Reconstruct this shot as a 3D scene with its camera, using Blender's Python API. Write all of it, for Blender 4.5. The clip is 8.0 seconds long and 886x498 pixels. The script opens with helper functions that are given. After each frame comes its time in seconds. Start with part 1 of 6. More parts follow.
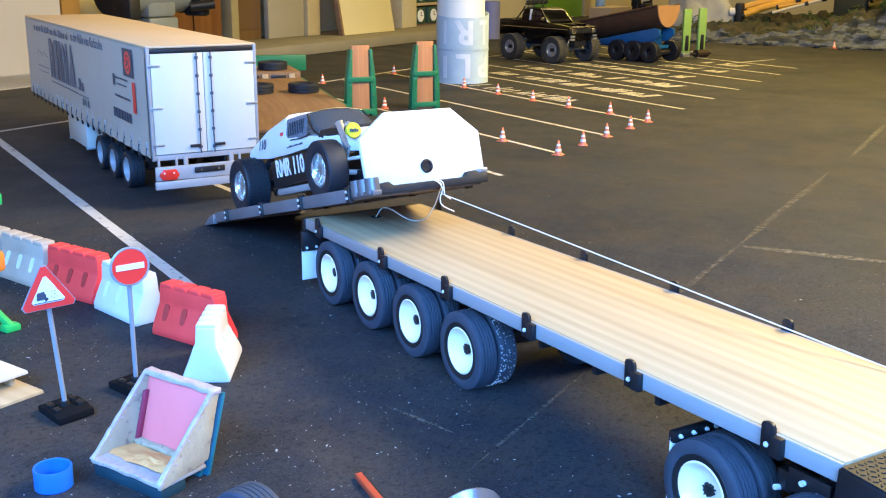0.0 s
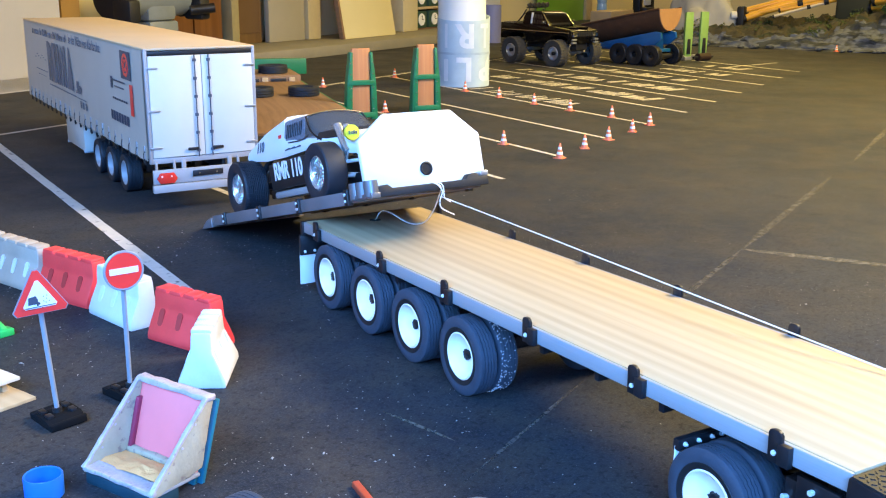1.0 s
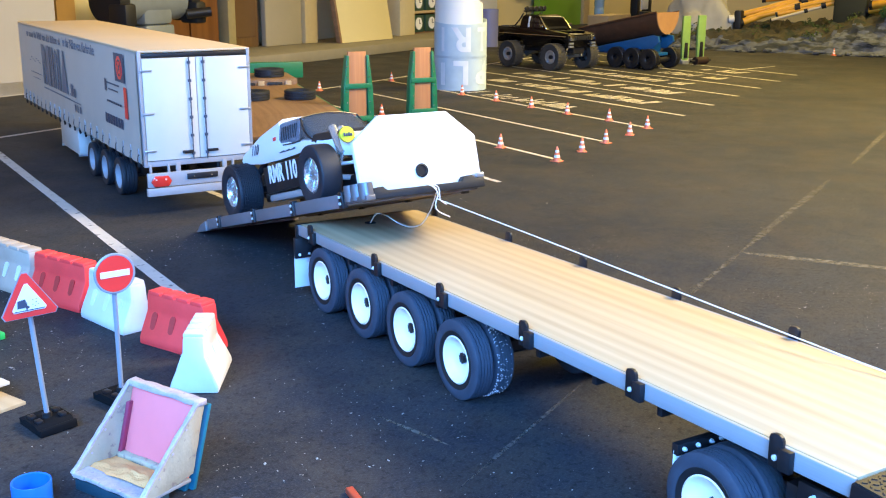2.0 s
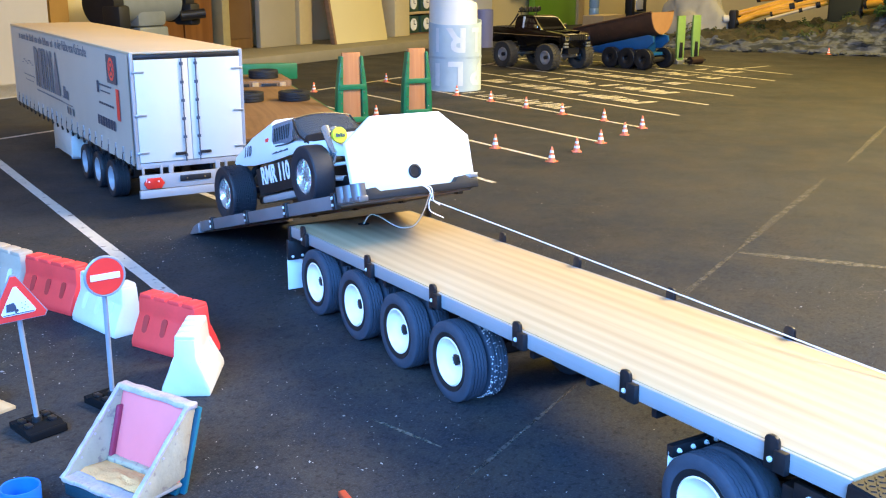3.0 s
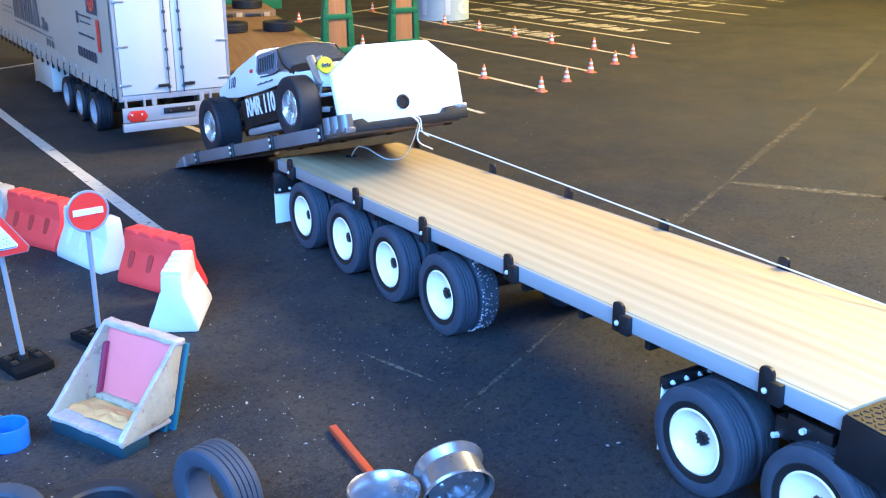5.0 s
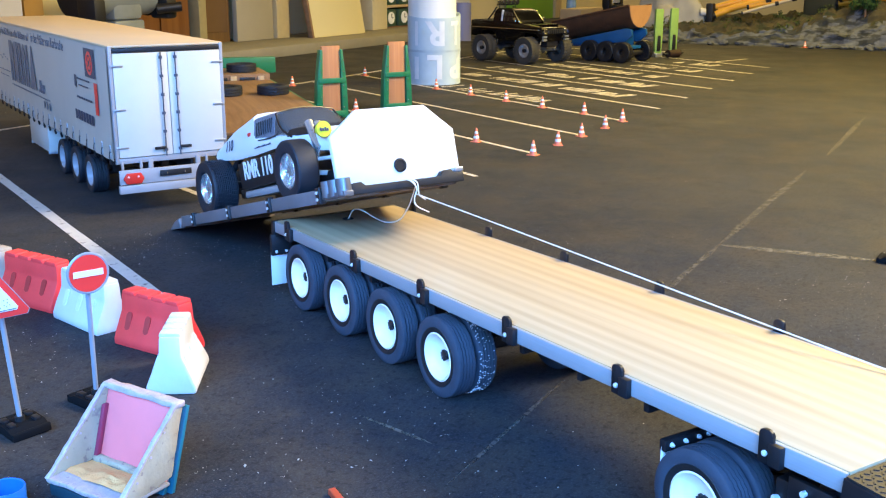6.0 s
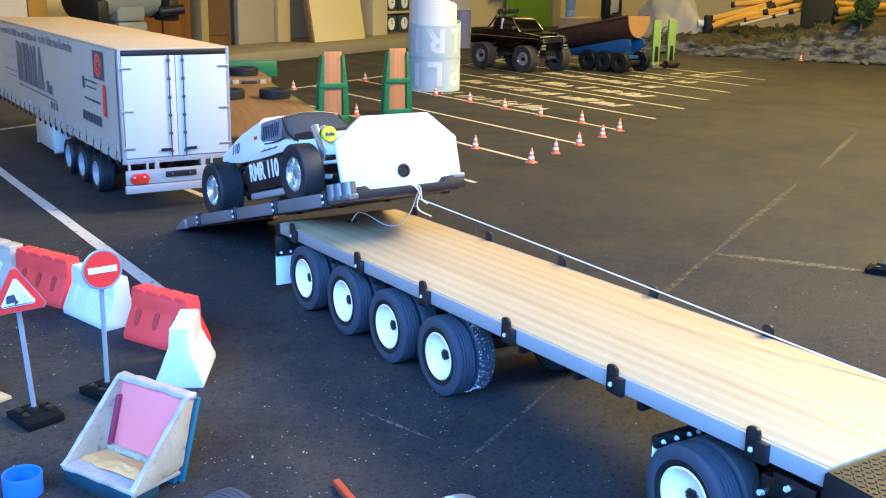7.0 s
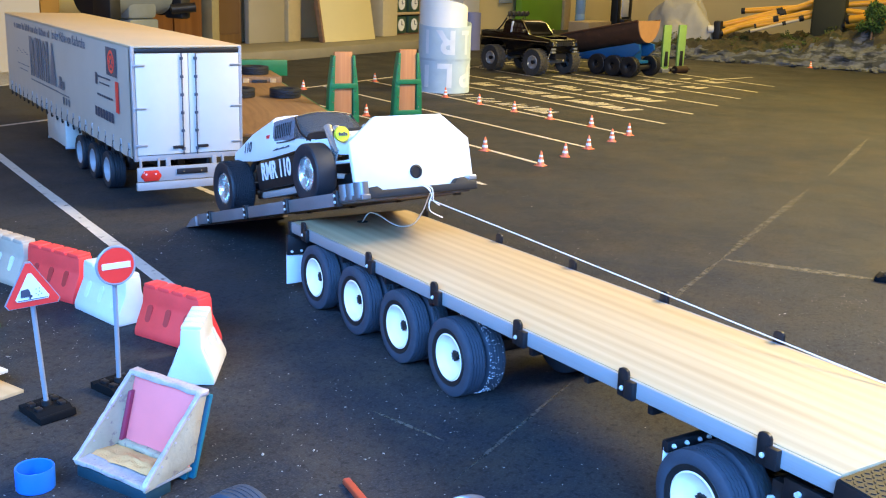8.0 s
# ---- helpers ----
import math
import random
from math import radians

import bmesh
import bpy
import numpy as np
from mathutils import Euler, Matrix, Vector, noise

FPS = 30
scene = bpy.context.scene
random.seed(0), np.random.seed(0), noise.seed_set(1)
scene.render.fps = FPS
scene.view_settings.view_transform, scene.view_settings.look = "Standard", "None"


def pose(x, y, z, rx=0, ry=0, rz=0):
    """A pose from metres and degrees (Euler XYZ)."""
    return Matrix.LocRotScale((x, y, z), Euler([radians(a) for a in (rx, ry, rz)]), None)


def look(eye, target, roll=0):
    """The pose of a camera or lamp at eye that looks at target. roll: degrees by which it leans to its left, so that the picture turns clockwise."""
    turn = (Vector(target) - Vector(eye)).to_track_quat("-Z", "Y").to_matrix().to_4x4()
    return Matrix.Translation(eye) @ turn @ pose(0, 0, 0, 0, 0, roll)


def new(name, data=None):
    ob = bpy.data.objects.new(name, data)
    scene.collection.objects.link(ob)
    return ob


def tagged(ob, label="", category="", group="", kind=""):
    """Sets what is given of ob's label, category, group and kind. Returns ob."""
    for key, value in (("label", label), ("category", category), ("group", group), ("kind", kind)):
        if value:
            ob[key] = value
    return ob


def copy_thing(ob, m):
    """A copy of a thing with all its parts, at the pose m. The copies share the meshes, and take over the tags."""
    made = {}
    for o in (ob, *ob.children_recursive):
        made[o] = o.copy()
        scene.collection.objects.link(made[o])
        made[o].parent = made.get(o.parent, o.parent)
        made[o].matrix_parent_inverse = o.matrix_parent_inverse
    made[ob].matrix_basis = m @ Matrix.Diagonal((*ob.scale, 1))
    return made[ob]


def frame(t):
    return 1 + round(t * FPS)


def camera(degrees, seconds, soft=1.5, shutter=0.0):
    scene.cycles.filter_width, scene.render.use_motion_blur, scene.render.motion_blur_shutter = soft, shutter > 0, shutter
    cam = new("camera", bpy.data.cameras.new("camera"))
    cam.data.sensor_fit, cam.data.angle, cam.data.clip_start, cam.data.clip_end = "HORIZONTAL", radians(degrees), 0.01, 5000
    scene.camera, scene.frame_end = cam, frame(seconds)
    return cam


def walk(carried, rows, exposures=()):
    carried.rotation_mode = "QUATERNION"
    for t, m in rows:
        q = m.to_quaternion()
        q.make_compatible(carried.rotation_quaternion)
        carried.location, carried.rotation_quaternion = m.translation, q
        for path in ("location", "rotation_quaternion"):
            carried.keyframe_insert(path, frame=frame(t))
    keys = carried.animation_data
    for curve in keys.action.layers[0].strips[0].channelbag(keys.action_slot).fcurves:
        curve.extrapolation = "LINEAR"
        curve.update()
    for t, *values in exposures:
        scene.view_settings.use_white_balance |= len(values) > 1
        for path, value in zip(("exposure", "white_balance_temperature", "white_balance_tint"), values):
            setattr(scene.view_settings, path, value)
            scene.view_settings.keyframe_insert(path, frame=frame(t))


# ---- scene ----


def aim(x, y, z, yaw, tilt, roll):
    """A camera pose: heading from +y to the left, tilt above the horizon, lean."""
    return pose(x, y, z, 90 + tilt, 0, yaw) @ pose(0, 0, 0, 0, 0, roll)


cam = camera(45.9, 8.0, soft=1.15, shutter=0.5)
PATH = [
    (0.0, aim(-0.5627, -0.4281, 0.4326, -32.369, -15.410, 0.360)),
    (0.5, aim(-0.5569, -0.4197, 0.4301, -32.273, -15.318, 0.327)),
    (1.0, aim(-0.5513, -0.4141, 0.4268, -32.279, -15.170, 0.314)),
    (1.5, aim(-0.5461, -0.4087, 0.4232, -32.337, -15.017, 0.348)),
    (3.0, aim(-0.5362, -0.4010, 0.4192, -32.610, -14.855, 0.08)),
    (3.5, aim(-0.5309, -0.3983, 0.4177, -32.648, -15.410, 0.052)),
    (4.0, aim(-0.5294, -0.3907, 0.4136, -32.843, -17.610, -0.026)),
    (4.2, aim(-0.5285, -0.3862, 0.4085, -33.030, -18.850, 0.036)),
    (5.3, aim(-0.5293, -0.3878, 0.4161, -33.333, -18.008, -0.247)),
    (5.5, aim(-0.5309, -0.3832, 0.4153, -33.504, -17.253, -0.161)),
    (6.0, aim(-0.5407, -0.3892, 0.4182, -33.898, -15.194, 0.116)),
    (6.5, aim(-0.5557, -0.4058, 0.4229, -34.187, -14.857, 0.601)),
    (7.0, aim(-0.5673, -0.4149, 0.4249, -34.195, -14.874, 1.143)),
    (7.5, aim(-0.5719, -0.4155, 0.4253, -33.992, -14.822, 1.612)),
    (8.0, aim(-0.5752, -0.4137, 0.4253, -33.907, -14.793, 1.981)),
]
walk(cam, PATH, exposures=[(0.0, 0.02), (1.5, 0.06), (3.0, 0.12), (3.5, 0.05), (5.5, 0.02), (6.5, 0.0), (8.0, -0.03)])

# ---------------------------------------------------------------- light
world = bpy.data.worlds.new("dim_hall")
scene.world = world
world.use_nodes = True
world.node_tree.nodes["Background"].inputs["Color"].default_value = (0.25, 0.45, 1.0, 1)
world.node_tree.nodes["Background"].inputs["Strength"].default_value = 0.035


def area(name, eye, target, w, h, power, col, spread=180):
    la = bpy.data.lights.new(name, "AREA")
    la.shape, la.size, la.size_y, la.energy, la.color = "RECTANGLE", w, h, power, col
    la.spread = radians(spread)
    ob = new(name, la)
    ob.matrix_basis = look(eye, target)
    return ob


# Unseen warm lamps, tuned by eye; the third is added to brighten the far wall.
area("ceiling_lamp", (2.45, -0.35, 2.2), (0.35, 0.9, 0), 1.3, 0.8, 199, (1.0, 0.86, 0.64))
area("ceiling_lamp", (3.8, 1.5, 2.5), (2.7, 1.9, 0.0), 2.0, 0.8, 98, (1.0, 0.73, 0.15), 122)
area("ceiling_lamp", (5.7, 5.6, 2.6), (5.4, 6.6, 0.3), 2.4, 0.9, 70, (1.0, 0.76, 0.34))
# Unseen blue lamps added behind and left of the camera, in place of daylight.
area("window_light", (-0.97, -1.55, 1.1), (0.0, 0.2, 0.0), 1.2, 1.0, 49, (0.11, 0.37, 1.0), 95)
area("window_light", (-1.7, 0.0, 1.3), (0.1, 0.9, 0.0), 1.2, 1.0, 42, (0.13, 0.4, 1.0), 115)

# ---------------------------------------------------------------- helpers
HALL = pose(1.2, 3.95, 0, 0, 0, 27.0)      # the hall's own axes: x along the back wall, y into it


def thing(name, m=None, label="", category="", group="", kind=""):
    ob = new(name)
    ob.empty_display_size = 0.05
    if m is not None:
        ob.matrix_basis = m
    return tagged(ob, label, category, group, kind)


def mesh_of(name, bm, mat, smooth=True):
    me = bpy.data.meshes.new(name)
    bmesh.ops.recalc_face_normals(bm, faces=bm.faces[:])
    bm.to_mesh(me)
    bm.free()
    mats = mat if isinstance(mat, (list, tuple)) else [mat]
    for one in mats:
        me.materials.append(one)
    if smooth:
        me.polygons.foreach_set("use_smooth", [True] * len(me.polygons))
        me.set_sharp_from_angle(angle=radians(34))
    return me


def part(name, bm, mat, parent, label="", m=None, smooth=True):
    """One mesh object under a thing or a part."""
    ob = new(name, mesh_of(name, bm, mat, smooth))
    ob.parent = parent
    if m is not None:
        ob.matrix_basis = m
    return tagged(ob, label)


def solo(name, bm, mat, label="", category="", group="", kind="", m=None, smooth=True):
    """A top-level thing that is one mesh."""
    ob = new(name, mesh_of(name, bm, mat, smooth))
    if m is not None:
        ob.matrix_basis = m
    return tagged(ob, label, category, group, kind)


def again(ob, parent, m):
    """The same mesh once more under parent, with its sub-parts."""
    c = new(ob.name.split(".")[0], ob.data)
    c.parent, c.matrix_basis = parent, m
    if "label" in ob:
        c["label"] = ob["label"]
    for k in list(ob.children):
        d = new(k.name.split(".")[0], k.data)
        d.parent, d.matrix_basis = c, k.matrix_basis
        if "label" in k:
            d["label"] = k["label"]
    return c


def BM():
    return bmesh.new()


def box(bm, x0, x1, y0, y1, z0, z1, r=0.0, m=None, seg=2):
    """A box, its edges rounded by r."""
    vs = bmesh.ops.create_cube(bm, size=1.0)["verts"]
    t = Matrix.Translation(((x0 + x1) / 2, (y0 + y1) / 2, (z0 + z1) / 2)) @ Matrix.Diagonal((abs(x1 - x0), abs(y1 - y0), abs(z1 - z0), 1))
    bmesh.ops.transform(bm, matrix=t, verts=vs)
    if r > 0:
        es = list({e for v in vs for e in v.link_edges})
        out = bmesh.ops.bevel(bm, geom=es, offset=r, segments=seg, profile=0.5, affect="EDGES", clamp_overlap=True)
        vs = list({v for f in out["faces"] for v in f.verts} | {v for v in vs if v.is_valid})
    if m is not None:
        bmesh.ops.transform(bm, matrix=m, verts=vs)
    return vs


def rod(bm, a, b, r, r2=None, seg=12, caps=True):
    """A round bar from a to b."""
    a, b = Vector(a), Vector(b)
    d = b - a
    m = Matrix.Translation((a + b) / 2) @ d.to_track_quat("Z", "Y").to_matrix().to_4x4()
    return bmesh.ops.create_cone(bm, cap_ends=caps, segments=seg, radius1=r, radius2=r if r2 is None else r2, depth=d.length, matrix=m)["verts"]


def lathe(bm, profile, seg=32, m=None, closed=False):
    """A body of revolution about z, from (radius, height) pairs."""
    rings, vs = [], []
    for rad, h in profile:
        if rad < 1e-6:
            v = bm.verts.new((0, 0, h))
            rings.append([v] * seg)
            vs.append(v)
        else:
            ring = [bm.verts.new((rad * math.cos(2 * math.pi * k / seg), rad * math.sin(2 * math.pi * k / seg), h)) for k in range(seg)]
            rings.append(ring)
            vs += ring
    pairs = list(zip(rings[:-1], rings[1:])) + ([(rings[-1], rings[0])] if closed else [])
    for p, q in pairs:
        for k in range(seg):
            j = (k + 1) % seg
            f = []
            for v in (p[k], p[j], q[j], q[k]):
                if v not in f:
                    f.append(v)
            if len(f) > 2:
                bm.faces.new(f)
    if m is not None:
        bmesh.ops.transform(bm, matrix=m, verts=vs)
    return vs


def prism(bm, poly, lo, hi, axis="x", r=0.0, m=None):
    """A plate of an outline in the plane across axis, from lo to hi along it."""
    def at(u, v, w):
        return {"x": (w, u, v), "y": (u, w, v), "z": (u, v, w)}[axis]
    a = [bm.verts.new(at(u, v, lo)) for u, v in poly]
    b = [bm.verts.new(at(u, v, hi)) for u, v in poly]
    n = len(poly)
    fs = [bm.faces.new(a[::-1]), bm.faces.new(b)]
    fs += [bm.faces.new((a[i], a[(i + 1) % n], b[(i + 1) % n], b[i])) for i in range(n)]
    vs = a + b
    if r > 0:
        bmesh.ops.recalc_face_normals(bm, faces=fs)
        out = bmesh.ops.bevel(bm, geom=list({e for f in fs for e in f.edges}), offset=r, segments=2, profile=0.5, affect="EDGES", clamp_overlap=True)
        vs = list({v for f in out["faces"] for v in f.verts} | {v for v in vs if v.is_valid})
    if m is not None:
        bmesh.ops.transform(bm, matrix=m, verts=vs)
    return vs


def tube(bm, pts, r, seg=8):
    """A cord or pipe along points."""
    pts = [Vector(p) for p in pts]
    rings = []
    for i, p in enumerate(pts):
        d = (pts[min(i + 1, len(pts) - 1)] - pts[max(i - 1, 0)]).normalized()
        q = d.to_track_quat("Z", "Y")
        rings.append([bm.verts.new(p + q @ Vector((r * math.cos(2 * math.pi * k / seg), r * math.sin(2 * math.pi * k / seg), 0))) for k in range(seg)])
    for a, b in zip(rings[:-1], rings[1:]):
        for k in range(seg):
            bm.faces.new((a[k], a[(k + 1) % seg], b[(k + 1) % seg], b[k]))
    bm.faces.new(rings[0][::-1])
    bm.faces.new(rings[-1])


def curve_pts(ctrl, n=10):
    """A smooth line through control points."""
    ctrl = [Vector(c) for c in ctrl]
    out = []
    for i in range(len(ctrl) - 1):
        p0, p1, p2, p3 = ctrl[max(i - 1, 0)], ctrl[i], ctrl[i + 1], ctrl[min(i + 2, len(ctrl) - 1)]
        for k in range(n):
            t = k / n
            out.append(0.5 * ((2 * p1) + (p2 - p0) * t + (2 * p0 - 5 * p1 + 4 * p2 - p3) * t * t + (3 * p1 - p0 - 3 * p2 + p3) * t ** 3))
    return out + [ctrl[-1]]


def letters(name, text, size, mat, parent, m, depth=0.0002, label="", squeeze=1.0, bold=0.0):
    """Writing as a thin mesh in the built-in font, lying in its own xy plane."""
    cu = bpy.data.curves.new(name, "FONT")
    cu.body, cu.size, cu.extrude, cu.align_x, cu.align_y = text, size, depth, "LEFT", "BOTTOM"
    cu.offset = bold
    tmp = bpy.data.objects.new(name, cu)
    scene.collection.objects.link(tmp)
    bpy.context.view_layer.update()
    me = bpy.data.meshes.new_from_object(tmp.evaluated_get(bpy.context.evaluated_depsgraph_get()))
    bpy.data.objects.remove(tmp)
    bpy.data.curves.remove(cu)
    me.materials.clear()
    me.materials.append(mat)
    me.transform(Matrix.Diagonal((squeeze, 1, 1, 1)))
    ob = new(name, me)
    ob.parent, ob.matrix_basis = parent, m
    return tagged(ob, label)


# ---------------------------------------------------------------- materials
def mat_new(name):
    m = bpy.data.materials.new(name)
    m.use_nodes = True
    nt = m.node_tree
    return m, nt, nt.nodes["Principled BSDF"]


def surface(name, col, rough=0.5, metal=0.0, var=0.12, scale=40.0, bump=0.1, bscale=250.0, spot=None, spot_amt=0.0, spot_scale=60.0, coat=0.0, spec=0.5, stretch=None, trans=0.0):
    """A coloured surface with blotches, fine grain and optional specks of another colour."""
    m, nt, b = mat_new(name)
    N, L = nt.nodes, nt.links
    tc = N.new("ShaderNodeTexCoord")
    src = tc.outputs["Object"]
    if stretch:
        mp = N.new("ShaderNodeMapping")
        mp.inputs["Scale"].default_value = stretch
        L.new(src, mp.inputs["Vector"])
        src = mp.outputs["Vector"]
    n1 = N.new("ShaderNodeTexNoise")
    n1.inputs["Scale"].default_value, n1.inputs["Detail"].default_value, n1.inputs["Roughness"].default_value = scale, 6.0, 0.6
    L.new(src, n1.inputs["Vector"])
    r1 = N.new("ShaderNodeMapRange")
    r1.inputs["From Min"].default_value, r1.inputs["From Max"].default_value = 0.25, 0.75
    r1.inputs["To Min"].default_value, r1.inputs["To Max"].default_value = 1 - var, 1 + var
    L.new(n1.outputs["Fac"], r1.inputs["Value"])
    mul = N.new("ShaderNodeMix")
    mul.data_type, mul.blend_type = "RGBA", "MULTIPLY"
    mul.inputs["Factor"].default_value = 1.0
    mul.inputs["A"].default_value = (*col, 1)
    L.new(r1.outputs["Result"], mul.inputs["B"])
    colour = mul.outputs["Result"]
    if spot:
        n3 = N.new("ShaderNodeTexNoise")
        n3.inputs["Scale"].default_value, n3.inputs["Detail"].default_value = spot_scale, 8.0
        L.new(src, n3.inputs["Vector"])
        r3 = N.new("ShaderNodeMapRange")
        r3.inputs["From Min"].default_value, r3.inputs["From Max"].default_value = 0.66 - spot_amt, 0.72 - spot_amt
        L.new(n3.outputs["Fac"], r3.inputs["Value"])
        mx = N.new("ShaderNodeMix")
        mx.data_type = "RGBA"
        L.new(r3.outputs["Result"], mx.inputs["Factor"])
        L.new(colour, mx.inputs["A"])
        mx.inputs["B"].default_value = (*spot, 1)
        colour = mx.outputs["Result"]
    L.new(colour, b.inputs["Base Color"])
    rr = N.new("ShaderNodeMapRange")
    rr.inputs["To Min"].default_value, rr.inputs["To Max"].default_value = max(0.02, rough - 0.1), min(1.0, rough + 0.1)
    L.new(n1.outputs["Fac"], rr.inputs["Value"])
    L.new(rr.outputs["Result"], b.inputs["Roughness"])
    b.inputs["Metallic"].default_value = metal
    b.inputs["Specular IOR Level"].default_value = spec
    b.inputs["Coat Weight"].default_value = coat
    b.inputs["Transmission Weight"].default_value = trans
    if bump > 0:
        n2 = N.new("ShaderNodeTexNoise")
        n2.inputs["Scale"].default_value, n2.inputs["Detail"].default_value = bscale, 4.0
        L.new(src, n2.inputs["Vector"])
        bp = N.new("ShaderNodeBump")
        bp.inputs["Strength"].default_value, bp.inputs["Distance"].default_value = bump, 0.002
        L.new(n2.outputs["Fac"], bp.inputs["Height"])
        L.new(bp.outputs["Normal"], b.inputs["Normal"])
    return m


def wood(name, light, dark, axis=1, rings=140.0, rough=0.45, coat=0.0, contrast=0.6, detail=2.0, ribs=0.0):
    """Timber with grain running along an axis of the object."""
    m, nt, b = mat_new(name)
    N, L = nt.nodes, nt.links
    tc = N.new("ShaderNodeTexCoord")
    mp = N.new("ShaderNodeMapping")
    sc = [1.0, 1.0, 1.0]
    sc[axis] = 0.035
    mp.inputs["Scale"].default_value = sc
    L.new(tc.outputs["Object"], mp.inputs["Vector"])
    w = N.new("ShaderNodeTexNoise")
    w.inputs["Scale"].default_value, w.inputs["Detail"].default_value, w.inputs["Distortion"].default_value = rings, detail, 0.4
    L.new(mp.outputs["Vector"], w.inputs["Vector"])
    f = N.new("ShaderNodeTexNoise")
    f.inputs["Scale"].default_value, f.inputs["Detail"].default_value = rings * 7, 3.0
    L.new(mp.outputs["Vector"], f.inputs["Vector"])
    mixf = N.new("ShaderNodeMath")
    mixf.operation = "MULTIPLY_ADD"
    mixf.inputs[1].default_value = 0.25
    L.new(f.outputs["Fac"], mixf.inputs[0])
    L.new(w.outputs["Fac"], mixf.inputs[2])
    rp = N.new("ShaderNodeMapRange")
    rp.inputs["From Min"].default_value, rp.inputs["From Max"].default_value = 0.62 - 0.28 * contrast, 0.62 + 0.28 * contrast
    L.new(mixf.outputs["Value"], rp.inputs["Value"])
    fac = rp.outputs["Result"]
    if ribs > 0:
        # even growth bands along the board, bent a little by the grain
        wv = N.new("ShaderNodeTexWave")
        wv.bands_direction = "X"
        wv.inputs["Scale"].default_value, wv.inputs["Distortion"].default_value = ribs, 1.6
        wv.inputs["Detail"].default_value, wv.inputs["Detail Scale"].default_value = 2.0, 0.6
        L.new(mp.outputs["Vector"], wv.inputs["Vector"])
        bl = N.new("ShaderNodeMix")
        bl.data_type = "FLOAT"
        bl.inputs["Factor"].default_value = 0.4
        L.new(fac, bl.inputs["A"])
        L.new(wv.outputs["Fac"], bl.inputs["B"])
        fac = bl.outputs["Result"]
    mx = N.new("ShaderNodeMix")
    mx.data_type = "RGBA"
    mx.inputs["A"].default_value, mx.inputs["B"].default_value = (*dark, 1), (*light, 1)
    L.new(fac, mx.inputs["Factor"])
    L.new(mx.outputs["Result"], b.inputs["Base Color"])
    b.inputs["Roughness"].default_value, b.inputs["Coat Weight"].default_value = rough, coat
    bp = N.new("ShaderNodeBump")
    bp.inputs["Strength"].default_value, bp.inputs["Distance"].default_value = 0.12, 0.001
    L.new(mixf.outputs["Value"], bp.inputs["Height"])
    L.new(bp.outputs["Normal"], b.inputs["Normal"])
    return m


def floor_material():
    """Dark worn flooring with grey bloom, brown stains and pale grit."""
    m, nt, b = mat_new("worn_dark_floor")
    N, L = nt.nodes, nt.links
    tc = N.new("ShaderNodeTexCoord")
    P = tc.outputs["Object"]

    def noise_tex(s, d=6.0, r=0.6):
        n = N.new("ShaderNodeTexNoise")
        n.inputs["Scale"].default_value, n.inputs["Detail"].default_value, n.inputs["Roughness"].default_value = s, d, r
        L.new(P, n.inputs["Vector"])
        return n.outputs["Fac"]

    def ramp(v, a, c, lo=0.0, hi=1.0):
        r = N.new("ShaderNodeMapRange")
        for key, val in (("From Min", a), ("From Max", c), ("To Min", lo), ("To Max", hi)):
            r.inputs[key].default_value = val
        L.new(v, r.inputs["Value"])
        return r.outputs["Result"]

    def mixc(fac, a, c):
        x = N.new("ShaderNodeMix")
        x.data_type = "RGBA"
        L.new(fac, x.inputs["Factor"])
        for key, val in (("A", a), ("B", c)):
            if isinstance(val, tuple):
                x.inputs[key].default_value = (*val, 1)
            else:
                L.new(val, x.inputs[key])
        return x.outputs["Result"]

    base = mixc(ramp(noise_tex(2.2), 0.35, 0.65), FLOOR_A, FLOOR_B)
    base = mixc(ramp(noise_tex(9.0), 0.44, 0.72, 0.0, 0.7), base, (0.058, 0.042, 0.026))
    base = mixc(ramp(noise_tex(34.0, 5.0, 0.65), 0.48, 0.68, 0.0, 0.75), base, (0.043, 0.038, 0.032))
    base = mixc(ramp(noise_tex(21.0, 4.0), 0.56, 0.74, 0.0, 0.7), base, (0.008, 0.009, 0.012))
    base = mixc(ramp(noise_tex(60.0, 6.0, 0.7), 0.48, 0.8, 0.0, 0.5), base, (0.038, 0.037, 0.038))
    base = mixc(ramp(noise_tex(420.0, 3.0), 0.5, 0.72, 0.0, 0.75), base, (0.066, 0.066, 0.07))
    base = mixc(ramp(noise_tex(150.0, 4.0), 0.52, 0.66, 0.0, 0.75), base, (0.008, 0.008, 0.01))
    vo = N.new("ShaderNodeTexVoronoi")
    vo.inputs["Scale"].default_value = 38.0
    L.new(P, vo.inputs["Vector"])
    grit = ramp(vo.outputs["Distance"], 0.045, 0.03)
    keep = ramp(noise_tex(9.0, 2.0), 0.5, 0.56)
    g = N.new("ShaderNodeMath")
    g.operation = "MULTIPLY"
    L.new(grit, g.inputs[0])
    L.new(keep, g.inputs[1])
    base = mixc(g.outputs["Value"], base, (0.42, 0.4, 0.37))
    L.new(base, b.inputs["Base Color"])
    L.new(ramp(noise_tex(5.0), 0.3, 0.7, 0.6, 0.8), b.inputs["Roughness"])
    b.inputs["Specular IOR Level"].default_value = 0.2
    bp = N.new("ShaderNodeBump")
    bp.inputs["Strength"].default_value, bp.inputs["Distance"].default_value = 0.4, 0.001
    L.new(noise_tex(600.0, 4.0), bp.inputs["Height"])
    L.new(bp.outputs["Normal"], b.inputs["Normal"])
    return m


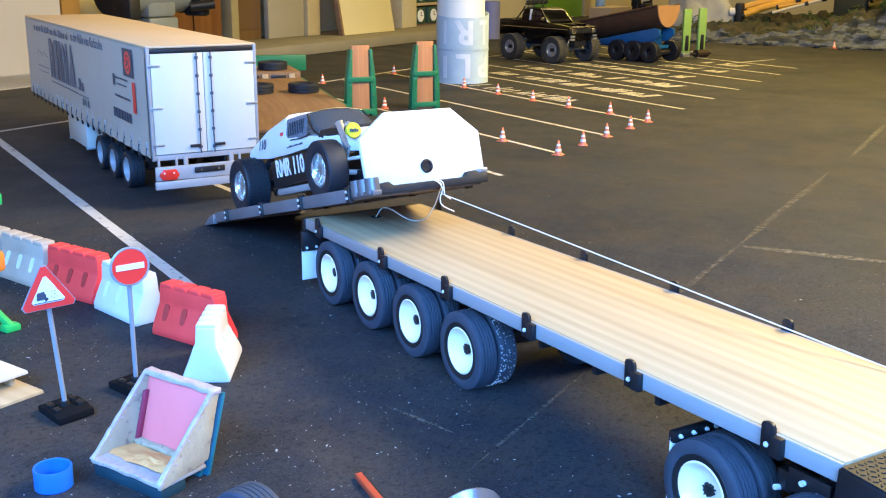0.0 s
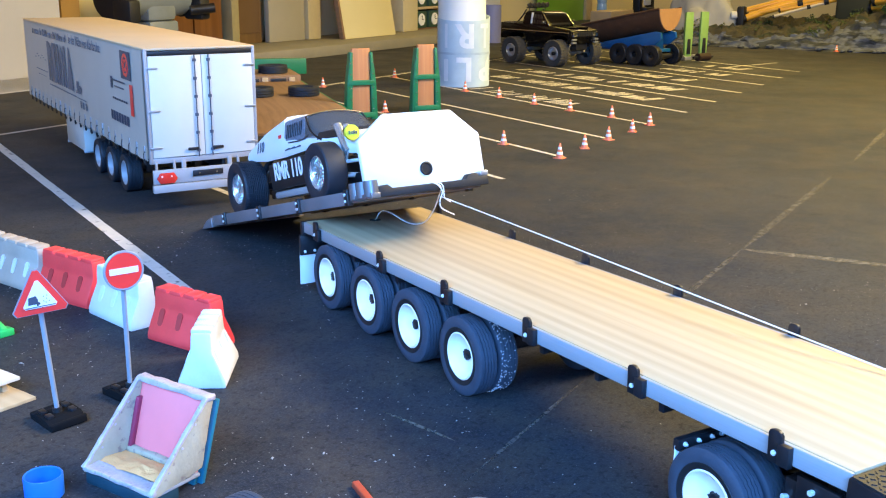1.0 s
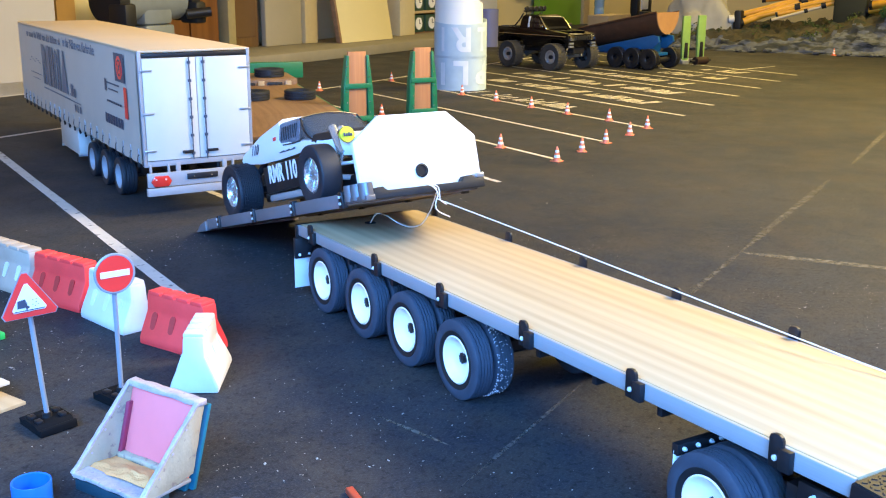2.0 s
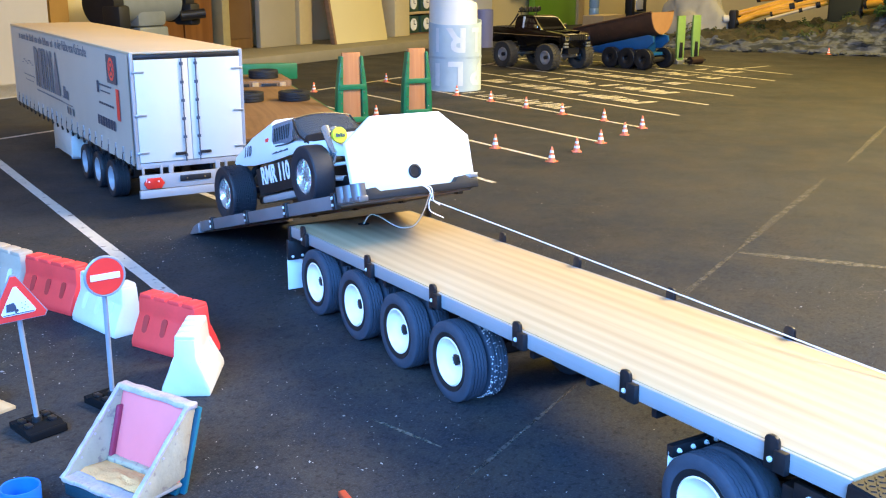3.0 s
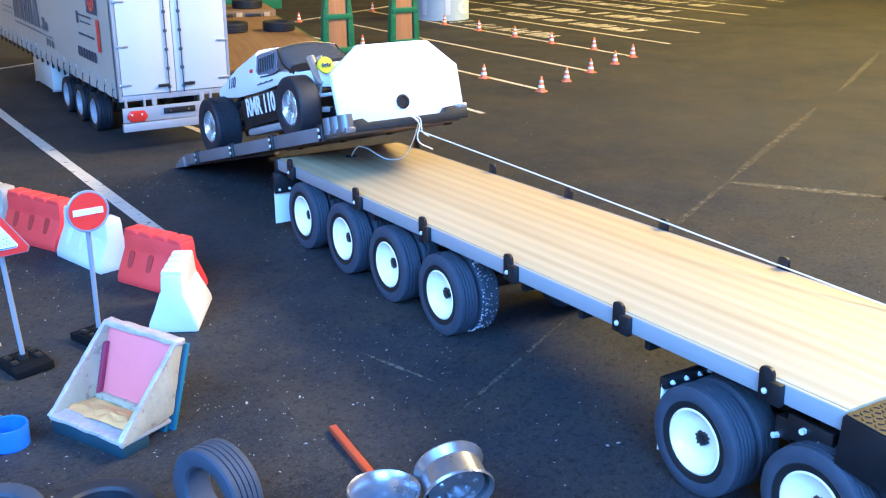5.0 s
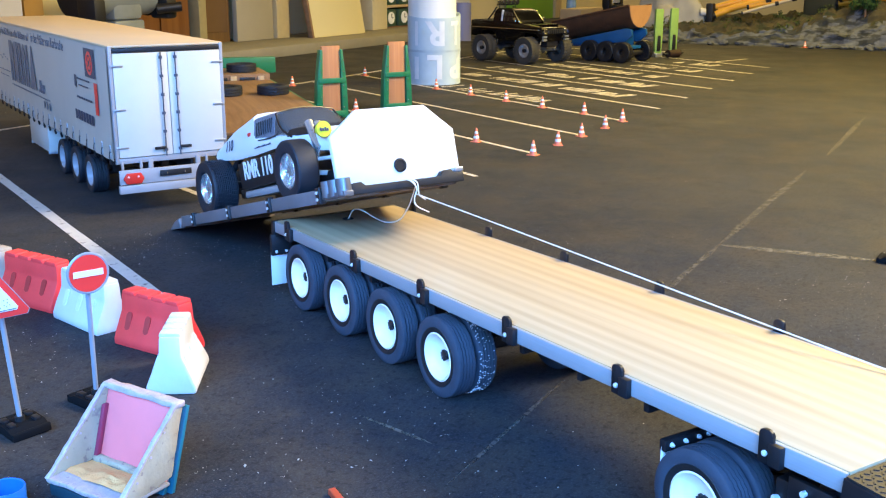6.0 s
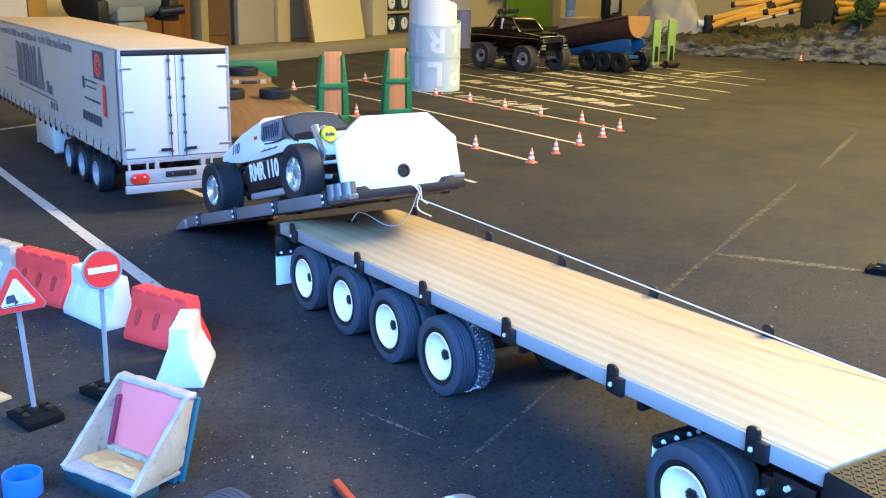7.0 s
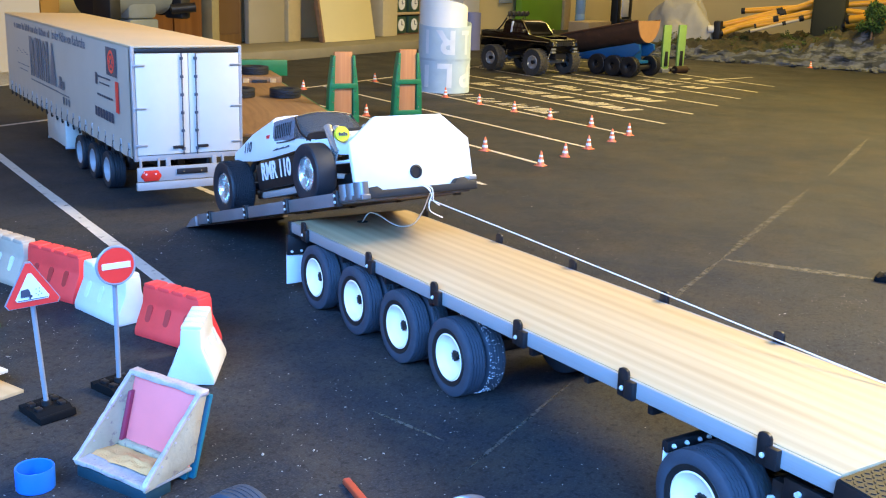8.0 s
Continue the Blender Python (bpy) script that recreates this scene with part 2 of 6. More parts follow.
FLOOR_A, FLOOR_B = (0.012, 0.0165, 0.0255), (0.0325, 0.034, 0.037)
M_FLOOR = floor_material()
M_LINE = surface("floor_paint", (0.56, 0.51, 0.44), 0.6, var=0.12, scale=60, bump=0.1, spot=(0.16, 0.14, 0.12), spot_amt=0.06, spot_scale=55)
M_DECK = wood("pine_deck", (0.56, 0.425, 0.25), (0.41, 0.29, 0.155), axis=1, rings=62.0, rough=0.5, coat=0.0, contrast=0.85, ribs=19.0)
M_ALU = surface("grey_aluminium", (0.33, 0.32, 0.32), 0.42, metal=0.1, var=0.05, scale=30, bump=0.03, stretch=(40, 1, 40))
M_BOARD = surface("dull_dark_aluminium", (0.17, 0.16, 0.165), 0.4, metal=0.15, var=0.12, scale=30, bump=0.04)
M_BOLT = surface("bright_zinc", (0.82, 0.83, 0.84), 0.35, metal=0.25, var=0.05, bump=0.0)
M_BLACK = surface("black_steel", (0.009, 0.009, 0.011), 0.45, var=0.3, scale=50, bump=0.06)
M_BLACKP = surface("black_plastic", (0.007, 0.007, 0.008), 0.62, var=0.2, scale=80, bump=0.15, bscale=400)
M_TYRE = surface("tyre_rubber", (0.038, 0.049, 0.068), 0.7, var=0.2, scale=60, bump=0.15, bscale=500, spec=0.4)
M_TYREB = surface("soft_black_rubber", (0.011, 0.014, 0.02), 0.6, var=0.2, scale=60, bump=0.15, bscale=500)
M_RIMW = surface("white_rim", (0.95, 0.84, 0.71), 0.35, var=0.04, scale=40, bump=0.0, coat=0.3)
M_SEMIW = surface("white_door_panel", (0.58, 0.56, 0.5), 0.4, var=0.05, scale=12, bump=0.02)
# White rim with the shade below the semi put into its colour
M_RIMSHADE = surface("grey_rim", (0.3, 0.31, 0.33), 0.4, var=0.08, scale=40, bump=0.0)
M_WHITE = surface("white_lacquer", (0.72, 0.72, 0.7), 0.4, var=0.03, scale=12, bump=0.02)
M_PLATE = surface("white_plate", (0.82, 0.79, 0.71), 0.45, var=0.03, scale=14, bump=0.02)
M_CURT = surface("white_tarpaulin", (0.5, 0.44, 0.36), 0.5, var=0.06, scale=8, bump=0.08, bscale=40)
M_ROOF = surface("cream_roof", (0.6, 0.44, 0.27), 0.5, var=0.08, scale=6, bump=0.02)
M_INK = surface("dark_print", (0.05, 0.06, 0.09), 0.5, var=0.1, bump=0.0)
M_GREYINK = surface("grey_print", (0.11, 0.125, 0.16), 0.5, var=0.1, bump=0.0)
M_CHROME = surface("chrome", (0.75, 0.75, 0.76), 0.16, metal=1.0, var=0.05, bump=0.02)
M_SILVER = surface("silver_plated_plastic", (0.6, 0.6, 0.59), 0.25, metal=0.75, var=0.08, scale=60, bump=0.0, coat=0.3)
M_STEEL = surface("galvanised_steel", (0.5, 0.52, 0.55), 0.35, metal=0.8, var=0.1, scale=60, bump=0.05)
M_RED = surface("red_plastic", (0.97, 0.06, 0.055), 0.45, var=0.1, scale=30, bump=0.1)
M_BARW = surface("white_plastic", (0.66, 0.65, 0.62), 0.45, var=0.06, scale=30, bump=0.1)
M_BARG = surface("dusty_grey_plastic", (0.46, 0.37, 0.28), 0.6, var=0.12, scale=30, bump=0.12)
M_SIGNR = surface("sign_red", (0.9, 0.045, 0.035), 0.4, var=0.05, bump=0.0)
M_SIGNW = surface("sign_white", (0.82, 0.82, 0.82), 0.4, var=0.03, bump=0.0)
M_POLE = surface("grey_pole", (0.33, 0.36, 0.4), 0.35, metal=0.3, var=0.06)
M_BLUE = surface("blue_plastic", (0.012, 0.14, 0.55), 0.4, var=0.08, scale=40, bump=0.04)
M_GREEN = surface("green_paint", (0.01, 0.16, 0.065), 0.42, var=0.15, scale=30, bump=0.05)
M_LGREEN = surface("light_green_paint", (0.2, 0.34, 0.09), 0.5, var=0.15, scale=30)
M_TERRA = wood("red_brown_board", (0.54, 0.235, 0.09), (0.43, 0.17, 0.065), axis=2, rings=40, rough=0.6)
M_PLY = wood("brown_plywood", (0.25, 0.145, 0.075), (0.18, 0.1, 0.052), axis=1, rings=60, rough=0.6)
M_CONE = surface("cone_orange", (0.82, 0.2, 0.09), 0.5, var=0.08, scale=60)
M_PINK = surface("pink_foam_board", (0.92, 0.2, 0.19), 0.6, var=0.06, scale=20, bump=0.05)
M_RAWW = surface("rough_white_paint", (0.46, 0.37, 0.24), 0.6, var=0.14, scale=55, bump=0.4, bscale=160, spot=(0.3, 0.22, 0.17), spot_amt=0.06, spot_scale=130)
M_TEAL = surface("teal_board", (0.01, 0.12, 0.16), 0.5, var=0.12, scale=30)
M_SMEAR = surface("smeared_filler", (0.48, 0.38, 0.36), 0.35, var=0.25, scale=120, bump=0.5, bscale=200, spot=(0.38, 0.28, 0.26), spot_amt=0.06, spot_scale=230)
M_SAND = surface("yellow_sand", (0.86, 0.4, 0.14), 0.9, var=0.12, scale=60, bump=0.4, bscale=700)
M_FOOT = surface("matt_black_rubber", (0.004, 0.004, 0.0045), 0.85, var=0.2, scale=80, bump=0.15, bscale=400, spec=0.15)
M_ORANGE = surface("orange_red_plastic", (0.46, 0.065, 0.025), 0.45, var=0.08)
M_CORD = surface("white_cord", (0.8, 0.71, 0.6), 0.7, var=0.08, scale=400, bump=0.3, bscale=900)
M_WALL = surface("cream_wall", (0.64, 0.54, 0.29), 0.8, var=0.06, scale=1.5, bump=0.05, bscale=80)
M_CONC = surface("grey_concrete", (0.22, 0.2, 0.155), 0.8, var=0.15, scale=6, bump=0.2, bscale=90)

# ---------------------------------------------------------------- hall
def hall_box(name, x0, x1, y0, y1, z0, z1, mat, label, kind="structure", r=0.0, category=""):
    bm = BM()
    box(bm, x0, x1, y0, y1, z0, z1, r)
    return solo(name, bm, mat, label, category, kind=kind, m=HALL)


bm = BM()
bmesh.ops.create_grid(bm, x_segments=4, y_segments=4, size=1.0, matrix=Matrix.Translation((-0.1, -3.0, 0)) @ Matrix.Diagonal((6.2, 3.7, 1, 1)))
solo("floor", bm, M_FLOOR, "dark grey worn hall floor with pale grit", kind="structure", m=HALL)
hall_box("wall_north", -6.3, 6.2, 0.5, 0.62, 0, 2.7, M_WALL, "cream painted wall behind the parking area")
hall_box("wall_south", -6.3, 6.2, -6.72, -6.6, 0, 2.7, M_WALL, "cream painted wall")
hall_box("wall_east", 6.0, 6.12, -6.6, 0.5, 0, 2.7, M_WALL, "cream painted side wall")
hall_box("ceiling", -6.3, 6.2, -6.7, 0.62, 2.7, 2.8, M_WALL, "plain pale ceiling")
# Unseen wall; its opening is added to hold the blue lamps.
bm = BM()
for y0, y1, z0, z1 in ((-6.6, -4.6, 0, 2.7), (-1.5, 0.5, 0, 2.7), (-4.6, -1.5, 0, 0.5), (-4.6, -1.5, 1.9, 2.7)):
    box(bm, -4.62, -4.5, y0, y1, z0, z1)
solo("wall_west", bm, M_WALL, "unseen cream wall with an opening added for the blue lamps", kind="structure", m=HALL)
# step along the back wall
hall_box("step", -6.0, 2.2, 0.0, 0.5, 0, 0.05, M_CONC, "low grey concrete step along the wall", r=0.004)


def strip(name, a, b, w, label, z=0.0006, mat=None, wob=0.12, taper=0.0):
    """A painted line on the floor from a to b, w wide."""
    a, b = Vector((*a, 0)), Vector((*b, 0))
    d = (b - a).normalized()
    n = Vector((-d.y, d.x, 0)) * w / 2
    bm = BM()
    steps = max(6, int((b - a).length / (0.15 if taper == 0 else 0.03)))
    prev = None
    for k in range(steps + 1):
        p = a.lerp(b, k / steps)
        j = 1 + wob * noise.noise(Vector((p.x * 9, p.y * 9, 1.7))) - taper * max(0.0, abs(2 * k / steps - 1) - 0.6) * 2
        p = p + n * wob * 0.5 * noise.noise(Vector((p.x * 5, p.y * 5, 4.2)))
        pair = (bm.verts.new((p + n * j) + Vector((0, 0, z))), bm.verts.new((p - n * j) + Vector((0, 0, z))))
        if prev:
            bm.faces.new((prev[0], prev[1], pair[1], pair[0]))
        prev = pair
    return solo(name, bm, mat or M_LINE, label, "floor line", "parking lines", "structure", smooth=False)


BAY_X = [0.69 + 0.2685 * k for k in range(10)]


def back_y(x):
    return 2.48 + 0.505 * (x + 0.039)


def end_y(x):
    return 1.322 + 0.513 * (x - 0.692)


strip("floor_line", (-0.124, 0.9), (-0.124, 2.42), 0.02, "worn cream line painted on the dark floor")
strip("floor_line", (-1.2, back_y(-1.2)), (3.3, back_y(3.3)), 0.018, "long cream line across the ends of the bays")
strip("floor_line", (0.16, 1.38), (0.13, 1.75), 0.014, "short cream line on the dark floor")
for k, bx_ in enumerate(BAY_X):
    strip("bay_line", (bx_, end_y(bx_)), (bx_, back_y(bx_)), 0.013, "thin cream parking bay line")
strip("bay_line", (3.0, 2.86), (3.36, 2.9), 0.012, "thin cream line closing the last bay")

# ---------------------------------------------------------------- wheels
def tyre_profile(R, r, w, grooves=4, shoulder=0.86):
    """The section of a tyre: radius and place across it, closed."""
    pts = [(r, -w * 0.36), (r + (R - r) * 0.12, -w * 0.44), (r + (R - r) * 0.55, -w * 0.5), (R * 0.95, -w * 0.47), (R * 0.985, -w * 0.42)]
    tread = w * 0.8
    step = tread / grooves
    for g in range(grooves):
        y = -tread / 2 + g * step
        crown = R - 0.012 * R * abs((g + 0.5) / grooves - 0.5) * 2
        pts += [(crown, y + step * 0.1), (crown, y + step * 0.84)]
        if g < grooves - 1:
            pts += [(crown * 0.94, y + step * 0.87), (crown * 0.94, y + step * 1.06)]
    pts += [(R * 0.985, w * 0.42), (R * 0.95, w * 0.47), (r + (R - r) * 0.55, w * 0.5), (r + (R - r) * 0.12, w * 0.44), (r, w * 0.36)]
    return pts


AXLE = Matrix.Rotation(radians(-90), 4, "Y")      # turns a body about z into one about -x: its front faces -x


def tyre_mesh(R, r, w, grooves=4, seg=48, zigzag=0.0):
    """A ribbed tyre about x; zigzag: how far its ribs swing from side to side."""
    bm = BM()
    lathe(bm, tyre_profile(R, r, w, grooves), seg, AXLE, closed=True)
    for v in bm.verts:
        if zigzag and math.hypot(v.co.y, v.co.z) > R * 0.925 and abs(v.co.x) < w * 0.4:
            v.co.x += zigzag * (1 if round(math.atan2(v.co.z, v.co.y) * seg / (2 * math.pi)) % 2 else -1)
    return bm


def truck_wheel(parent, x, y, z, R=0.0418, w=0.0215, rim_r=0.0236, flip=False, inner=False):
    m = Matrix.Translation((x, y, z))
    if flip:
        m = m @ Matrix.Rotation(math.pi, 4, "Z")
    key = (R, w, inner)
    if key in WHEELS:
        return again(WHEELS[key], parent, m)
    # Semi wheels: darker tyre and rim colours carry the shade under the body.
    t = part("tyre", tyre_mesh(R, rim_r, w, 5, 72, 0.0004 if R == 0.0418 else 0.0), M_TYREB if R == 0.036 else M_TYRE, parent, "ribbed black rubber tyre", m)
    bm = BM()
    h = w / 2
    lathe(bm, [(rim_r * 1.0, h * 0.72), (rim_r * 1.06, h * 0.86), (rim_r * 1.0, h * 0.92), (rim_r * 0.92, h * 0.74), (rim_r * 0.86, h * 0.3), (rim_r * 0.72, h * 0.02), (rim_r * 0.5, -h * 0.1), (0.0, -h * 0.12)], 40, AXLE)
    part("rim", bm, M_RIMSHADE if R == 0.036 else M_RIMW, t, "white rim coloured grey for shade" if R == 0.036 else "white dished steel rim")
    bm = BM()
    star = []
    for k in range(20):
        q = rim_r * (0.25 if k % 2 else 0.18) * (1 + 0.12 * math.sin(k * 2.3))
        star.append((q * math.cos(k * math.pi / 10), q * math.sin(k * math.pi / 10)))
    prism(bm, star, -h * 0.22, h * 0.14, "x", 0.0003)
    part("hub", bm, M_BLACK, t, "black splined wheel hub")
    if R == 0.0418:
        bm = BM()
        q = R - rim_r
        lathe(bm, [(rim_r * 1.05, h * 0.7), (rim_r + q * 0.1, h * 0.9), (rim_r + q * 0.22, h * 0.965), (rim_r + q * 0.36, h * 0.99), (rim_r + q * 0.4, h * 0.9)], 48, AXLE)
        part("bead_ring", bm, M_BLACKP, t, "black inner sidewall ring")
    WHEELS[key] = t
    return t


WHEELS = {}

# ---------------------------------------------------------------- flatbed trailer
DECK_Z, TAIL, NOSE, WID = 0.109, 0.825, -0.043, 0.1867
POSTS = [0.7817, 0.6029, 0.4578, 0.31, 0.1632, 0.017]
AXLES = [0.7457, 0.6371, 0.531, 0.4238, 0.075, -0.0285]
BED_M = pose(0, 0.45, 0, 0, 0, -1.41) @ pose(0, -0.45, 0)                  # the trailer stands a little askew
TILT = pose(0, 0.45, 0.1062, -1.3) @ Matrix.Translation((0, -0.45, -DECK_Z))    # its deck rises towards the nose
TILTED = ("deck", "side_rail", "stake_post", "tail_beam", "neck", "tread_plate", "chassis_beam", "cross_member", "cord_hole", "neck_bolt")


def flatbed():
    tr = thing("flatbed_trailer", BED_M, "long flatbed model trailer with bare pine deck and grey side rails", "trailer")
    bm = BM()
    box(bm, 0.0066, WID - 0.0066, NOSE, TAIL, 0.097, DECK_Z, 0.0008)
    part("deck", bm, M_DECK, tr, "pale pine deck with long grain")
    for x0, x1 in ((0.003, 0.0062), (WID - 0.0062, WID - 0.003)):
        bm = BM()
        box(bm, x0, x1, NOSE, TAIL, 0.0945, DECK_Z - 0.0006, 0.0006)
        part("side_rail", bm, M_ALU, tr, "plain grey aluminium side rail")
    # stake posts
    first = None
    for side in (0, 1):
        if side:
            first = None
        for y in POSTS:
            m = Matrix.Translation((0.0028, y, 0)) if not side else Matrix.Translation((WID - 0.0028, y, 0.0028)) @ Matrix.Rotation(math.pi, 4, "Z")
            if first is None:
                bm = BM()
                prism(bm, [(-0.0058, 0.0925), (0.0058, 0.0925), (0.0058, 0.1135), (0.0046, 0.1158), (0.002, 0.1168), (-0.0022, 0.1168), (-0.0046, 0.1155), (-0.0058, 0.113)], -0.0032, 0.0, "x", 0.0004)
                if not side:
                    prism(bm, [(-0.014, 0.093), (-0.004, 0.093), (-0.004, 0.1085), (-0.014, 0.1085)], -0.0052, 0.0, "x", 0.0006)
                first = part("stake_post", bm, M_BLACK, tr, "black stake post with rounded top" if not side else "slim black stake post", m)
                bm = BM()
                lathe(bm, [(0.0021, -0.0006), (0.0021, 0.0012), (0.0012, 0.0015), (0.0011, 0.0023), (0, 0.0024)], 10, Matrix.Translation((-0.0032, 0, 0.1)) @ AXLE)
                part("bolt", bm, M_BOLT, first, "bright bolt head")
            else:
                again(first, tr, m)
    # tail beam and the black nose
    bm = BM()
    box(bm, 0.001, WID - 0.001, TAIL, TAIL + 0.008, 0.09, 0.1085, 0.001)
    part("tail_beam", bm, M_BLACK, tr, "black tail beam")
    bm = BM()
    box(bm, 0.0, WID, NOSE - 0.066, NOSE, 0.072, DECK_Z - 0.002, 0.0015)
    box(bm, 0.004, WID - 0.004, NOSE - 0.17, NOSE - 0.066, 0.076, 0.088, 0.0015)
    part("neck", bm, M_BLACK, tr, "black steel neck of the trailer")
    bm = BM()
    box(bm, 0.001, WID - 0.001, NOSE - 0.065, NOSE - 0.002, DECK_Z - 0.002, DECK_Z - 0.0008)
    for i in range(13):
        for j in range(37):
            y, x = NOSE - 0.006 - i * 0.0047, 0.005 + j * 0.0048
            s = 1 if (i + j) % 2 else -1
            box(bm, -0.0017, 0.0017, -0.0005, 0.0005, 0, 0.0006, m=Matrix.Translation((x, y, DECK_Z - 0.0008)) @ Matrix.Rotation(s * 0.78, 4, "Z"))
    part("tread_plate", bm, surface("tread_plate_black", (0.014, 0.013, 0.013), 0.5, metal=0.0, var=0.2, bump=0.0), tr, "black diamond tread plate", smooth=False)
    for x in (0.02, 0.045, 0.07, 0.1165, 0.1415, 0.1665):
        bm = BM()
        rod(bm, (x, NOSE - 0.0665, 0.082), (x, NOSE - 0.069, 0.082), 0.0021, seg=10)
        part("neck_bolt", bm, M_BOLT, tr, "bright bolt head")
    # chassis
    for x in (0.066, 0.118):
        bm = BM()
        box(bm, x, x + 0.006, NOSE, TAIL - 0.01, 0.066, 0.097, 0.0008)
        part("chassis_beam", bm, M_BLACK, tr)
    for y in (0.3, 0.22, 0.14, 0.48, 0.58, 0.69):
        bm = BM()
        box(bm, 0.01, WID - 0.01, y - 0.003, y + 0.003, 0.083, 0.097, 0.0006)
        part("cross_member", bm, M_BLACK, tr)
    for y in AXLES:
        bm = BM()
        rod(bm, (0.02, y, 0.042), (WID - 0.02, y, 0.042), 0.005, seg=12)
        box(bm, 0.058, 0.078, y - 0.008, y + 0.008, 0.042, 0.066, 0.001)
        box(bm, WID - 0.078, WID - 0.058, y - 0.008, y + 0.008, 0.042, 0.066, 0.001)
        part("axle", bm, M_BLACK, tr)
        for k in (0, 1):
            bm = BM()
            for n in range(3):
                ln = 0.036 - n * 0.008
                x = 0.06 if not k else WID - 0.07
                pts = [(y - ln + 2 * ln * t, 0.058 - n * 0.0022 + 0.007 * (2 * t - 1) ** 2) for t in np.linspace(0, 1, 7)]
                prism(bm, pts + [(u, v - 0.0018) for u, v in pts[::-1]], x, x + 0.009, "x")
            part("leaf_spring", bm, M_BLACK, tr)
    for y in AXLES:
        truck_wheel(tr, 0.009, y, 0.0418)
        inner_t = truck_wheel(tr, 0.0338, y, 0.0418)
        if abs(y - 0.4238) < 1e-6:
            # white paint flecks on the tread of one inner tyre
            rnd = random.Random(5)
            bm = BM()
            for _ in range(340):
                an, u, s = rnd.uniform(0, 6.283), -0.0102 + 0.018 * rnd.random() ** 1.6, rnd.uniform(0.00014, 0.00036)
                box(bm, u - s, u + s * rnd.uniform(0.6, 1.6), -s, s, 0.0411, 0.0422, m=Matrix.Rotation(an, 4, "X"))
            part("paint_flecks", bm, M_SIGNW, inner_t, "white paint flecks", smooth=False)
        truck_wheel(tr, WID - 0.009, y, 0.0418, flip=True)
        truck_wheel(tr, WID - 0.0338, y, 0.0418, flip=True)
    # mud flaps and their brackets
    for y, z0, z1, up in ((0.8335, 0.009, 0.054, 0.024), (0.1105, 0.018, 0.0735, 0.005)):
        for x0, x1 in ((0.0, 0.05), (WID - 0.05, WID)):
            bm = BM()
            box(bm, x0, x1, y, y + 0.0015, z0, z1, 0.0004)
            fl = part("mud_flap", bm, M_WHITE, tr, "stiff white mud flap")
            bm = BM()
            box(bm, x0, x1 + 0.012, y - 0.0035, y + 0.003, z1 - 0.004, z1 + up, 0.0006)
            box(bm, x1 - 0.002, x1 + 0.012, y - 0.006, y + 0.006, z1 - 0.002, z1 + up + 0.007, 0.0006)
            part("flap_bracket", bm, M_BLACK, fl, "black bracket")
            for u in (0.006, 0.02, 0.034, 0.044):
                bm = BM()
                lathe(bm, [(0.0019, -0.009), (0.0019, 0.0012), (0.001, 0.0014), (0.001, 0.0028), (0, 0.0028)], 8, Matrix.Translation((x0 + u, y - 0.0038, z1 + 0.001)) @ Matrix.Rotation(radians(90), 4, "X"))
                part("bolt", bm, M_BOLT, fl, "bright bolt head")
    # brackets and gear in front of the fore axles
    bm = BM()
    box(bm, 0.012, 0.016, -0.03, 0.006, 0.074, 0.092, 0.0008)
    box(bm, 0.02, 0.05, 0.008, 0.022, 0.066, 0.082, 0.001)
    part("bracket", bm, M_BLACK, tr)
    for p, q, r, nm, lb in (((0.012, -0.008, 0.085), (0.009, -0.008, 0.085), 0.0022, "bolt", "bright bolt"), ((0.012, -0.02, 0.081), (0.009, -0.02, 0.081), 0.0016, "bolt", "bright bolt"), ((0.016, 0.02, 0.068), (0.05, 0.014, 0.064), 0.0022, "shock_absorber", "bright shock absorber")):
        bm = BM()
        rod(bm, p, q, r, seg=10)
        part(nm, bm, M_BOLT, tr, lb)
    # cord hole in the deck
    bm = BM()
    lathe(bm, [(0.0075, 0), (0.0075, 0.0006), (0.004, 0.0008), (0.004, 0.0002), (0, 0.0002)], 20, Matrix.Translation((0.0877, 0.7826, DECK_Z)))
    part("cord_hole", bm, M_BLACKP, tr, "black rimmed hole")
    for ob in tr.children:
        if ob.name.split(".")[0] in TILTED:
            dip = pose(0, NOSE, DECK_Z - 0.001, 5.0) @ Matrix.Translation((0, -NOSE, 0.001 - DECK_Z)) if ob.name.startswith(("neck", "tread")) else Matrix.Identity(4)
            ob.matrix_basis = TILT @ dip @ ob.matrix_basis
    return tr


flatbed()

# ---------------------------------------------------------------- tilted ramp bed with its white head plate
SLOPE = 14.9


def ramp_frame():
    """The ramp's pose: x towards the far side, y down the slope, z off the bed."""
    return pose(0.0195, 1.2317, 0.0, -SLOPE, 0, -0.74)


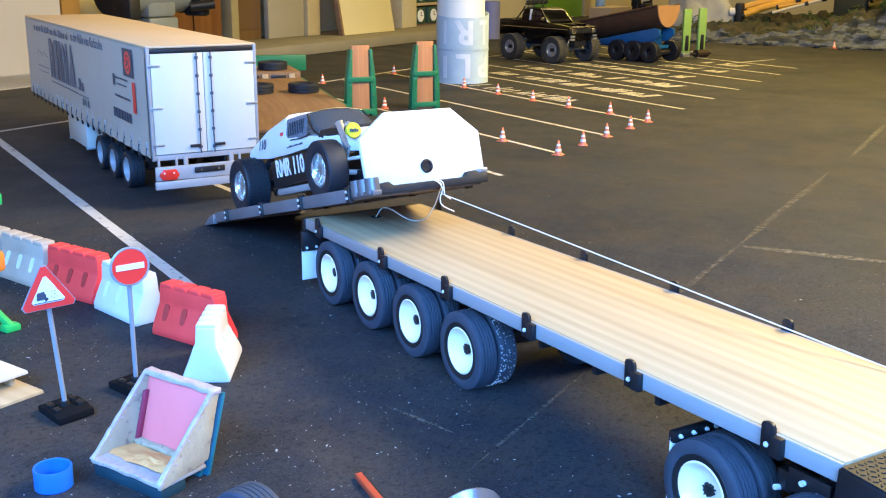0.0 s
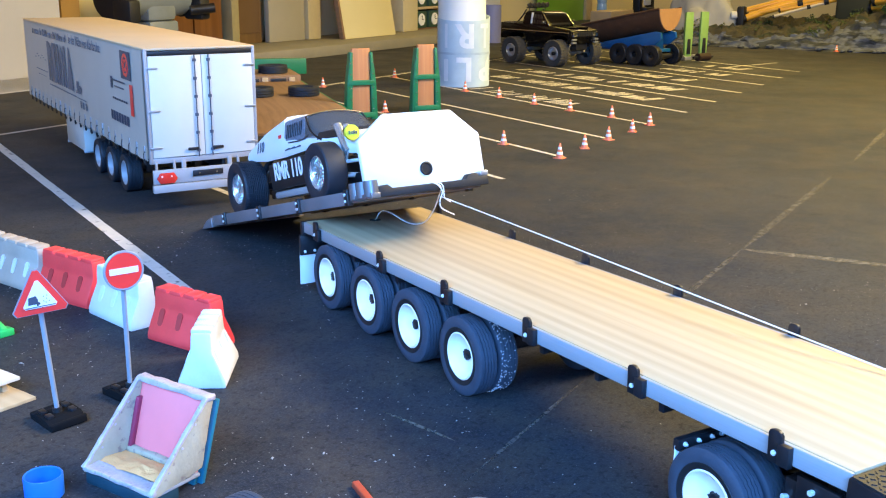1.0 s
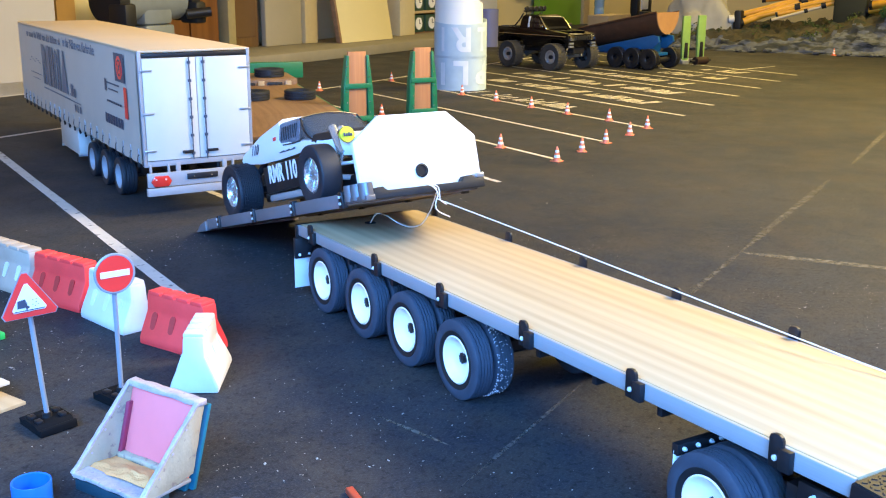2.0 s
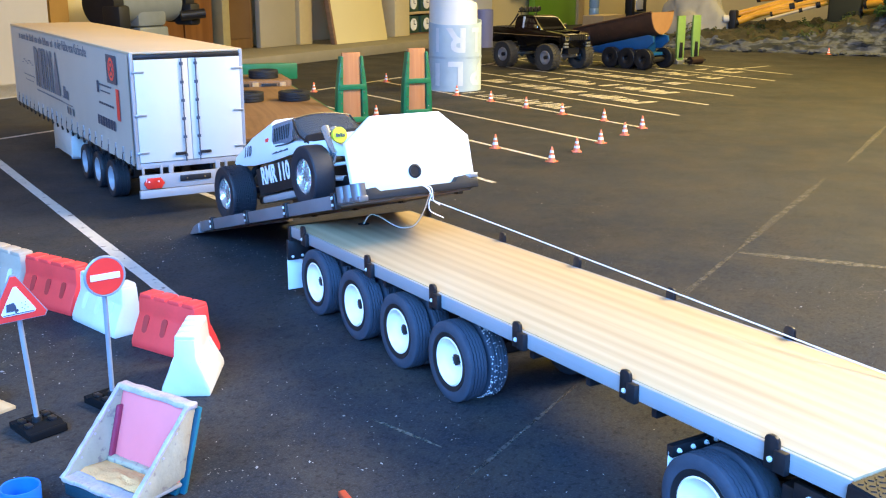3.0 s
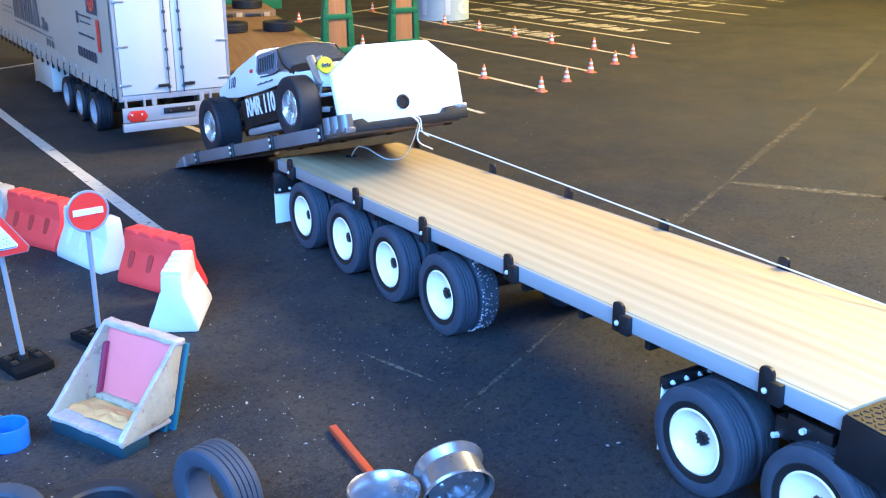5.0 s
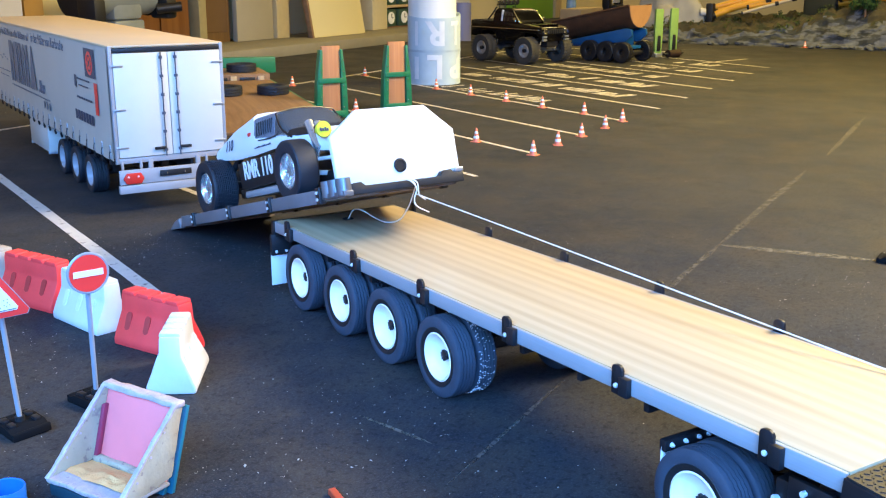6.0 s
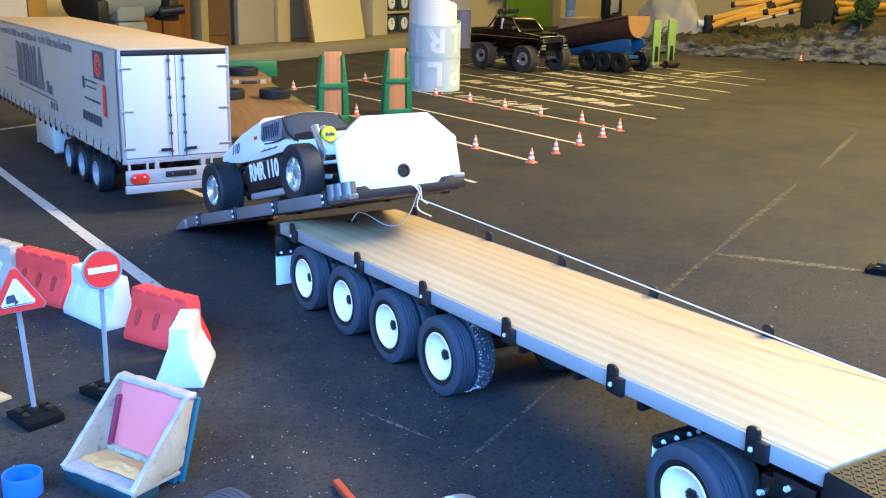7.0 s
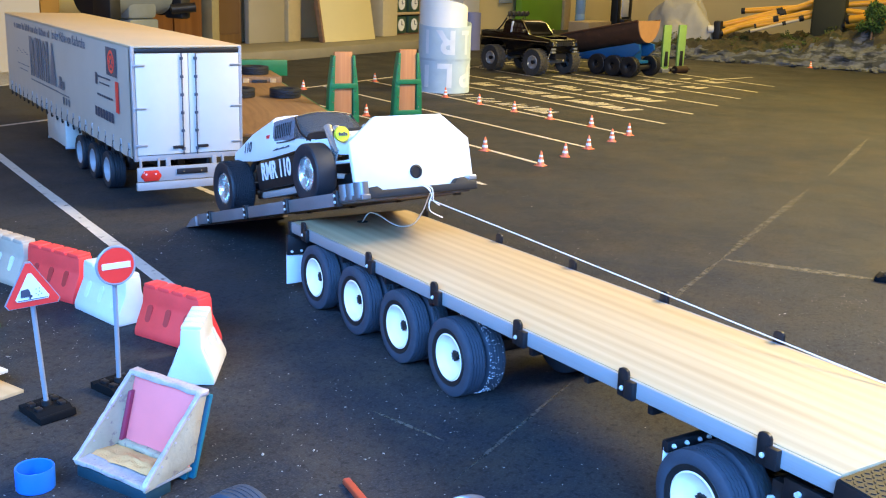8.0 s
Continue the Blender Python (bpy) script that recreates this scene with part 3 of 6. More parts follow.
def ramp_bed():
    rb = thing("ramp_bed", ramp_frame(), "tilted grey ramp bed with low sides resting on the trailer tail", "ramp")
    W_ = 0.17
    bm = BM()
    box(bm, 0.0, W_ - 0.006, -0.604, -0.02, 0.004, 0.010, 0.001)
    prism(bm, [(-0.02, 0.0), (-0.02, 0.010), (0.0, 0.0012), (0.0, 0.0)], 0.0, W_, "x")
    part("bed", bm, wood("stained_plywood", (0.16, 0.13, 0.11), (0.07, 0.055, 0.05), 1, 60, 0.6), rb, "stained thin plywood bed")
    for x0 in (-0.0026, W_ - 0.0004):
        for y0, y1 in ((-0.104, -0.05), (-0.259, -0.116), (-0.406, -0.27), (-0.557, -0.417)):
            bm = BM()
            box(bm, x0, x0 + 0.003, y0, y1, 0.002, 0.0185, 0.0006)
            part("side_board", bm, M_BOARD, rb, "dull dark aluminium side board")
        for y in (-0.11, -0.2642, -0.411, -0.5625):
            bm = BM()
            box(bm, x0 - 0.003, x0 + 0.005, y - 0.005, y + 0.005, 0.001, 0.021, 0.001)
            p = part("side_post", bm, M_BLACK, rb, "small black post")
            xs = x0 - 0.003 if x0 < 0.05 else x0 + 0.005
            for z in (0.007, 0.015):
                bm = BM()
                rod(bm, (xs - 0.0016, y, z), (xs + 0.0016, y, z), 0.0019, seg=8)
                part("bolt", bm, M_BOLT, p, "bright bolt")
    bm = BM()
    prism(bm, [(-0.046, 0.0), (-0.046, 0.016), (-0.022, 0.012), (0.006, 0.0)], -0.005, 0.004, "x", 0.0005)
    part("ramp_tip", bm, M_BOARD, rb, "dark steel tip")
    bm = BM()
    for y in (-0.576, -0.594, -0.615):
        rod(bm, (0.004, y, 0.008), (0.004, y, 0.027), 0.0088, seg=20)
    box(bm, -0.002, 0.01, -0.626, -0.566, 0.006, 0.012, 0.0005)
    part("roller", bm, surface("dull_aluminium", (0.2, 0.2, 0.21), 0.4, metal=0.6, var=0.1, bump=0.03), rb, "dull aluminium rollers")
    # head plate
    bm = BM()
    prism(bm, [(0.003, 0.012), (0.1705, 0.012), (0.169, 0.0715), (0.1313, 0.1035), (0.0377, 0.104), (0.0, 0.075)], -0.605, -0.598, "y", 0.0012)
    hp = part("head_plate", bm, M_PLATE, rb, "smooth white head plate with cut corners")
    bm = BM()
    lathe(bm, [(0.0085, 0), (0.0085, 0.0012), (0.0066, 0.0016), (0.0058, 0.0004), (0, 0.0004)], 24, Matrix.Translation((0.087, -0.605, 0.0345)) @ Matrix.Rotation(radians(90), 4, "X"))
    part("ring_hole", bm, M_BLACK, hp, "dark hole with a rim")
    bm = BM()
    prism(bm, [(0.012, 0.0062), (0.012, 0.019), (0.026, 0.0205), (0.032, 0.0155), (0.134, 0.0155), (0.139, 0.0215), (0.15, 0.0225), (0.155, 0.018), (0.167, 0.018), (0.167, 0.0062)], -0.617, -0.6055, "y", 0.0012)
    part("bumper_bar", bm, M_BLACKP, rb, "black stepped stop bar")
    bm = BM()
    box(bm, 0.156, 0.168, -0.6165, -0.6055, 0.0182, 0.024, 0.001)
    part("corner_fitting", bm, M_STEEL, rb, "grey metal corner fitting")
    return rb


ramp_bed()

# ---------------------------------------------------------------- box semi trailer
def semi():
    S = thing("semi_trailer", pose(-0.0196, 1.39, 0, 0, 0, -1.53), "white box semi trailer model with printed curtain sides", "trailer")
    W_, L_, z0, z1 = 0.2, 1.156, 0.094, 0.287
    bm = BM()
    box(bm, 0.002, W_ - 0.002, 0.006, L_ - 0.002, z0, z1 - 0.004)
    part("body", bm, M_CURT, S, "white box body")
    for x in (0.0, W_ - 0.002):
        bm = BM()
        n = 60
        prev = None
        for k in range(n + 1):
            y = 0.01 + (L_ - 0.02) * k / n
            row = []
            for z in np.linspace(z0 - 0.004, z1 - 0.006, 9):
                u = (z - z0) / (z1 - z0)
                off = 0.0012 * math.sin(k * 2 * math.pi / 3.2) * max(0.0, 1 - 2.4 * u) + 0.0006 * noise.noise(Vector((y * 9, z * 20, x)))
                row.append(bm.verts.new(((x + off - 0.0008) if x < 0.1 else (x + 0.002 - off + 0.0008), y, z)))
            if prev:
                for a in range(8):
                    bm.faces.new((prev[a], row[a], row[a + 1], prev[a + 1]))
            prev = row
        cu = part("side_curtain", bm, M_CURT, S, "white printed tarpaulin curtain")
        CURT.append(cu)
    bm = BM()
    box(bm, 0.0, W_, 0.0, L_, z1 - 0.004, z1, 0.001)
    part("roof", bm, M_ROOF, S, "flat cream roof")
    for x0 in (0.0, W_ - 0.006):
        bm = BM()
        box(bm, x0, x0 + 0.006, -0.001, 0.008, z0 - 0.006, z1 - 0.001, 0.001)
        part("corner_post", bm, M_ALU, S, "grey corner post")
    bm = BM()
    box(bm, 0.0, W_, 0.0, 0.008, z0 - 0.008, z0 + 0.002, 0.001)
    part("sill", bm, M_ALU, S, "grey rear sill")
    bm = BM()
    box(bm, 0.006, W_ - 0.006, -0.0006, 0.004, z1 - 0.0125, z1 - 0.0055, 0.0005)
    part("top_seal", bm, M_BLACK, S, "dark gap above the doors")
    for x0, x1 in ((0.0065, W_ / 2 - 0.0006), (W_ / 2 + 0.0006, W_ - 0.0065)):
        bm = BM()
        box(bm, x0, x1, -0.002, 0.004, z0 + 0.003, z1 - 0.0135, 0.0006)
        d = part("rear_door", bm, M_SEMIW, S, "plain white rear door")
        xl = x1 - 0.012 if x0 < 0.05 else x0 + 0.012
        bm = BM()
        rod(bm, (xl, -0.0042, z0 + 0.001), (xl, -0.0042, z1 - 0.013), 0.0012, seg=8)
        for z in np.linspace(z0 + 0.012, z1 - 0.022, 6):
            box(bm, xl - 0.003, xl + 0.003, -0.005, -0.002, z - 0.0025, z + 0.0025, 0.0004)
        part("lock_bar", bm, M_INK, d, "dark lock bar")
        bm = BM()
        s = -1 if x0 < 0.05 else 1
        box(bm, min(xl, xl + s * 0.02), max(xl, xl + s * 0.02), -0.0065, -0.004, z0 + 0.013, z0 + 0.018, 0.0008)
        part("door_handle", bm, M_BLACK, d, "black door handle")
        for z in (z0 + 0.02, z0 + 0.085, z1 - 0.034):
            bm = BM()
            xe = x0 - 0.004 if x0 < 0.05 else x1 + 0.004
            box(bm, min(xe, xe - s * 0.02), max(xe, xe - s * 0.02), -0.0036, -0.0018, z - 0.0018, z + 0.0018, 0.0004)
            part("hinge", bm, M_STEEL, d, "grey strap hinge")
    # curtain buckles
    for k in range(22):
        y = 0.03 + k * (L_ - 0.05) / 21.5
        for x in (-0.001, W_ + 0.001):
            bm = BM()
            box(bm, x - 0.0012, x + 0.0012, y - 0.0035, y + 0.0035, z0 - 0.002, z0 + 0.022, 0.0008)
            p = part("buckle_strap", bm, M_ALU, S, "grey curtain strap")
            bm = BM()
            tube(bm, curve_pts([(x, y - 0.003, z0 + 0.012), (x, y + 0.002, z0 + 0.006), (x, y + 0.004, z0 - 0.004), (x, y + 0.0005, z0 - 0.012), (x, y - 0.004, z0 - 0.009)], 4), 0.002, 6)
            part("buckle", bm, M_BLACK, p, "dark hooked buckle")
    # chassis, wheels, side boxes
    for x in (0.06, 0.134):
        bm = BM()
        box(bm, x, x + 0.006, 0.01, L_ - 0.02, 0.062, 0.092, 0.0008)
        part("chassis_beam", bm, M_BLACK, S)
    for y in (0.21, 0.318, 0.426):
        bm = BM()
        rod(bm, (0.02, y, 0.036), (W_ - 0.02, y, 0.036), 0.005)
        box(bm, 0.045, 0.06, y - 0.012, y + 0.012, 0.036, 0.066, 0.001)
        box(bm, 0.14, 0.155, y - 0.012, y + 0.012, 0.036, 0.066, 0.001)
        part("axle", bm, M_BLACK, S)
        truck_wheel(S, 0.018, y, 0.036, R=0.036, w=0.03, rim_r=0.0225)
        truck_wheel(S, W_ - 0.018, y, 0.036, R=0.036, w=0.03, rim_r=0.0225, flip=True)
    for x0, x1 in ((0.004, 0.04), (W_ - 0.04, W_ - 0.004)):
        bm = BM()
        box(bm, x0, x1, 0.545, 0.725, 0.026, 0.09, 0.002)
        sb = part("tool_box", bm, M_SEMIW, S, "white side locker")
        for y in (0.548, 0.72):
            bm = BM()
            box(bm, x0 - 0.001, x1 + 0.001, y, y + 0.003, 0.022, 0.028, 0.0005)
            part("bracket", bm, M_STEEL, sb)
    bm = BM()
    box(bm, 0.08, 0.13, 0.99, 1.03, 0.0, 0.006, 0.001)
    rod(bm, (0.09, 1.01, 0.004), (0.09, 1.01, 0.09), 0.005)
    rod(bm, (0.12, 1.01, 0.004), (0.12, 1.01, 0.09), 0.005)
    part("landing_leg", bm, M_STEEL, S, "grey landing legs")
    # rear end: bumper, lamps, plate holder
    bm = BM()
    box(bm, 0.0, W_, -0.012, -0.003, 0.036, 0.05, 0.001)
    part("bumper", bm, M_ALU, S, "grey rear bumper bar")
    bm = BM()
    box(bm, 0.002, W_ - 0.002, -0.008, -0.002, 0.051, 0.076, 0.001)
    part("lamp_carrier", bm, M_ALU, S, "grey lamp carrier panel")
    for x in (0.012, W_ - 0.036):
        bm = BM()
        prism(bm, [(x - 0.005, 0.061), (x + 0.001, 0.071), (x + 0.026, 0.071), (x + 0.032, 0.061), (x + 0.026, 0.052), (x + 0.001, 0.052)], -0.0115, -0.0075, "y", 0.0015)
        lm = part("tail_lamp", bm, surface("red_lens", (0.6, 0.03, 0.02), 0.2, var=0.1, bump=0.0, coat=0.5), S, "red tail lamp")
        bm = BM()
        for u in (0.004, 0.021):
            rod(bm, (x + u, -0.0125, 0.065), (x + u, -0.0105, 0.065), 0.0017, seg=12)
        part("reflector", bm, surface("pale_lens", (0.8, 0.5, 0.45), 0.2, var=0.05, bump=0.0), lm, "pale round reflector")
    bm = BM()
    box(bm, 0.072, 0.128, -0.0105, -0.0078, 0.061, 0.071, 0.0006)
    ph = part("plate_holder", bm, M_BLACK, S, "black plate holder")
    bm = BM()
    for x in (0.084, 0.116):
        rod(bm, (x, -0.0118, 0.066), (x, -0.0104, 0.066), 0.0014, seg=8)
    part("bolt", bm, M_CHROME, ph)
    for x, hw in ((0.059, 0.004), (0.144, 0.004), (0.01, 0.002), (0.042, 0.002), (0.16, 0.002), (0.19, 0.002)):
        bm = BM()
        box(bm, x - hw, x + hw, -0.003, 0.002, 0.074, 0.09, 0.0004)
        part("stay", bm, M_ALU, S, "grey stay")
    # print on the curtains
    X = -0.0026
    face = Matrix(((0, 0, -1, X), (-1, 0, 0, 0), (0, 1, 0, 0), (0, 0, 0, 1)))     # text runs towards the rear

    def bars(name, items, mat, label, dy=0.0, dz=0.0):
        bm = BM()
        for y0, y1, a, b in items:
            box(bm, X - 0.0003, X, y0 + dy, y1 + dy, a + dz, b + dz)
        return part(name, bm, mat, CURT[0], label)

    t = letters("side_lettering", "in der Nähe von Karlsruhe", 0.029, M_GREYINK, CURT[0], Matrix.Translation((0, 0.595, 0.2525)) @ face, label="dark serif lettering", squeeze=0.92)
    rnd = random.Random(4)
    items, y = [], 1.06
    while y > 0.65:
        w = rnd.uniform(0.005, 0.01)
        items.append((y - w, y, 0.258, 0.258 + rnd.choice((0.011, 0.011, 0.016))))
        y -= w + (0.016 if rnd.random() < 0.2 else 0.0035)
    bars("small_print", items, M_GREYINK, "line of small dark print", -0.04)
    # big club mark as plain upright shapes
    lo, hi = 0.15, 0.242
    shapes = (
        [(0.82, lo), (0.82, hi), (0.79, hi), (0.766, 0.23), (0.766, lo), (0.786, lo), (0.786, 0.2), (0.8, 0.2), (0.8, lo)],
        [(0.757, lo + 0.01), (0.757, hi - 0.01), (0.745, hi), (0.712, hi), (0.712, lo), (0.745, lo)],
        [(0.702, lo), (0.702, hi), (0.69, hi), (0.69, lo)],
        [(0.682, lo), (0.682, hi), (0.662, hi), (0.662, lo)],
        [(0.652, lo), (0.652, hi - 0.02), (0.63, hi), (0.608, hi - 0.02), (0.608, lo), (0.622, lo), (0.622, 0.21), (0.638, 0.21), (0.638, lo)],
        [(0.598, lo), (0.598, hi), (0.578, hi), (0.578, lo)],
        [(0.566, lo), (0.534, hi), (0.524, hi), (0.494, lo)],
    )
    for poly in shapes:
        bm = BM()
        prism(bm, [(0.575 + (y - 0.494) * 0.83, z + 0.006) for y, z in poly], X - 0.0003, X, "x")
        part("mark_shape", bm, M_GREYINK, CURT[0], "large blue-grey printed shape")
    bars("mark_line", [(0.56, 0.845, 0.145, 0.148)], M_GREYINK, "blue-grey underline")
    bars("small_print", [(0.49, 0.496, 0.15, 0.155), (0.466, 0.486, 0.15, 0.176), (0.444, 0.461, 0.15, 0.168), (0.4, 0.5, 0.139, 0.141), (0.4, 0.41, 0.12, 0.135), (0.425, 0.435, 0.12, 0.135), (0.45, 0.46, 0.12, 0.135)], M_GREYINK, "small dark print", 0.06, 0.006)
    bars("small_print", [(0.87 + 0.02 * k, 0.885 + 0.02 * k, 0.2 + 0.004 * (k % 3), 0.202 + 0.004 * (k % 3)) for k in range(7)] + [(0.86, 1.0, 0.172, 0.174), (0.88, 0.98, 0.16, 0.1615)], M_GREYINK, "faint small print")
    bars("emblem", [(0.084, 0.152, 0.224, 0.275)], M_INK, "dark square emblem")
    bm = BM()
    lathe(bm, [(0.021, 0), (0.021, 0.0004), (0.015, 0.0004), (0.015, 0.0)], 24, Matrix.Translation((X - 0.0003, 0.118, 0.2495)) @ AXLE, closed=True)
    for k in range(6):
        a = k * math.pi / 3
        rod(bm, (X - 0.0008, 0.118 + 0.009 * math.cos(a), 0.2495 + 0.009 * math.sin(a)), (X, 0.118 + 0.009 * math.cos(a), 0.2495 + 0.009 * math.sin(a)), 0.004, seg=10)
    part("emblem_ring", bm, M_SIGNR, CURT[0], "red ring emblem")
    bars("red_bar", [(0.077, 0.097, 0.161, 0.217)], M_SIGNR, "red upright bar")
    bars("small_print", [(0.15, 0.24, 0.211, 0.214), (0.245, 0.258, 0.196, 0.218), (0.16, 0.23, 0.2, 0.2025)] + [(0.14 + 0.016 * k, 0.152 + 0.016 * k, 0.176, 0.18) for k in range(7)], M_INK, "small dark print", -0.022, 0.003)
    bars("sponsor_mark", [(0.138 + 0.0195 * k, 0.152 + 0.0195 * k, 0.134, 0.152) for k in range(7)], M_INK, "bold dark sponsor mark", -0.022, 0.004)
    return S


CURT = []
semi()

# ---------------------------------------------------------------- buggy on the ramp
def buggy():
    B = thing("buggy", ramp_frame() @ Matrix.Translation((0.084, -0.3145, 0.0102)), "white off-road buggy model with black side panels on the ramp", "buggy")
    glassy = surface("smoky_plastic", (0.085, 0.09, 0.095), 0.5, var=0.15, scale=20, bump=0.02, coat=0.0, spec=0.3)
    glassy.node_tree.nodes["Principled BSDF"].inputs["Alpha"].default_value = 0.55
    mesh_m = surface("grey_grille", (0.16, 0.17, 0.2), 0.5, var=0.5, scale=300, bump=0.5, bscale=500)

    def loft(secs, mat, name, label, parent=B):
        """Skin over cross sections: place, half width, bottom, shoulder, shoulder half width, crown."""
        bm = BM()
        prev = None
        for y, hw, zb, zt, tw, c in secs:
            half = [(hw * 0.96, zb), (hw, zb + (zt - zb) * 0.35), (tw, zt - (zt - zb) * 0.06), (tw * 0.86, zt + c * 0.3), (tw * 0.5, zt + c * 0.8)]
            outline = [(-u, z) for u, z in half] + [(0.0, zt + c)] + half[::-1]
            ring = [bm.verts.new((u, y, z)) for u, z in outline]
            n = len(ring)
            if prev:
                for k in range(n):
                    bm.faces.new((prev[k], prev[(k + 1) % n], ring[(k + 1) % n], ring[k]))
            else:
                bm.faces.new(ring[::-1])
            prev = ring
        bm.faces.new(prev)
        return part(name, bm, mat, parent, label)

    loft([(0.158, 0.053, 0.083, 0.0965, 0.05, 0.001), (0.09, 0.051, 0.076, 0.1195, 0.0455, 0.002), (0.02, 0.05, 0.075, 0.1315, 0.042, 0.003), (0.013, 0.05, 0.075, 0.099, 0.0475, 0.0), (-0.07, 0.05, 0.077, 0.094, 0.046, 0.0), (-0.11, 0.047, 0.076, 0.094, 0.042, 0.0), (-0.165, 0.036, 0.06, 0.088, 0.03, 0.002), (-0.215, 0.022, 0.054, 0.07, 0.016, 0.002)], M_WHITE, "body_shell", "white body shell")
    loft([(0.016, 0.047, 0.09, 0.127, 0.0425, 0.001), (-0.03, 0.048, 0.088, 0.125, 0.043, 0.004), (-0.058, 0.048, 0.088, 0.122, 0.043, 0.006)], mesh_m, "rear_window", "dark grey slotted side window")
    loft([(-0.0585, 0.0475, 0.088, 0.1215, 0.0425, 0.006), (-0.07, 0.0475, 0.088, 0.116, 0.0425, 0.007), (-0.085, 0.0465, 0.086, 0.106, 0.042, 0.006), (-0.1, 0.045, 0.084, 0.096, 0.04, 0.002)], glassy, "windscreen", "smoky curved windscreen")
    loft([(-0.094, 0.0468, 0.083, 0.0968, 0.0425, 0.002), (-0.118, 0.044, 0.082, 0.096, 0.04, 0.002), (-0.16, 0.033, 0.078, 0.0925, 0.029, 0.002)], M_BLACK, "dashboard", "black scuttle")
    for s in (-1, 1):
        bm = BM()
        tube(bm, curve_pts([(s * 0.046, -0.108, 0.085), (s * 0.0472, -0.08, 0.1), (s * 0.0432, -0.06, 0.1225)], 6), 0.0014)
        tube(bm, curve_pts([(s * 0.0485, 0.0, 0.094), (s * 0.0485, -0.045, 0.0925), (s * 0.0475, -0.07, 0.096)], 6), 0.0009)
        part("roll_bar", bm, M_BLACK, B, "thin black roll bar")
        bm = BM()
        for kk in range(9):
            yy = -0.047 + kk * 0.0065
            rod(bm, (s * 0.0486, yy, 0.1), (s * 0.0455, yy - 0.003, 0.119), 0.0007, seg=6)
        part("window_slat", bm, M_BLACKP, B, "thin dark window slats")
        # Chrome rod added as the highlight along the roof's front edge
        bm = BM()
        tube(bm, curve_pts([(s * 0.0425, -0.06, 0.1235), (s * 0.02, -0.06, 0.1275), (0.0, -0.06, 0.129)], 6), 0.0009)
        part("roof_rail", bm, M_CHROME, B, "thin chrome rod as the roof edge highlight")
        # side panel with its number
        bm = BM()
        prism(bm, [(0.058, 0.03), (0.062, 0.068), (-0.082, 0.07), (-0.09, 0.032)], s * 0.056 - 0.003, s * 0.056 + 0.003, "x", 0.001)
        sp = part("side_panel", bm, M_BLACK, B, "black side panel")
        fx = Matrix(((0, 0, -1, -0.0595), (-1, 0, 0, 0), (0, 1, 0, 0), (0, 0, 0, 1))) if s < 0 else Matrix(((0, 0, 1, 0.0595), (1, 0, 0, 0), (0, 1, 0, 0), (0, 0, 0, 1)))
        letters("panel_lettering", "RMR 110", 0.034, M_SIGNW, sp, (Matrix.Translation((0, 0.042, 0.038)) if s < 0 else Matrix.Translation((0, -0.074, 0.038))) @ fx, label="white block lettering", squeeze=0.82, bold=0.0011)
        bm = BM()
        box(bm, s * 0.044 - 0.012, s * 0.044 + 0.012, -0.09, 0.06, 0.017, 0.028, 0.004)
        part("side_tray", bm, M_ALU, B, "grey under tray")
        bm = BM()
        box(bm, s * 0.0462 - 0.0022, s * 0.0462 + 0.0022, 0.026, 0.036, 0.1035, 0.1085)
        part("red_sticker", bm, M_SIGNR, B, "small red sticker")
        bm = BM()
        for k in range(9):
            box(bm, s * 0.0505 - 0.0005, s * 0.0505 + 0.0005, -0.045 + k * 0.0065, -0.0405 + k * 0.0065, 0.0838, 0.0862 - 0.0006 * (k % 3))
        part("small_print", bm, M_INK, B, "row of small dark print")
        # lamps
        bm = BM()
        lathe(bm, [(0.0, -0.006), (0.008, -0.005), (0.0105, 0.002), (0.01, 0.005), (0.0, 0.006)], 24, Matrix.Translation((s * 0.036, -0.178, 0.085)) @ Matrix.Rotation(radians(90), 4, "X"))
        lp = part("lamp", bm, surface("yellow_lamp_cover", (0.72, 0.66, 0.04), 0.4, var=0.06, bump=0.02), B, "round yellow lamp cover")
        bm = BM()
        for k in range(4):
            box(bm, s * 0.036 - 0.006 + k * 0.0032, s * 0.036 - 0.0038 + k * 0.0032, -0.1848, -0.1838, 0.0825, 0.087 - 0.001 * (k % 2))
        part("lamp_print", bm, M_INK, lp, "dark print")
        # front dampers and arms
        bm = BM()
        rod(bm, (s * 0.033, -0.135, 0.1), (s * 0.036, -0.162, 0.062), 0.0058, seg=14)
        rod(bm, (s * 0.036, -0.162, 0.062), (s * 0.045, -0.155, 0.034), 0.0025, seg=8)
        rod(bm, (s * 0.022, -0.137, 0.098), (s * 0.025, -0.164, 0.06), 0.0052, seg=14)
        part("damper", bm, M_SILVER, B, "bright silver damper")
        bm = BM()
        rod(bm, (s * 0.018, -0.125, 0.03), (s * 0.06, -0.145, 0.036), 0.0035)
        rod(bm, (s * 0.018, -0.165, 0.03), (s * 0.06, -0.145, 0.036), 0.0035)
        rod(bm, (s * 0.02, -0.17, 0.05), (s * 0.06, -0.147, 0.05), 0.0025)
        part("front_arm", bm, M_BARW, B, "white arm")
        bm = BM()
        rod(bm, (s * 0.018, 0.1, 0.04), (s * 0.045, 0.15, 0.042), 0.006)
        rod(bm, (s * 0.03, 0.11, 0.085), (s * 0.045, 0.148, 0.05), 0.005)
        part("rear_arm", bm, M_BLACK, B)
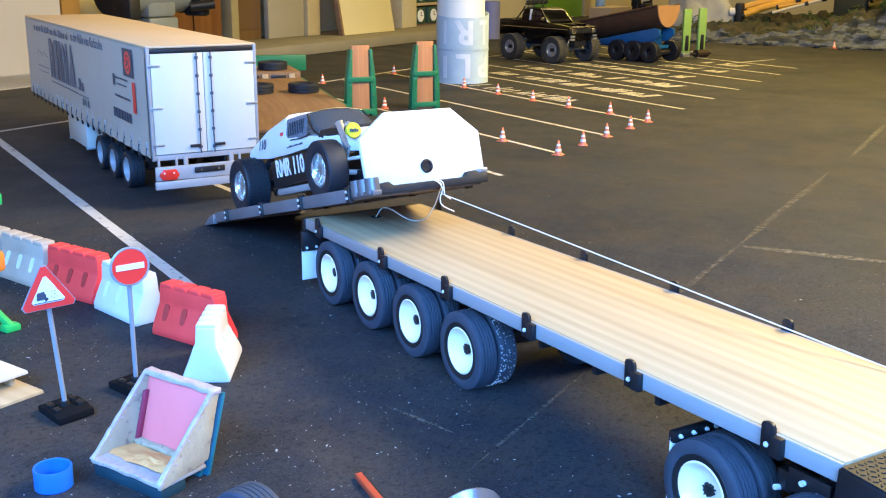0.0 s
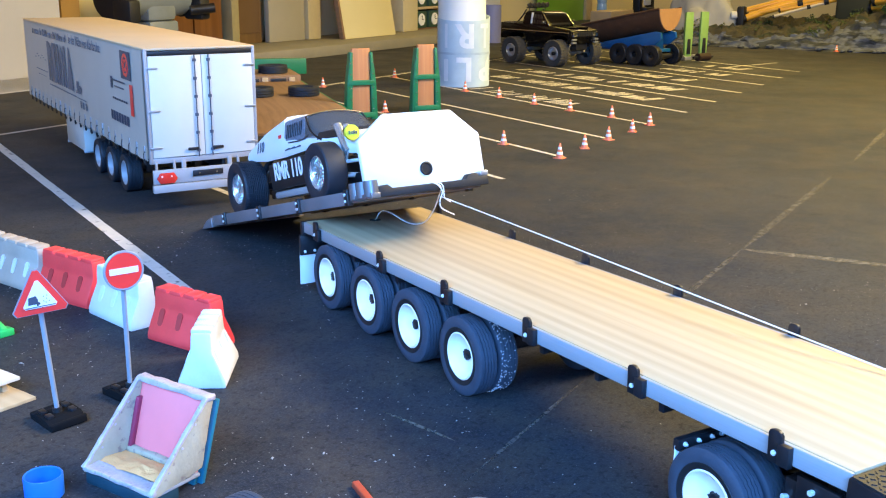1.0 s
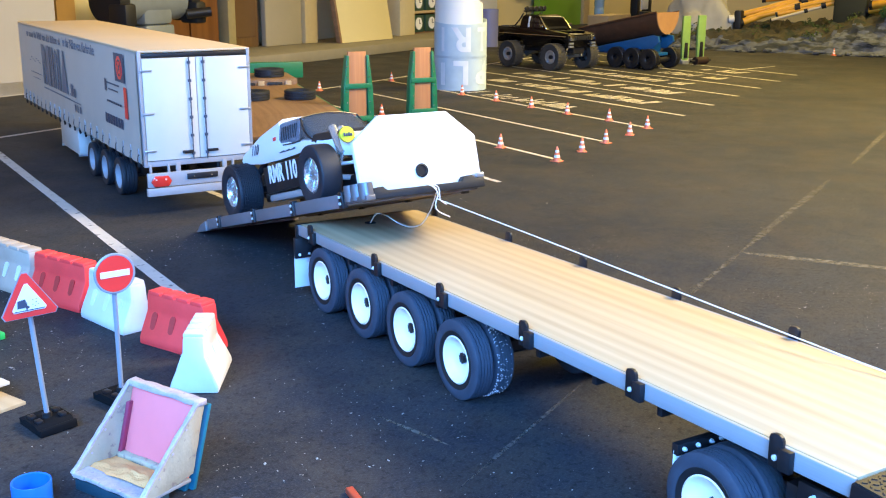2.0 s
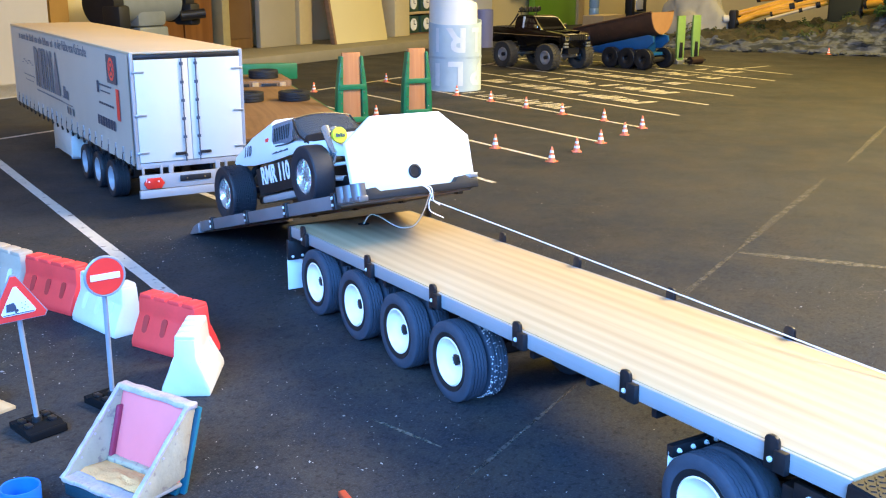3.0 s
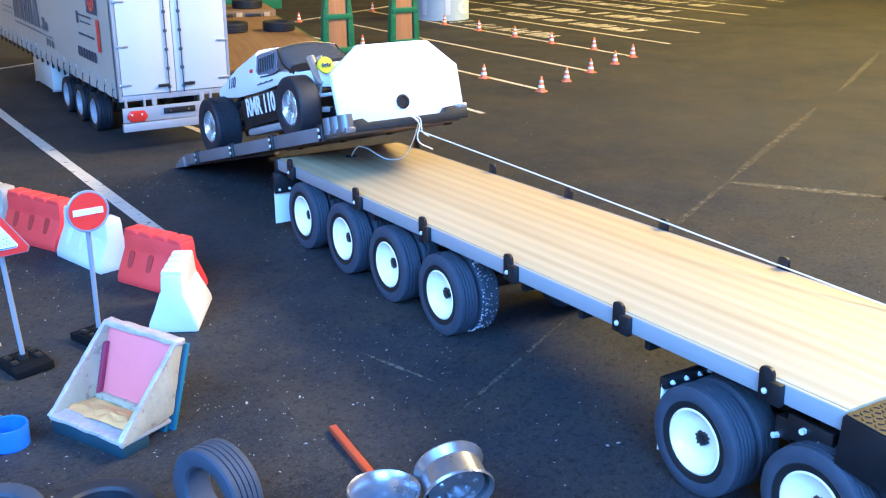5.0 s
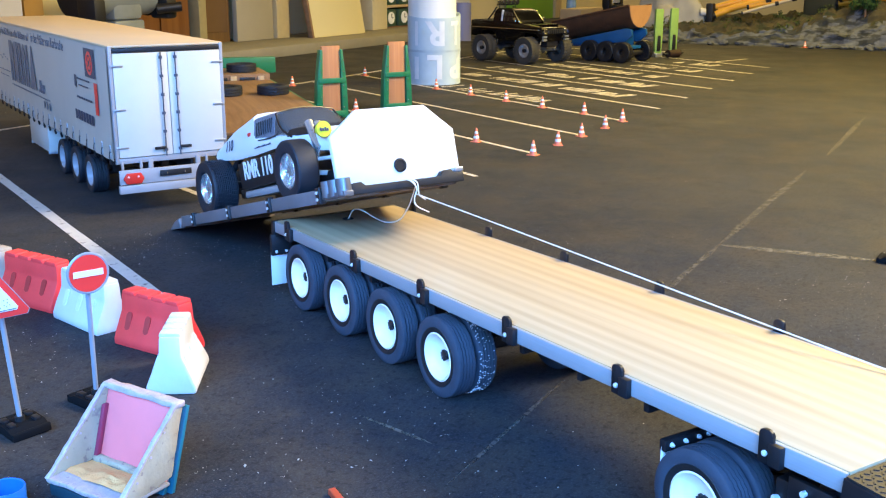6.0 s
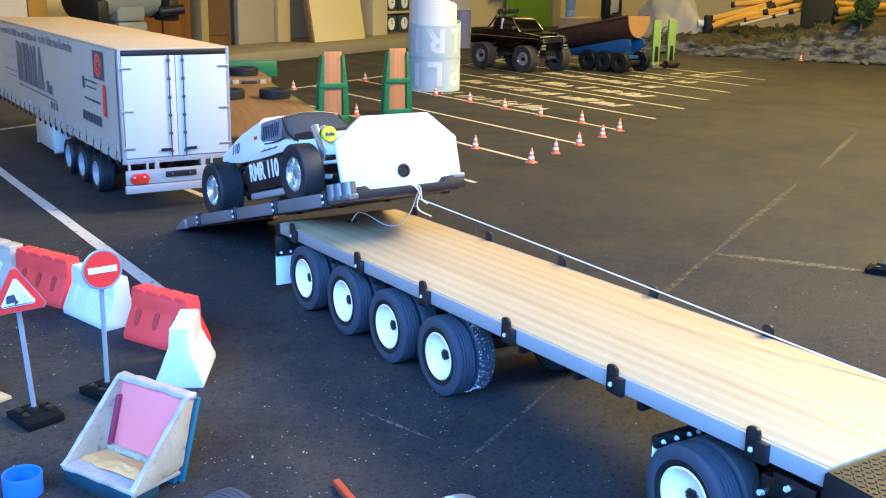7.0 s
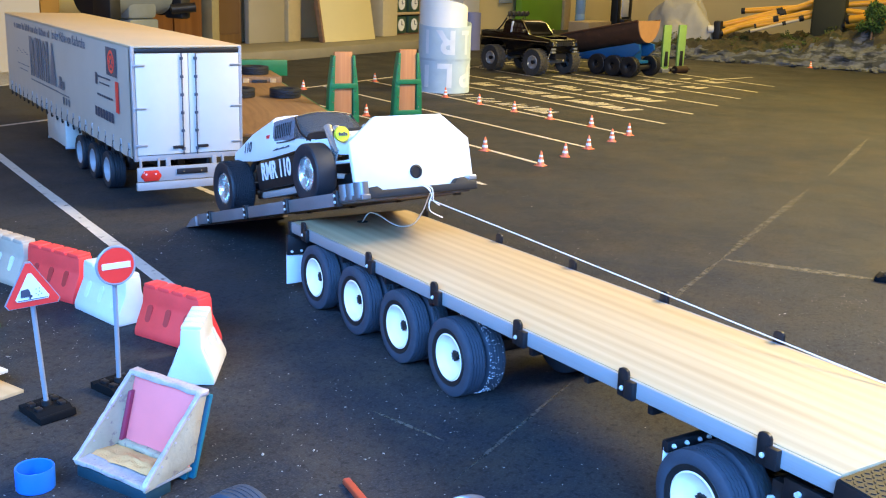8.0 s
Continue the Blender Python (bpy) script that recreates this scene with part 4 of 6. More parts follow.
    # rear number, laid on the curved flank of the tail
    def flank(y, z):
        """Half width of the tail at a place along it and a height."""
        t = min(1.0, max(0.0, (0.158 - y) / 0.068))
        hw, zb, zt, tw = (p + (q - p) * t for p, q in ((0.053, 0.051), (0.083, 0.076), (0.0965, 0.1195), (0.05, 0.0455)))
        z1, z2 = zb + (zt - zb) * 0.35, zt - (zt - zb) * 0.06
        return hw + (tw - hw) * min(1.3, max(0.0, (z - z1) / (z2 - z1)))

    num = letters("number", "110", 0.027, M_INK, B, Matrix.Identity(4), label="dark race number", squeeze=0.72, bold=0.0003)
    for v in num.data.vertices:
        y, z, d = 0.119 - v.co.x, 0.087 + v.co.y * 0.8, v.co.z
        v.co = (-(flank(y, z) + 0.0012 + d), y, z)
    bm = BM()
    box(bm, -0.03, 0.03, -0.21, 0.14, 0.02, 0.034, 0.003)
    part("chassis", bm, M_BLACK, B, "black chassis pan")
    bm = BM()
    box(bm, -0.026, 0.026, 0.09, 0.17, 0.028, 0.066, 0.006)
    part("gearbox", bm, M_BLACKP, B, "black gearbox")
    bm = BM()
    tube(bm, curve_pts([(-0.034, -0.2, 0.034), (-0.036, -0.226, 0.04), (0.0, -0.234, 0.046), (0.036, -0.226, 0.04), (0.034, -0.2, 0.034)], 6), 0.003)
    part("bumper", bm, M_BLACKP, B, "black bumper tube")
    # wheels
    for (x, y, R, w, name) in ((0.062, 0.15, 0.042, 0.04, "rear"), (0.064, -0.145, 0.0395, 0.03, "front")):
        made = None
        for s in (-1, 1):
            m = Matrix.Translation((s * x, y, R)) @ (Matrix.Identity(4) if s < 0 else Matrix.Rotation(math.pi, 4, "Z"))
            if made:
                again(made, B, m)
                continue
            bm = tyre_mesh(R, R * 0.56, w, 11 if name == "rear" else 1)
            if name == "rear":
                for k in range(40):
                    a = 2 * math.pi * k / 40
                    for u in (-0.3, 0.0, 0.3):
                        box(bm, u * w - w * 0.12, u * w + w * 0.12, -0.0005, 0.0005, R - 0.0012, R + 0.0002, m=Matrix.Rotation(a + u * 0.2, 4, "X"))
            made = part("tyre", bm, M_TYREB, B, "fat black off-road tyre" if name == "rear" else "ribbed black front tyre", m)
            r = R * 0.56
            bm = BM()
            lathe(bm, [(r, -w * 0.3), (r * 1.05, w * 0.36), (r * 0.96, w * 0.42), (r * 0.84, w * 0.3), (r * 0.8, w * 0.16), (r * 0.34, w * 0.2), (r * 0.3, w * 0.34), (0, w * 0.36)], 32, AXLE)
            for k in range(8):
                a = k * math.pi / 4
                rod(bm, (-w * 0.17, r * 0.3 * math.cos(a), r * 0.3 * math.sin(a)), (-w * 0.22, r * 0.84 * math.cos(a), r * 0.84 * math.sin(a)), r * 0.1, seg=6)
            part("rim", bm, M_SILVER, made, "bright silver spoked rim")
    return B


buggy()

# ---------------------------------------------------------------- tow cord
def cord(name, ctrl, r, label, n=10):
    bm = BM()
    tube(bm, curve_pts(ctrl, n), r, 7)
    return solo(name, bm, M_CORD, label, "cord")


cord("tow_cord", [(0.1075, 0.633, 0.157), (0.122, 0.49, 0.1475), (0.1395, 0.3, 0.135), (0.1645, 0.031, 0.1172), (0.17, -0.03, 0.1185), (0.174, -0.12, 0.12)], 0.0007, "taut white tow cord running along the deck")
cord("slack_cord", [(0.0959, 0.7803, 0.0985), (0.103, 0.776, 0.1108), (0.1086, 0.76, 0.1111), (0.1171, 0.742, 0.1035), (0.1235, 0.725, 0.1015), (0.126, 0.7, 0.1101), (0.1237, 0.675, 0.1324), (0.1159, 0.65, 0.1576), (0.1074, 0.634, 0.1685), (0.101, 0.631, 0.1735), (0.0967, 0.633, 0.1765)], 0.0008, "thin slack white cord hanging from the bar to the deck hole")
cord("cord_knot", [(0.0937, 0.636, 0.1765), (0.0988, 0.628, 0.1735), (0.1042, 0.626, 0.1649), (0.1024, 0.628, 0.1536), (0.1053, 0.628, 0.1438), (0.1241, 0.63, 0.1335)], 0.0008, "knotted white cord end hanging from the black bar")
cord("cord_knot", [(0.0965, 0.634, 0.177), (0.1047, 0.627, 0.1731), (0.1066, 0.626, 0.1626), (0.1085, 0.627, 0.1565), (0.1175, 0.628, 0.1502)], 0.0008, "short loose white cord end beside the knot")

# ---------------------------------------------------------------- traffic cones
def cone(x, y, turn):
    c = thing("traffic_cone", pose(x, y, 0, 0, 0, turn), "small orange and white striped traffic cone on the floor", "traffic cone", "cones along the bays")
    bm = BM()
    box(bm, -0.0115, 0.0115, -0.0115, 0.0115, 0, 0.0022, 0.0008)
    part("foot", bm, M_CONE, c, "square orange foot")
    prof = lambda z: 0.0088 - (z - 0.002) * 0.215
    bm = BM()
    lathe(bm, [(prof(0.002), 0.002), (prof(0.0345), 0.0345), (prof(0.0345) * 0.6, 0.0352), (0, 0.0352)], 20)
    part("body", bm, M_CONE, c, "orange cone body")
    for a, b in ((0.010, 0.0155), (0.0215, 0.0265)):
        bm = BM()
        lathe(bm, [(prof(a) + 0.0002, a), (prof(b) + 0.0002, b)], 20)
        part("band", bm, M_SIGNW, c, "white band")
    return c


first_cone = None
CONES = [(0.943, 1.452), (1.078, 1.526), (1.214, 1.596), (1.358, 1.666), (1.484, 1.734), (0.943, 1.674), (1.495, 1.906), (1.48, 2.08), (1.481, 2.263), (1.485, 2.463), (1.483, 2.667), (0.978, 2.337), (1.5, 3.196), (1.108, 3.03), (4.167, 3.2)]
for k, (cx_, cy_) in enumerate(CONES):
    if first_cone is None:
        first_cone = cone(cx_, cy_, 20)
    else:
        copy_thing(first_cone, pose(cx_, cy_, 0, 0, 0, 20 + 37 * k))

# ---------------------------------------------------------------- barriers
def barrier(name_mat, x, y, turn, label, Lh=0.054, taper=0.97):
    b = thing("road_barrier", pose(x, y, 0, 0, 0, turn), label, "barrier", "row of barriers")
    H = 0.0585
    sec = [(-0.025, 0.0), (-0.025, 0.008), (-0.02, 0.02), (-0.0115, 0.038), (-0.0105, H), (0.0105, H), (0.0115, 0.038), (0.02, 0.02), (0.025, 0.008), (0.025, 0.0)]
    bm = BM()
    prism(bm, sec, -Lh, Lh, "x", 0.0025)
    for v in bm.verts:      # the ends lean in a little
        v.co.x *= 1 + (taper - 1) * min(1.0, v.co.z / H)
    part("body", bm, name_mat, b, "wedge-shaped plastic body")
    for k in range(4):
        u = (-Lh + Lh / 4 + k * Lh / 2) * taper
        bm = BM()
        box(bm, u - Lh * 0.215 * taper, u + Lh * 0.215 * taper, -0.0108, 0.0108, H - 0.003, H + 0.0036, 0.0024)
        part("top_lug", bm, name_mat, b)
    # Flat slot plates; on red ones the recess shade is in the colour.
    dark = M_SLOTRED if name_mat is M_RED else M_GREYP
    for k in (-1, 0, 1):
        for s in (-1, 1):
            bm = BM()
            rot = Matrix.Translation((k * 0.03, s * 0.0162, 0.0285)) @ Matrix.Rotation(s * radians(21), 4, "X")
            vs = []
            pts = [(0.0042 * math.cos(a), 0.006 * (1 if math.sin(a) >= 0 else -1) + 0.0045 * math.sin(a)) for a in np.linspace(0, 2 * math.pi, 14, endpoint=False)]
            prism(bm, pts, -0.0007, 0.0007, "y", m=rot)
            part("slot", bm, dark, b, "flat plate coloured as a moulded slot")
    return b


M_SLOTRED = surface("dark_red_plastic", (0.52, 0.035, 0.03), 0.6, var=0.1, bump=0.05)
M_GREYP = surface("shaded_white_plastic", (0.73, 0.73, 0.71), 0.6, var=0.1, bump=0.05)
barrier(M_BARW, -0.2, 0.613, 60, "white plastic road barrier at the end of the row", 0.045, 0.8)
barrier(M_RED, -0.1838, 0.719, -66.5, "red plastic road barrier with moulded slots", 0.0475)
barrier(M_BARW, -0.2232, 0.8419, -76, "white plastic road barrier between red ones", 0.0514)
barrier(M_RED, -0.2565, 0.9582, -66.5, "red plastic road barrier beside a grey one", 0.0537)
barrier(M_BARG, -0.299, 1.062, -70, "dusty grey road barrier with notched top", 0.0535)
barrier(M_BARG, -0.336, 1.165, -71, "dusty grey road barrier at the far end of the row", 0.0535)

# ---------------------------------------------------------------- road signs
def sign_foot(parent, turn=14.0):
    bm = BM()
    prism(bm, [(-0.0235, 0.0), (-0.024, 0.0075), (-0.021, 0.0082), (-0.0185, 0.006), (-0.012, 0.0095), (0.012, 0.0095), (0.0185, 0.006), (0.021, 0.0082), (0.024, 0.0075), (0.0235, 0.0)], -0.018, 0.018, "x", 0.0008)
    ft = part("foot", bm, M_FOOT, parent, "black moulded rubber foot", pose(0, 0, 0, 0, 0, turn))
    for x in (-0.0115, 0.0115):
        for y in (-0.0075, 0.0075):
            bm = BM()
            box(bm, x - 0.003, x + 0.003, y - 0.0045, y + 0.0045, 0.009, 0.0122, 0.0008)
            part("foot_rib", bm, M_BLACK, ft)
    bm = BM()
    rod(bm, (0, 0, 0.008), (0, 0, 0.014), 0.0045, seg=14)
    part("socket", bm, M_BLACKP, ft)


def sign_no_entry(x, y):
    s = thing("road_sign", pose(x, y, 0, 0, 0, 4), "round red no entry sign on a grey pole with black foot", "road sign", "road signs")
    sign_foot(s)
    bm = BM()
    rod(bm, (0, 0, 0.008), (0.0012, 0.002, 0.142), 0.0024, seg=14)
    part("pole", bm, M_POLE, s, "thin grey pole")
    ax = Matrix.Translation((0.0012, -0.003, 0.1336)) @ Matrix.Rotation(radians(90), 4, "X")
    bm = BM()
    lathe(bm, [(0, -0.0015), (0.0195, -0.0015), (0.0205, -0.0005), (0.0205, 0.001), (0.0195, 0.0015), (0.018, 0.001), (0, 0.001)], 40, ax)
    d = part("disc", bm, M_POLE, s, "grey rimmed disc")
    bm = BM()
    lathe(bm, [(0.0182, 0.001), (0.0182, 0.0014), (0, 0.0014)], 40, ax)
    part("red_face", bm, M_SIGNR, d, "red face")
    bm = BM()
    box(bm, -0.0133, 0.0157, -0.0049, -0.0043, 0.1336 - 0.0031, 0.1336 + 0.0031)
    part("white_bar", bm, M_SIGNW, d, "white bar")


def tri(r, rot=0.0):
    """A triangle with cut corners."""
    out = []
    for k in range(3):
        a = math.pi / 2 + k * 2 * math.pi / 3
        for da in (-0.09, 0.09):
            out.append((r * math.cos(a + da), r * math.sin(a + da)))
    return out


def sign_warning(x, y):
    s = thing("road_sign", pose(x, y, 0, 0, -3.5, -2), "red bordered triangular loose chippings sign on a leaning pole", "road sign", "road signs")
    sign_foot(s)
    bm = BM()
    rod(bm, (0, 0, 0.008), (0, 0.002, 0.127), 0.0024, seg=14)
    part("pole", bm, M_POLE, s, "thin grey pole")
    z = 0.127
    for nm, r, y0, y1, mt, par in (("panel", 0.0305, -0.0035, -0.001, M_POLE, None), ("red_border", 0.0292, -0.0042, -0.0034, M_SIGNR, 1), ("white_field", 0.0185, -0.0049, -0.0041, M_SIGNW, 1)):
        bm = BM()
        prism(bm, [(u, v + z) for u, v in tri(r * 0.9)], y0, y1, "y")
        ob = part(nm, bm, mt, s if par is None else pan, {"panel": "grey triangular panel", "red_border": "red border", "white_field": "white field"}[nm])
        if par is None:
            pan = ob
    bm = BM()
    prism(bm, [(u, v + z) for u, v in ((-0.0105, -0.0055), (-0.0015, -0.0055), (-0.0015, -0.001), (-0.003, 0.0025), (-0.0095, 0.0015))], -0.0055, -0.0048, "y")
    box(bm, -0.003, -0.0015, -0.0055, -0.0048, z - 0.0075, z - 0.005)
    rod(bm, (-0.0012, -0.0055, z - 0.0052), (-0.0012, -0.0048, z - 0.0052), 0.0014, seg=10)
    box(bm, -0.0135, 0.0135, -0.0055, -0.0048, z - 0.0086, z - 0.008)
    for u, v in ((0.003, -0.004), (0.006, -0.002), (0.005, -0.0055), (0.008, -0.0045), (0.0065, 0.001), (0.0035, 0.0005)):
        box(bm, u, u + 0.0008, -0.0055, -0.0048, z + v, z + v + 0.0008)
    part("pictogram", bm, M_INK, pan, "dark car and chippings pictogram")


sign_no_entry(-0.2894, 0.598)
sign_warning(-0.3661, 0.5729)
s3 = thing("road_sign", pose(0.8289, 0.4632, 0, 0, 0, 10), "grey sign pole on a black foot standing alone", "road sign", "road signs")
sign_foot(s3)
bm = BM()
rod(bm, (0.006, 0, 0.008), (0.013, 0.0, 0.16), 0.0024, seg=14)
part("pole", bm, M_POLE, s3, "thin grey pole")

# ---------------------------------------------------------------- loader shovel lying on the floor
def daub(bm, amp=0.0009, f=130.0, cuts=7):
    """Roughens a part as if smeared with filler."""
    bmesh.ops.subdivide_edges(bm, edges=[e for e in bm.edges if e.calc_length() > 0.008], cuts=cuts, use_grid_fill=True)
    for v in bm.verts:
        q = v.co * f
        v.co += Vector((noise.noise(q), noise.noise(q + Vector((7, 3, 1))), noise.noise(q + Vector((2, 9, 5))))) * amp


def shovel():
    s = thing("loader_bucket", pose(-0.3756, 0.4313, 0, 0, 0, -66.2), "home-made white loader bucket with pink back and sand inside", "bucket")
    w, d, D, h = 0.087, 0.049, 0.069, 0.0755

    def back(z):
        return d + (D - d) * (z - 0.0105) / (h - 0.0105)

    # Base strip: a darker teal, with the shade below the lip in its colour.
    bm = BM()
    box(bm, 0.001, w - 0.001, -0.001, 0.026, 0.0, 0.0105, 0.001)
    part("base_strip", bm, surface("dark_teal_board", (0.004, 0.035, 0.05), 0.6, var=0.2, scale=40), s, "teal base strip, coloured darker for shade")
    bm = BM()
    box(bm, 0.0, w, 0.0, d, 0.0105, 0.0135, 0.0006)
    part("bottom", bm, surface("clear_grey_sheet", (0.3, 0.29, 0.28), 0.25, var=0.15, scale=30, bump=0.03), s, "smooth grey bottom sheet")
    for x0 in (0.0, w - 0.0035):
        bm = BM()
        prism(bm, [(-0.002, 0.0105), (-0.002, 0.0165), (D - 0.006, h), (D, h), (d + 0.0025, 0.0175), (d - 0.006, 0.0155)], x0, x0 + 0.0035, "x", 0.0006)
        daub(bm, 0.0007, 190.0, 9)
        ck = part("cheek", bm, M_RAWW, s, "rough cream painted cheek")
        bm = BM()
        prism(bm, [(-0.0038, 0.0155), (D - 0.0078, h + 0.0012), (D - 0.0045, h + 0.0012), (-0.0006, 0.0155)], x0 - 0.0005, x0 + 0.004, "x", 0.0006)
        daub(bm, 0.0009, 210.0, 12)
        part("edging", bm, M_SMEAR, ck, "ragged pale filler edging")
        for f in (0.2, 0.5, 0.8):
            for xa in (x0 - 0.0006, x0 + 0.0033):
                bm = BM()
                rod(bm, (xa, 0.006 + f * 0.051, 0.0165 + f * 0.052), (xa + 0.0008, 0.006 + f * 0.051, 0.0165 + f * 0.052), 0.0011, seg=10)
                part("rivet", bm, M_SMEAR, ck, "small pale rivet")
    bm = BM()
    prism(bm, [(back(0.0125) - 0.004, 0.0125), (D - 0.004, h), (D, h), (back(0.0125), 0.0125)], 0.0035, w - 0.0035, "x", 0.0004)
    bk = part("back", bm, M_PINK, s, "pink back board")
    bm = BM()
    box(bm, -0.001, w + 0.001, D - 0.0085, D + 0.0015, h - 0.003, h + 0.002, 0.0012)
    daub(bm, 0.0015, 170.0, 11)
    part("top_rim", bm, M_SMEAR, bk, "smeared grey filler rim")
    bm = BM()
    box(bm, 0.004, w - 0.004, d - 0.0085, d - 0.001, 0.0135, 0.0185, 0.0015)
    daub(bm, 0.0012)
    part("seam", bm, M_RAWW, bk, "white filler seam")
    bm = BM()
    prism(bm, [(back(0.016) - 0.009, 0.016), (back(0.06) - 0.009, 0.06), (back(0.06) - 0.004, 0.06), (back(0.016) - 0.004, 0.016)], 0.0036, 0.0075, "x", 0.0008)
    part("corner_strip", bm, surface("maroon_strip", (0.32, 0.03, 0.07), 0.5), bk, "maroon corner strip")
    bm = BM()
    box(bm, 0.0, w, -0.003, 0.012, 0.0125, 0.0165, 0.001)
    daub(bm, 0.0011)
    part("front_lip", bm, M_SMEAR, s, "rough smeared front lip")
    bm = BM()
    nx, ny = 26, 14
    grid = [[bm.verts.new((0.0036 + (w - 0.0072) * i / nx, 0.0095 + 0.031 * j / ny, 0.0145 + (0.004 + 0.006 * math.exp(-((i / nx - 0.62) / 0.28) ** 2)) * (0.35 + 0.65 * min(1.0, j / (0.35 * ny))) * max(0.0, (1 - (j / ny) ** 1.6)) * (0.8 + 0.35 * noise.noise(Vector((i * 0.3, j * 0.4, 2)))) + 0.002 * i / nx * (1 - j / ny))) for j in range(ny + 1)] for i in range(nx + 1)]
    for i in range(nx):
        for j in range(ny):
            bm.faces.new((grid[i][j], grid[i + 1][j], grid[i + 1][j + 1], grid[i][j + 1]))
    for v in bm.verts:
        v.co.z += 0.0007 * noise.noise(v.co * 90) + 0.0003 * noise.noise(v.co * 260)
    part("sand", bm, M_SAND, s, "small heap of yellow sand")
    for off, x0, x1, mt, lb in ((0.003, w - 0.05, w - 0.007, M_TEAL, "dark teal carrier plate"), (0.0085, w - 0.046, w - 0.003, surface("bright_teal", (0.01, 0.15, 0.21), 0.5, var=0.1), "bright teal carrier plate")):
        bm = BM()
        prism(bm, [(0.044 + off, 0.0), (0.048 + off, 0.0), (0.0705 + off, 0.069), (0.0665 + off, 0.069)], x0, x1, "x", 0.0006)
        part("carrier_plate", bm, mt, s, lb)


shovel()

# ---------------------------------------------------------------- small things near the camera
bm = BM()
lathe(bm, [(0.0, 0.002), (0.0142, 0.002), (0.0144, 0.0185), (0.0156, 0.019), (0.016, 0.0182), (0.0158, 0.0008), (0.0152, 0.0), (0.0, 0.0)], 40)
solo("bottle_cap", bm, M_BLUE, "open blue plastic cap standing on the floor", "cap", m=pose(-0.4107, 0.426, 0))

bm = BM()
prism(bm, [(-0.0035, 0.0), (0.0035, 0.0), (0.0033, 0.0042), (0.0026, 0.005), (-0.0026, 0.005), (-0.0033, 0.0042)], -0.043, 0.043, "y", 0.0008)
solo("plastic_bar", bm, M_ORANGE, "orange-red plastic bar lying on the floor", "bar", m=pose(-0.189, 0.262, 0, 0, 0, -7))

t1 = thing("spare_tyre", pose(-0.317, 0.214, 0.0345, 0, 0, 18), "spare black ribbed tyre standing on the floor", "tyre", "spare tyres")
bm = tyre_mesh(0.0345, 0.0205, 0.025, 5)
part("carcass", bm, M_TYRE, t1)
t2 = thing("spare_tyre", pose(-0.385, 0.255, 0.0135, 0, 90, 0), "spare black tyre lying flat on the floor", "tyre", "spare tyres")
part("carcass", tyre_mesh(0.038, 0.023, 0.027, 4), M_TYREB, t2)
t3 = thing("spare_tyre", pose(-0.452, 0.29, 0.0135, 0, 90, 0), "grey dusty ribbed tyre lying flat", "tyre", "spare tyres")
part("carcass", tyre_mesh(0.038, 0.023, 0.027, 4), M_TYRE, t3)


M_SATIN = surface("satin_aluminium", (0.36, 0.38, 0.42), 0.3, metal=0.85, var=0.15, scale=60, bump=0.06)


def loose_rim(x, y, m, label):
    r = thing("wheel_rim", m, label, "wheel rim", "spare rims")
    bm = BM()
    lathe(bm, [(0.0255, 0.0), (0.0262, 0.002), (0.0235, 0.004), (0.0225, 0.02), (0.0262, 0.026), (0.0255, 0.0275), (0.0245, 0.0265), (0.021, 0.019), (0.0205, 0.006), (0.009, 0.004), (0.008, 0.008), (0.0, 0.008)], 40)
    part("bowl", bm, M_SATIN, r, "satin metal bowl")
    for k in range(6):
        a = k * math.pi / 3
        bm = BM()
        rod(bm, (0.0145 * math.cos(a), 0.0145 * math.sin(a), 0.004), (0.0145 * math.cos(a), 0.0145 * math.sin(a), 0.0075), 0.0018, seg=6)
        part("stud", bm, M_STEEL, r)
    return r


loose_rim(0, 0, pose(-0.216, 0.165, 0.0), "polished dished wheel rim lying open side up")
loose_rim(0, 0, pose(-0.168, 0.15, 0.0262, 0, 68, 75) @ Matrix.Translation((0, 0, -0.014)), "polished wheel rim lying on its side")
r3 = thing("wheel_rim", pose(-0.268, 0.2, 0.0), "small brass and black wheel disc lying flat", "wheel rim", "spare rims")
bm = BM()
lathe(bm, [(0.0, 0.0), (0.015, 0.0), (0.016, 0.002), (0.016, 0.008), (0.014, 0.0095), (0.0, 0.008)], 30)
part("disc", bm, surface("old_brass", (0.4, 0.3, 0.16), 0.4, metal=0.8), r3)
bm = BM()
lathe(bm, [(0.0162, 0.003), (0.017, 0.004), (0.017, 0.006), (0.0162, 0.007)], 30)
part("rubber_band", bm, M_TYRE, r3)

# boards at the side
bd = thing("board_stack", pose(-0.391, 0.678, 0, 0, 0, 22), "two thin pale boards on cross battens lying on the floor", "boards")
for z0, mat_, nm in ((0.0, M_DECK, "board"), (0.0155, None, "board")):
    bm = BM()
    box(bm, -0.14, 0.0, -0.045 if z0 == 0 else -0.02, 0.045, z0, z0 + 0.0035, 0.0005)
    part(nm, bm, mat_ or surface("pale_board", (0.6, 0.55, 0.46), 0.6, var=0.1, scale=20), bd, "thin pale board")
for x in (-0.012, -0.07, -0.128):
    bm = BM()
    box(bm, x - 0.003, x + 0.003, -0.01, 0.042, 0.0035, 0.0155, 0.0004)
    part("batten", bm, M_DECK, bd)

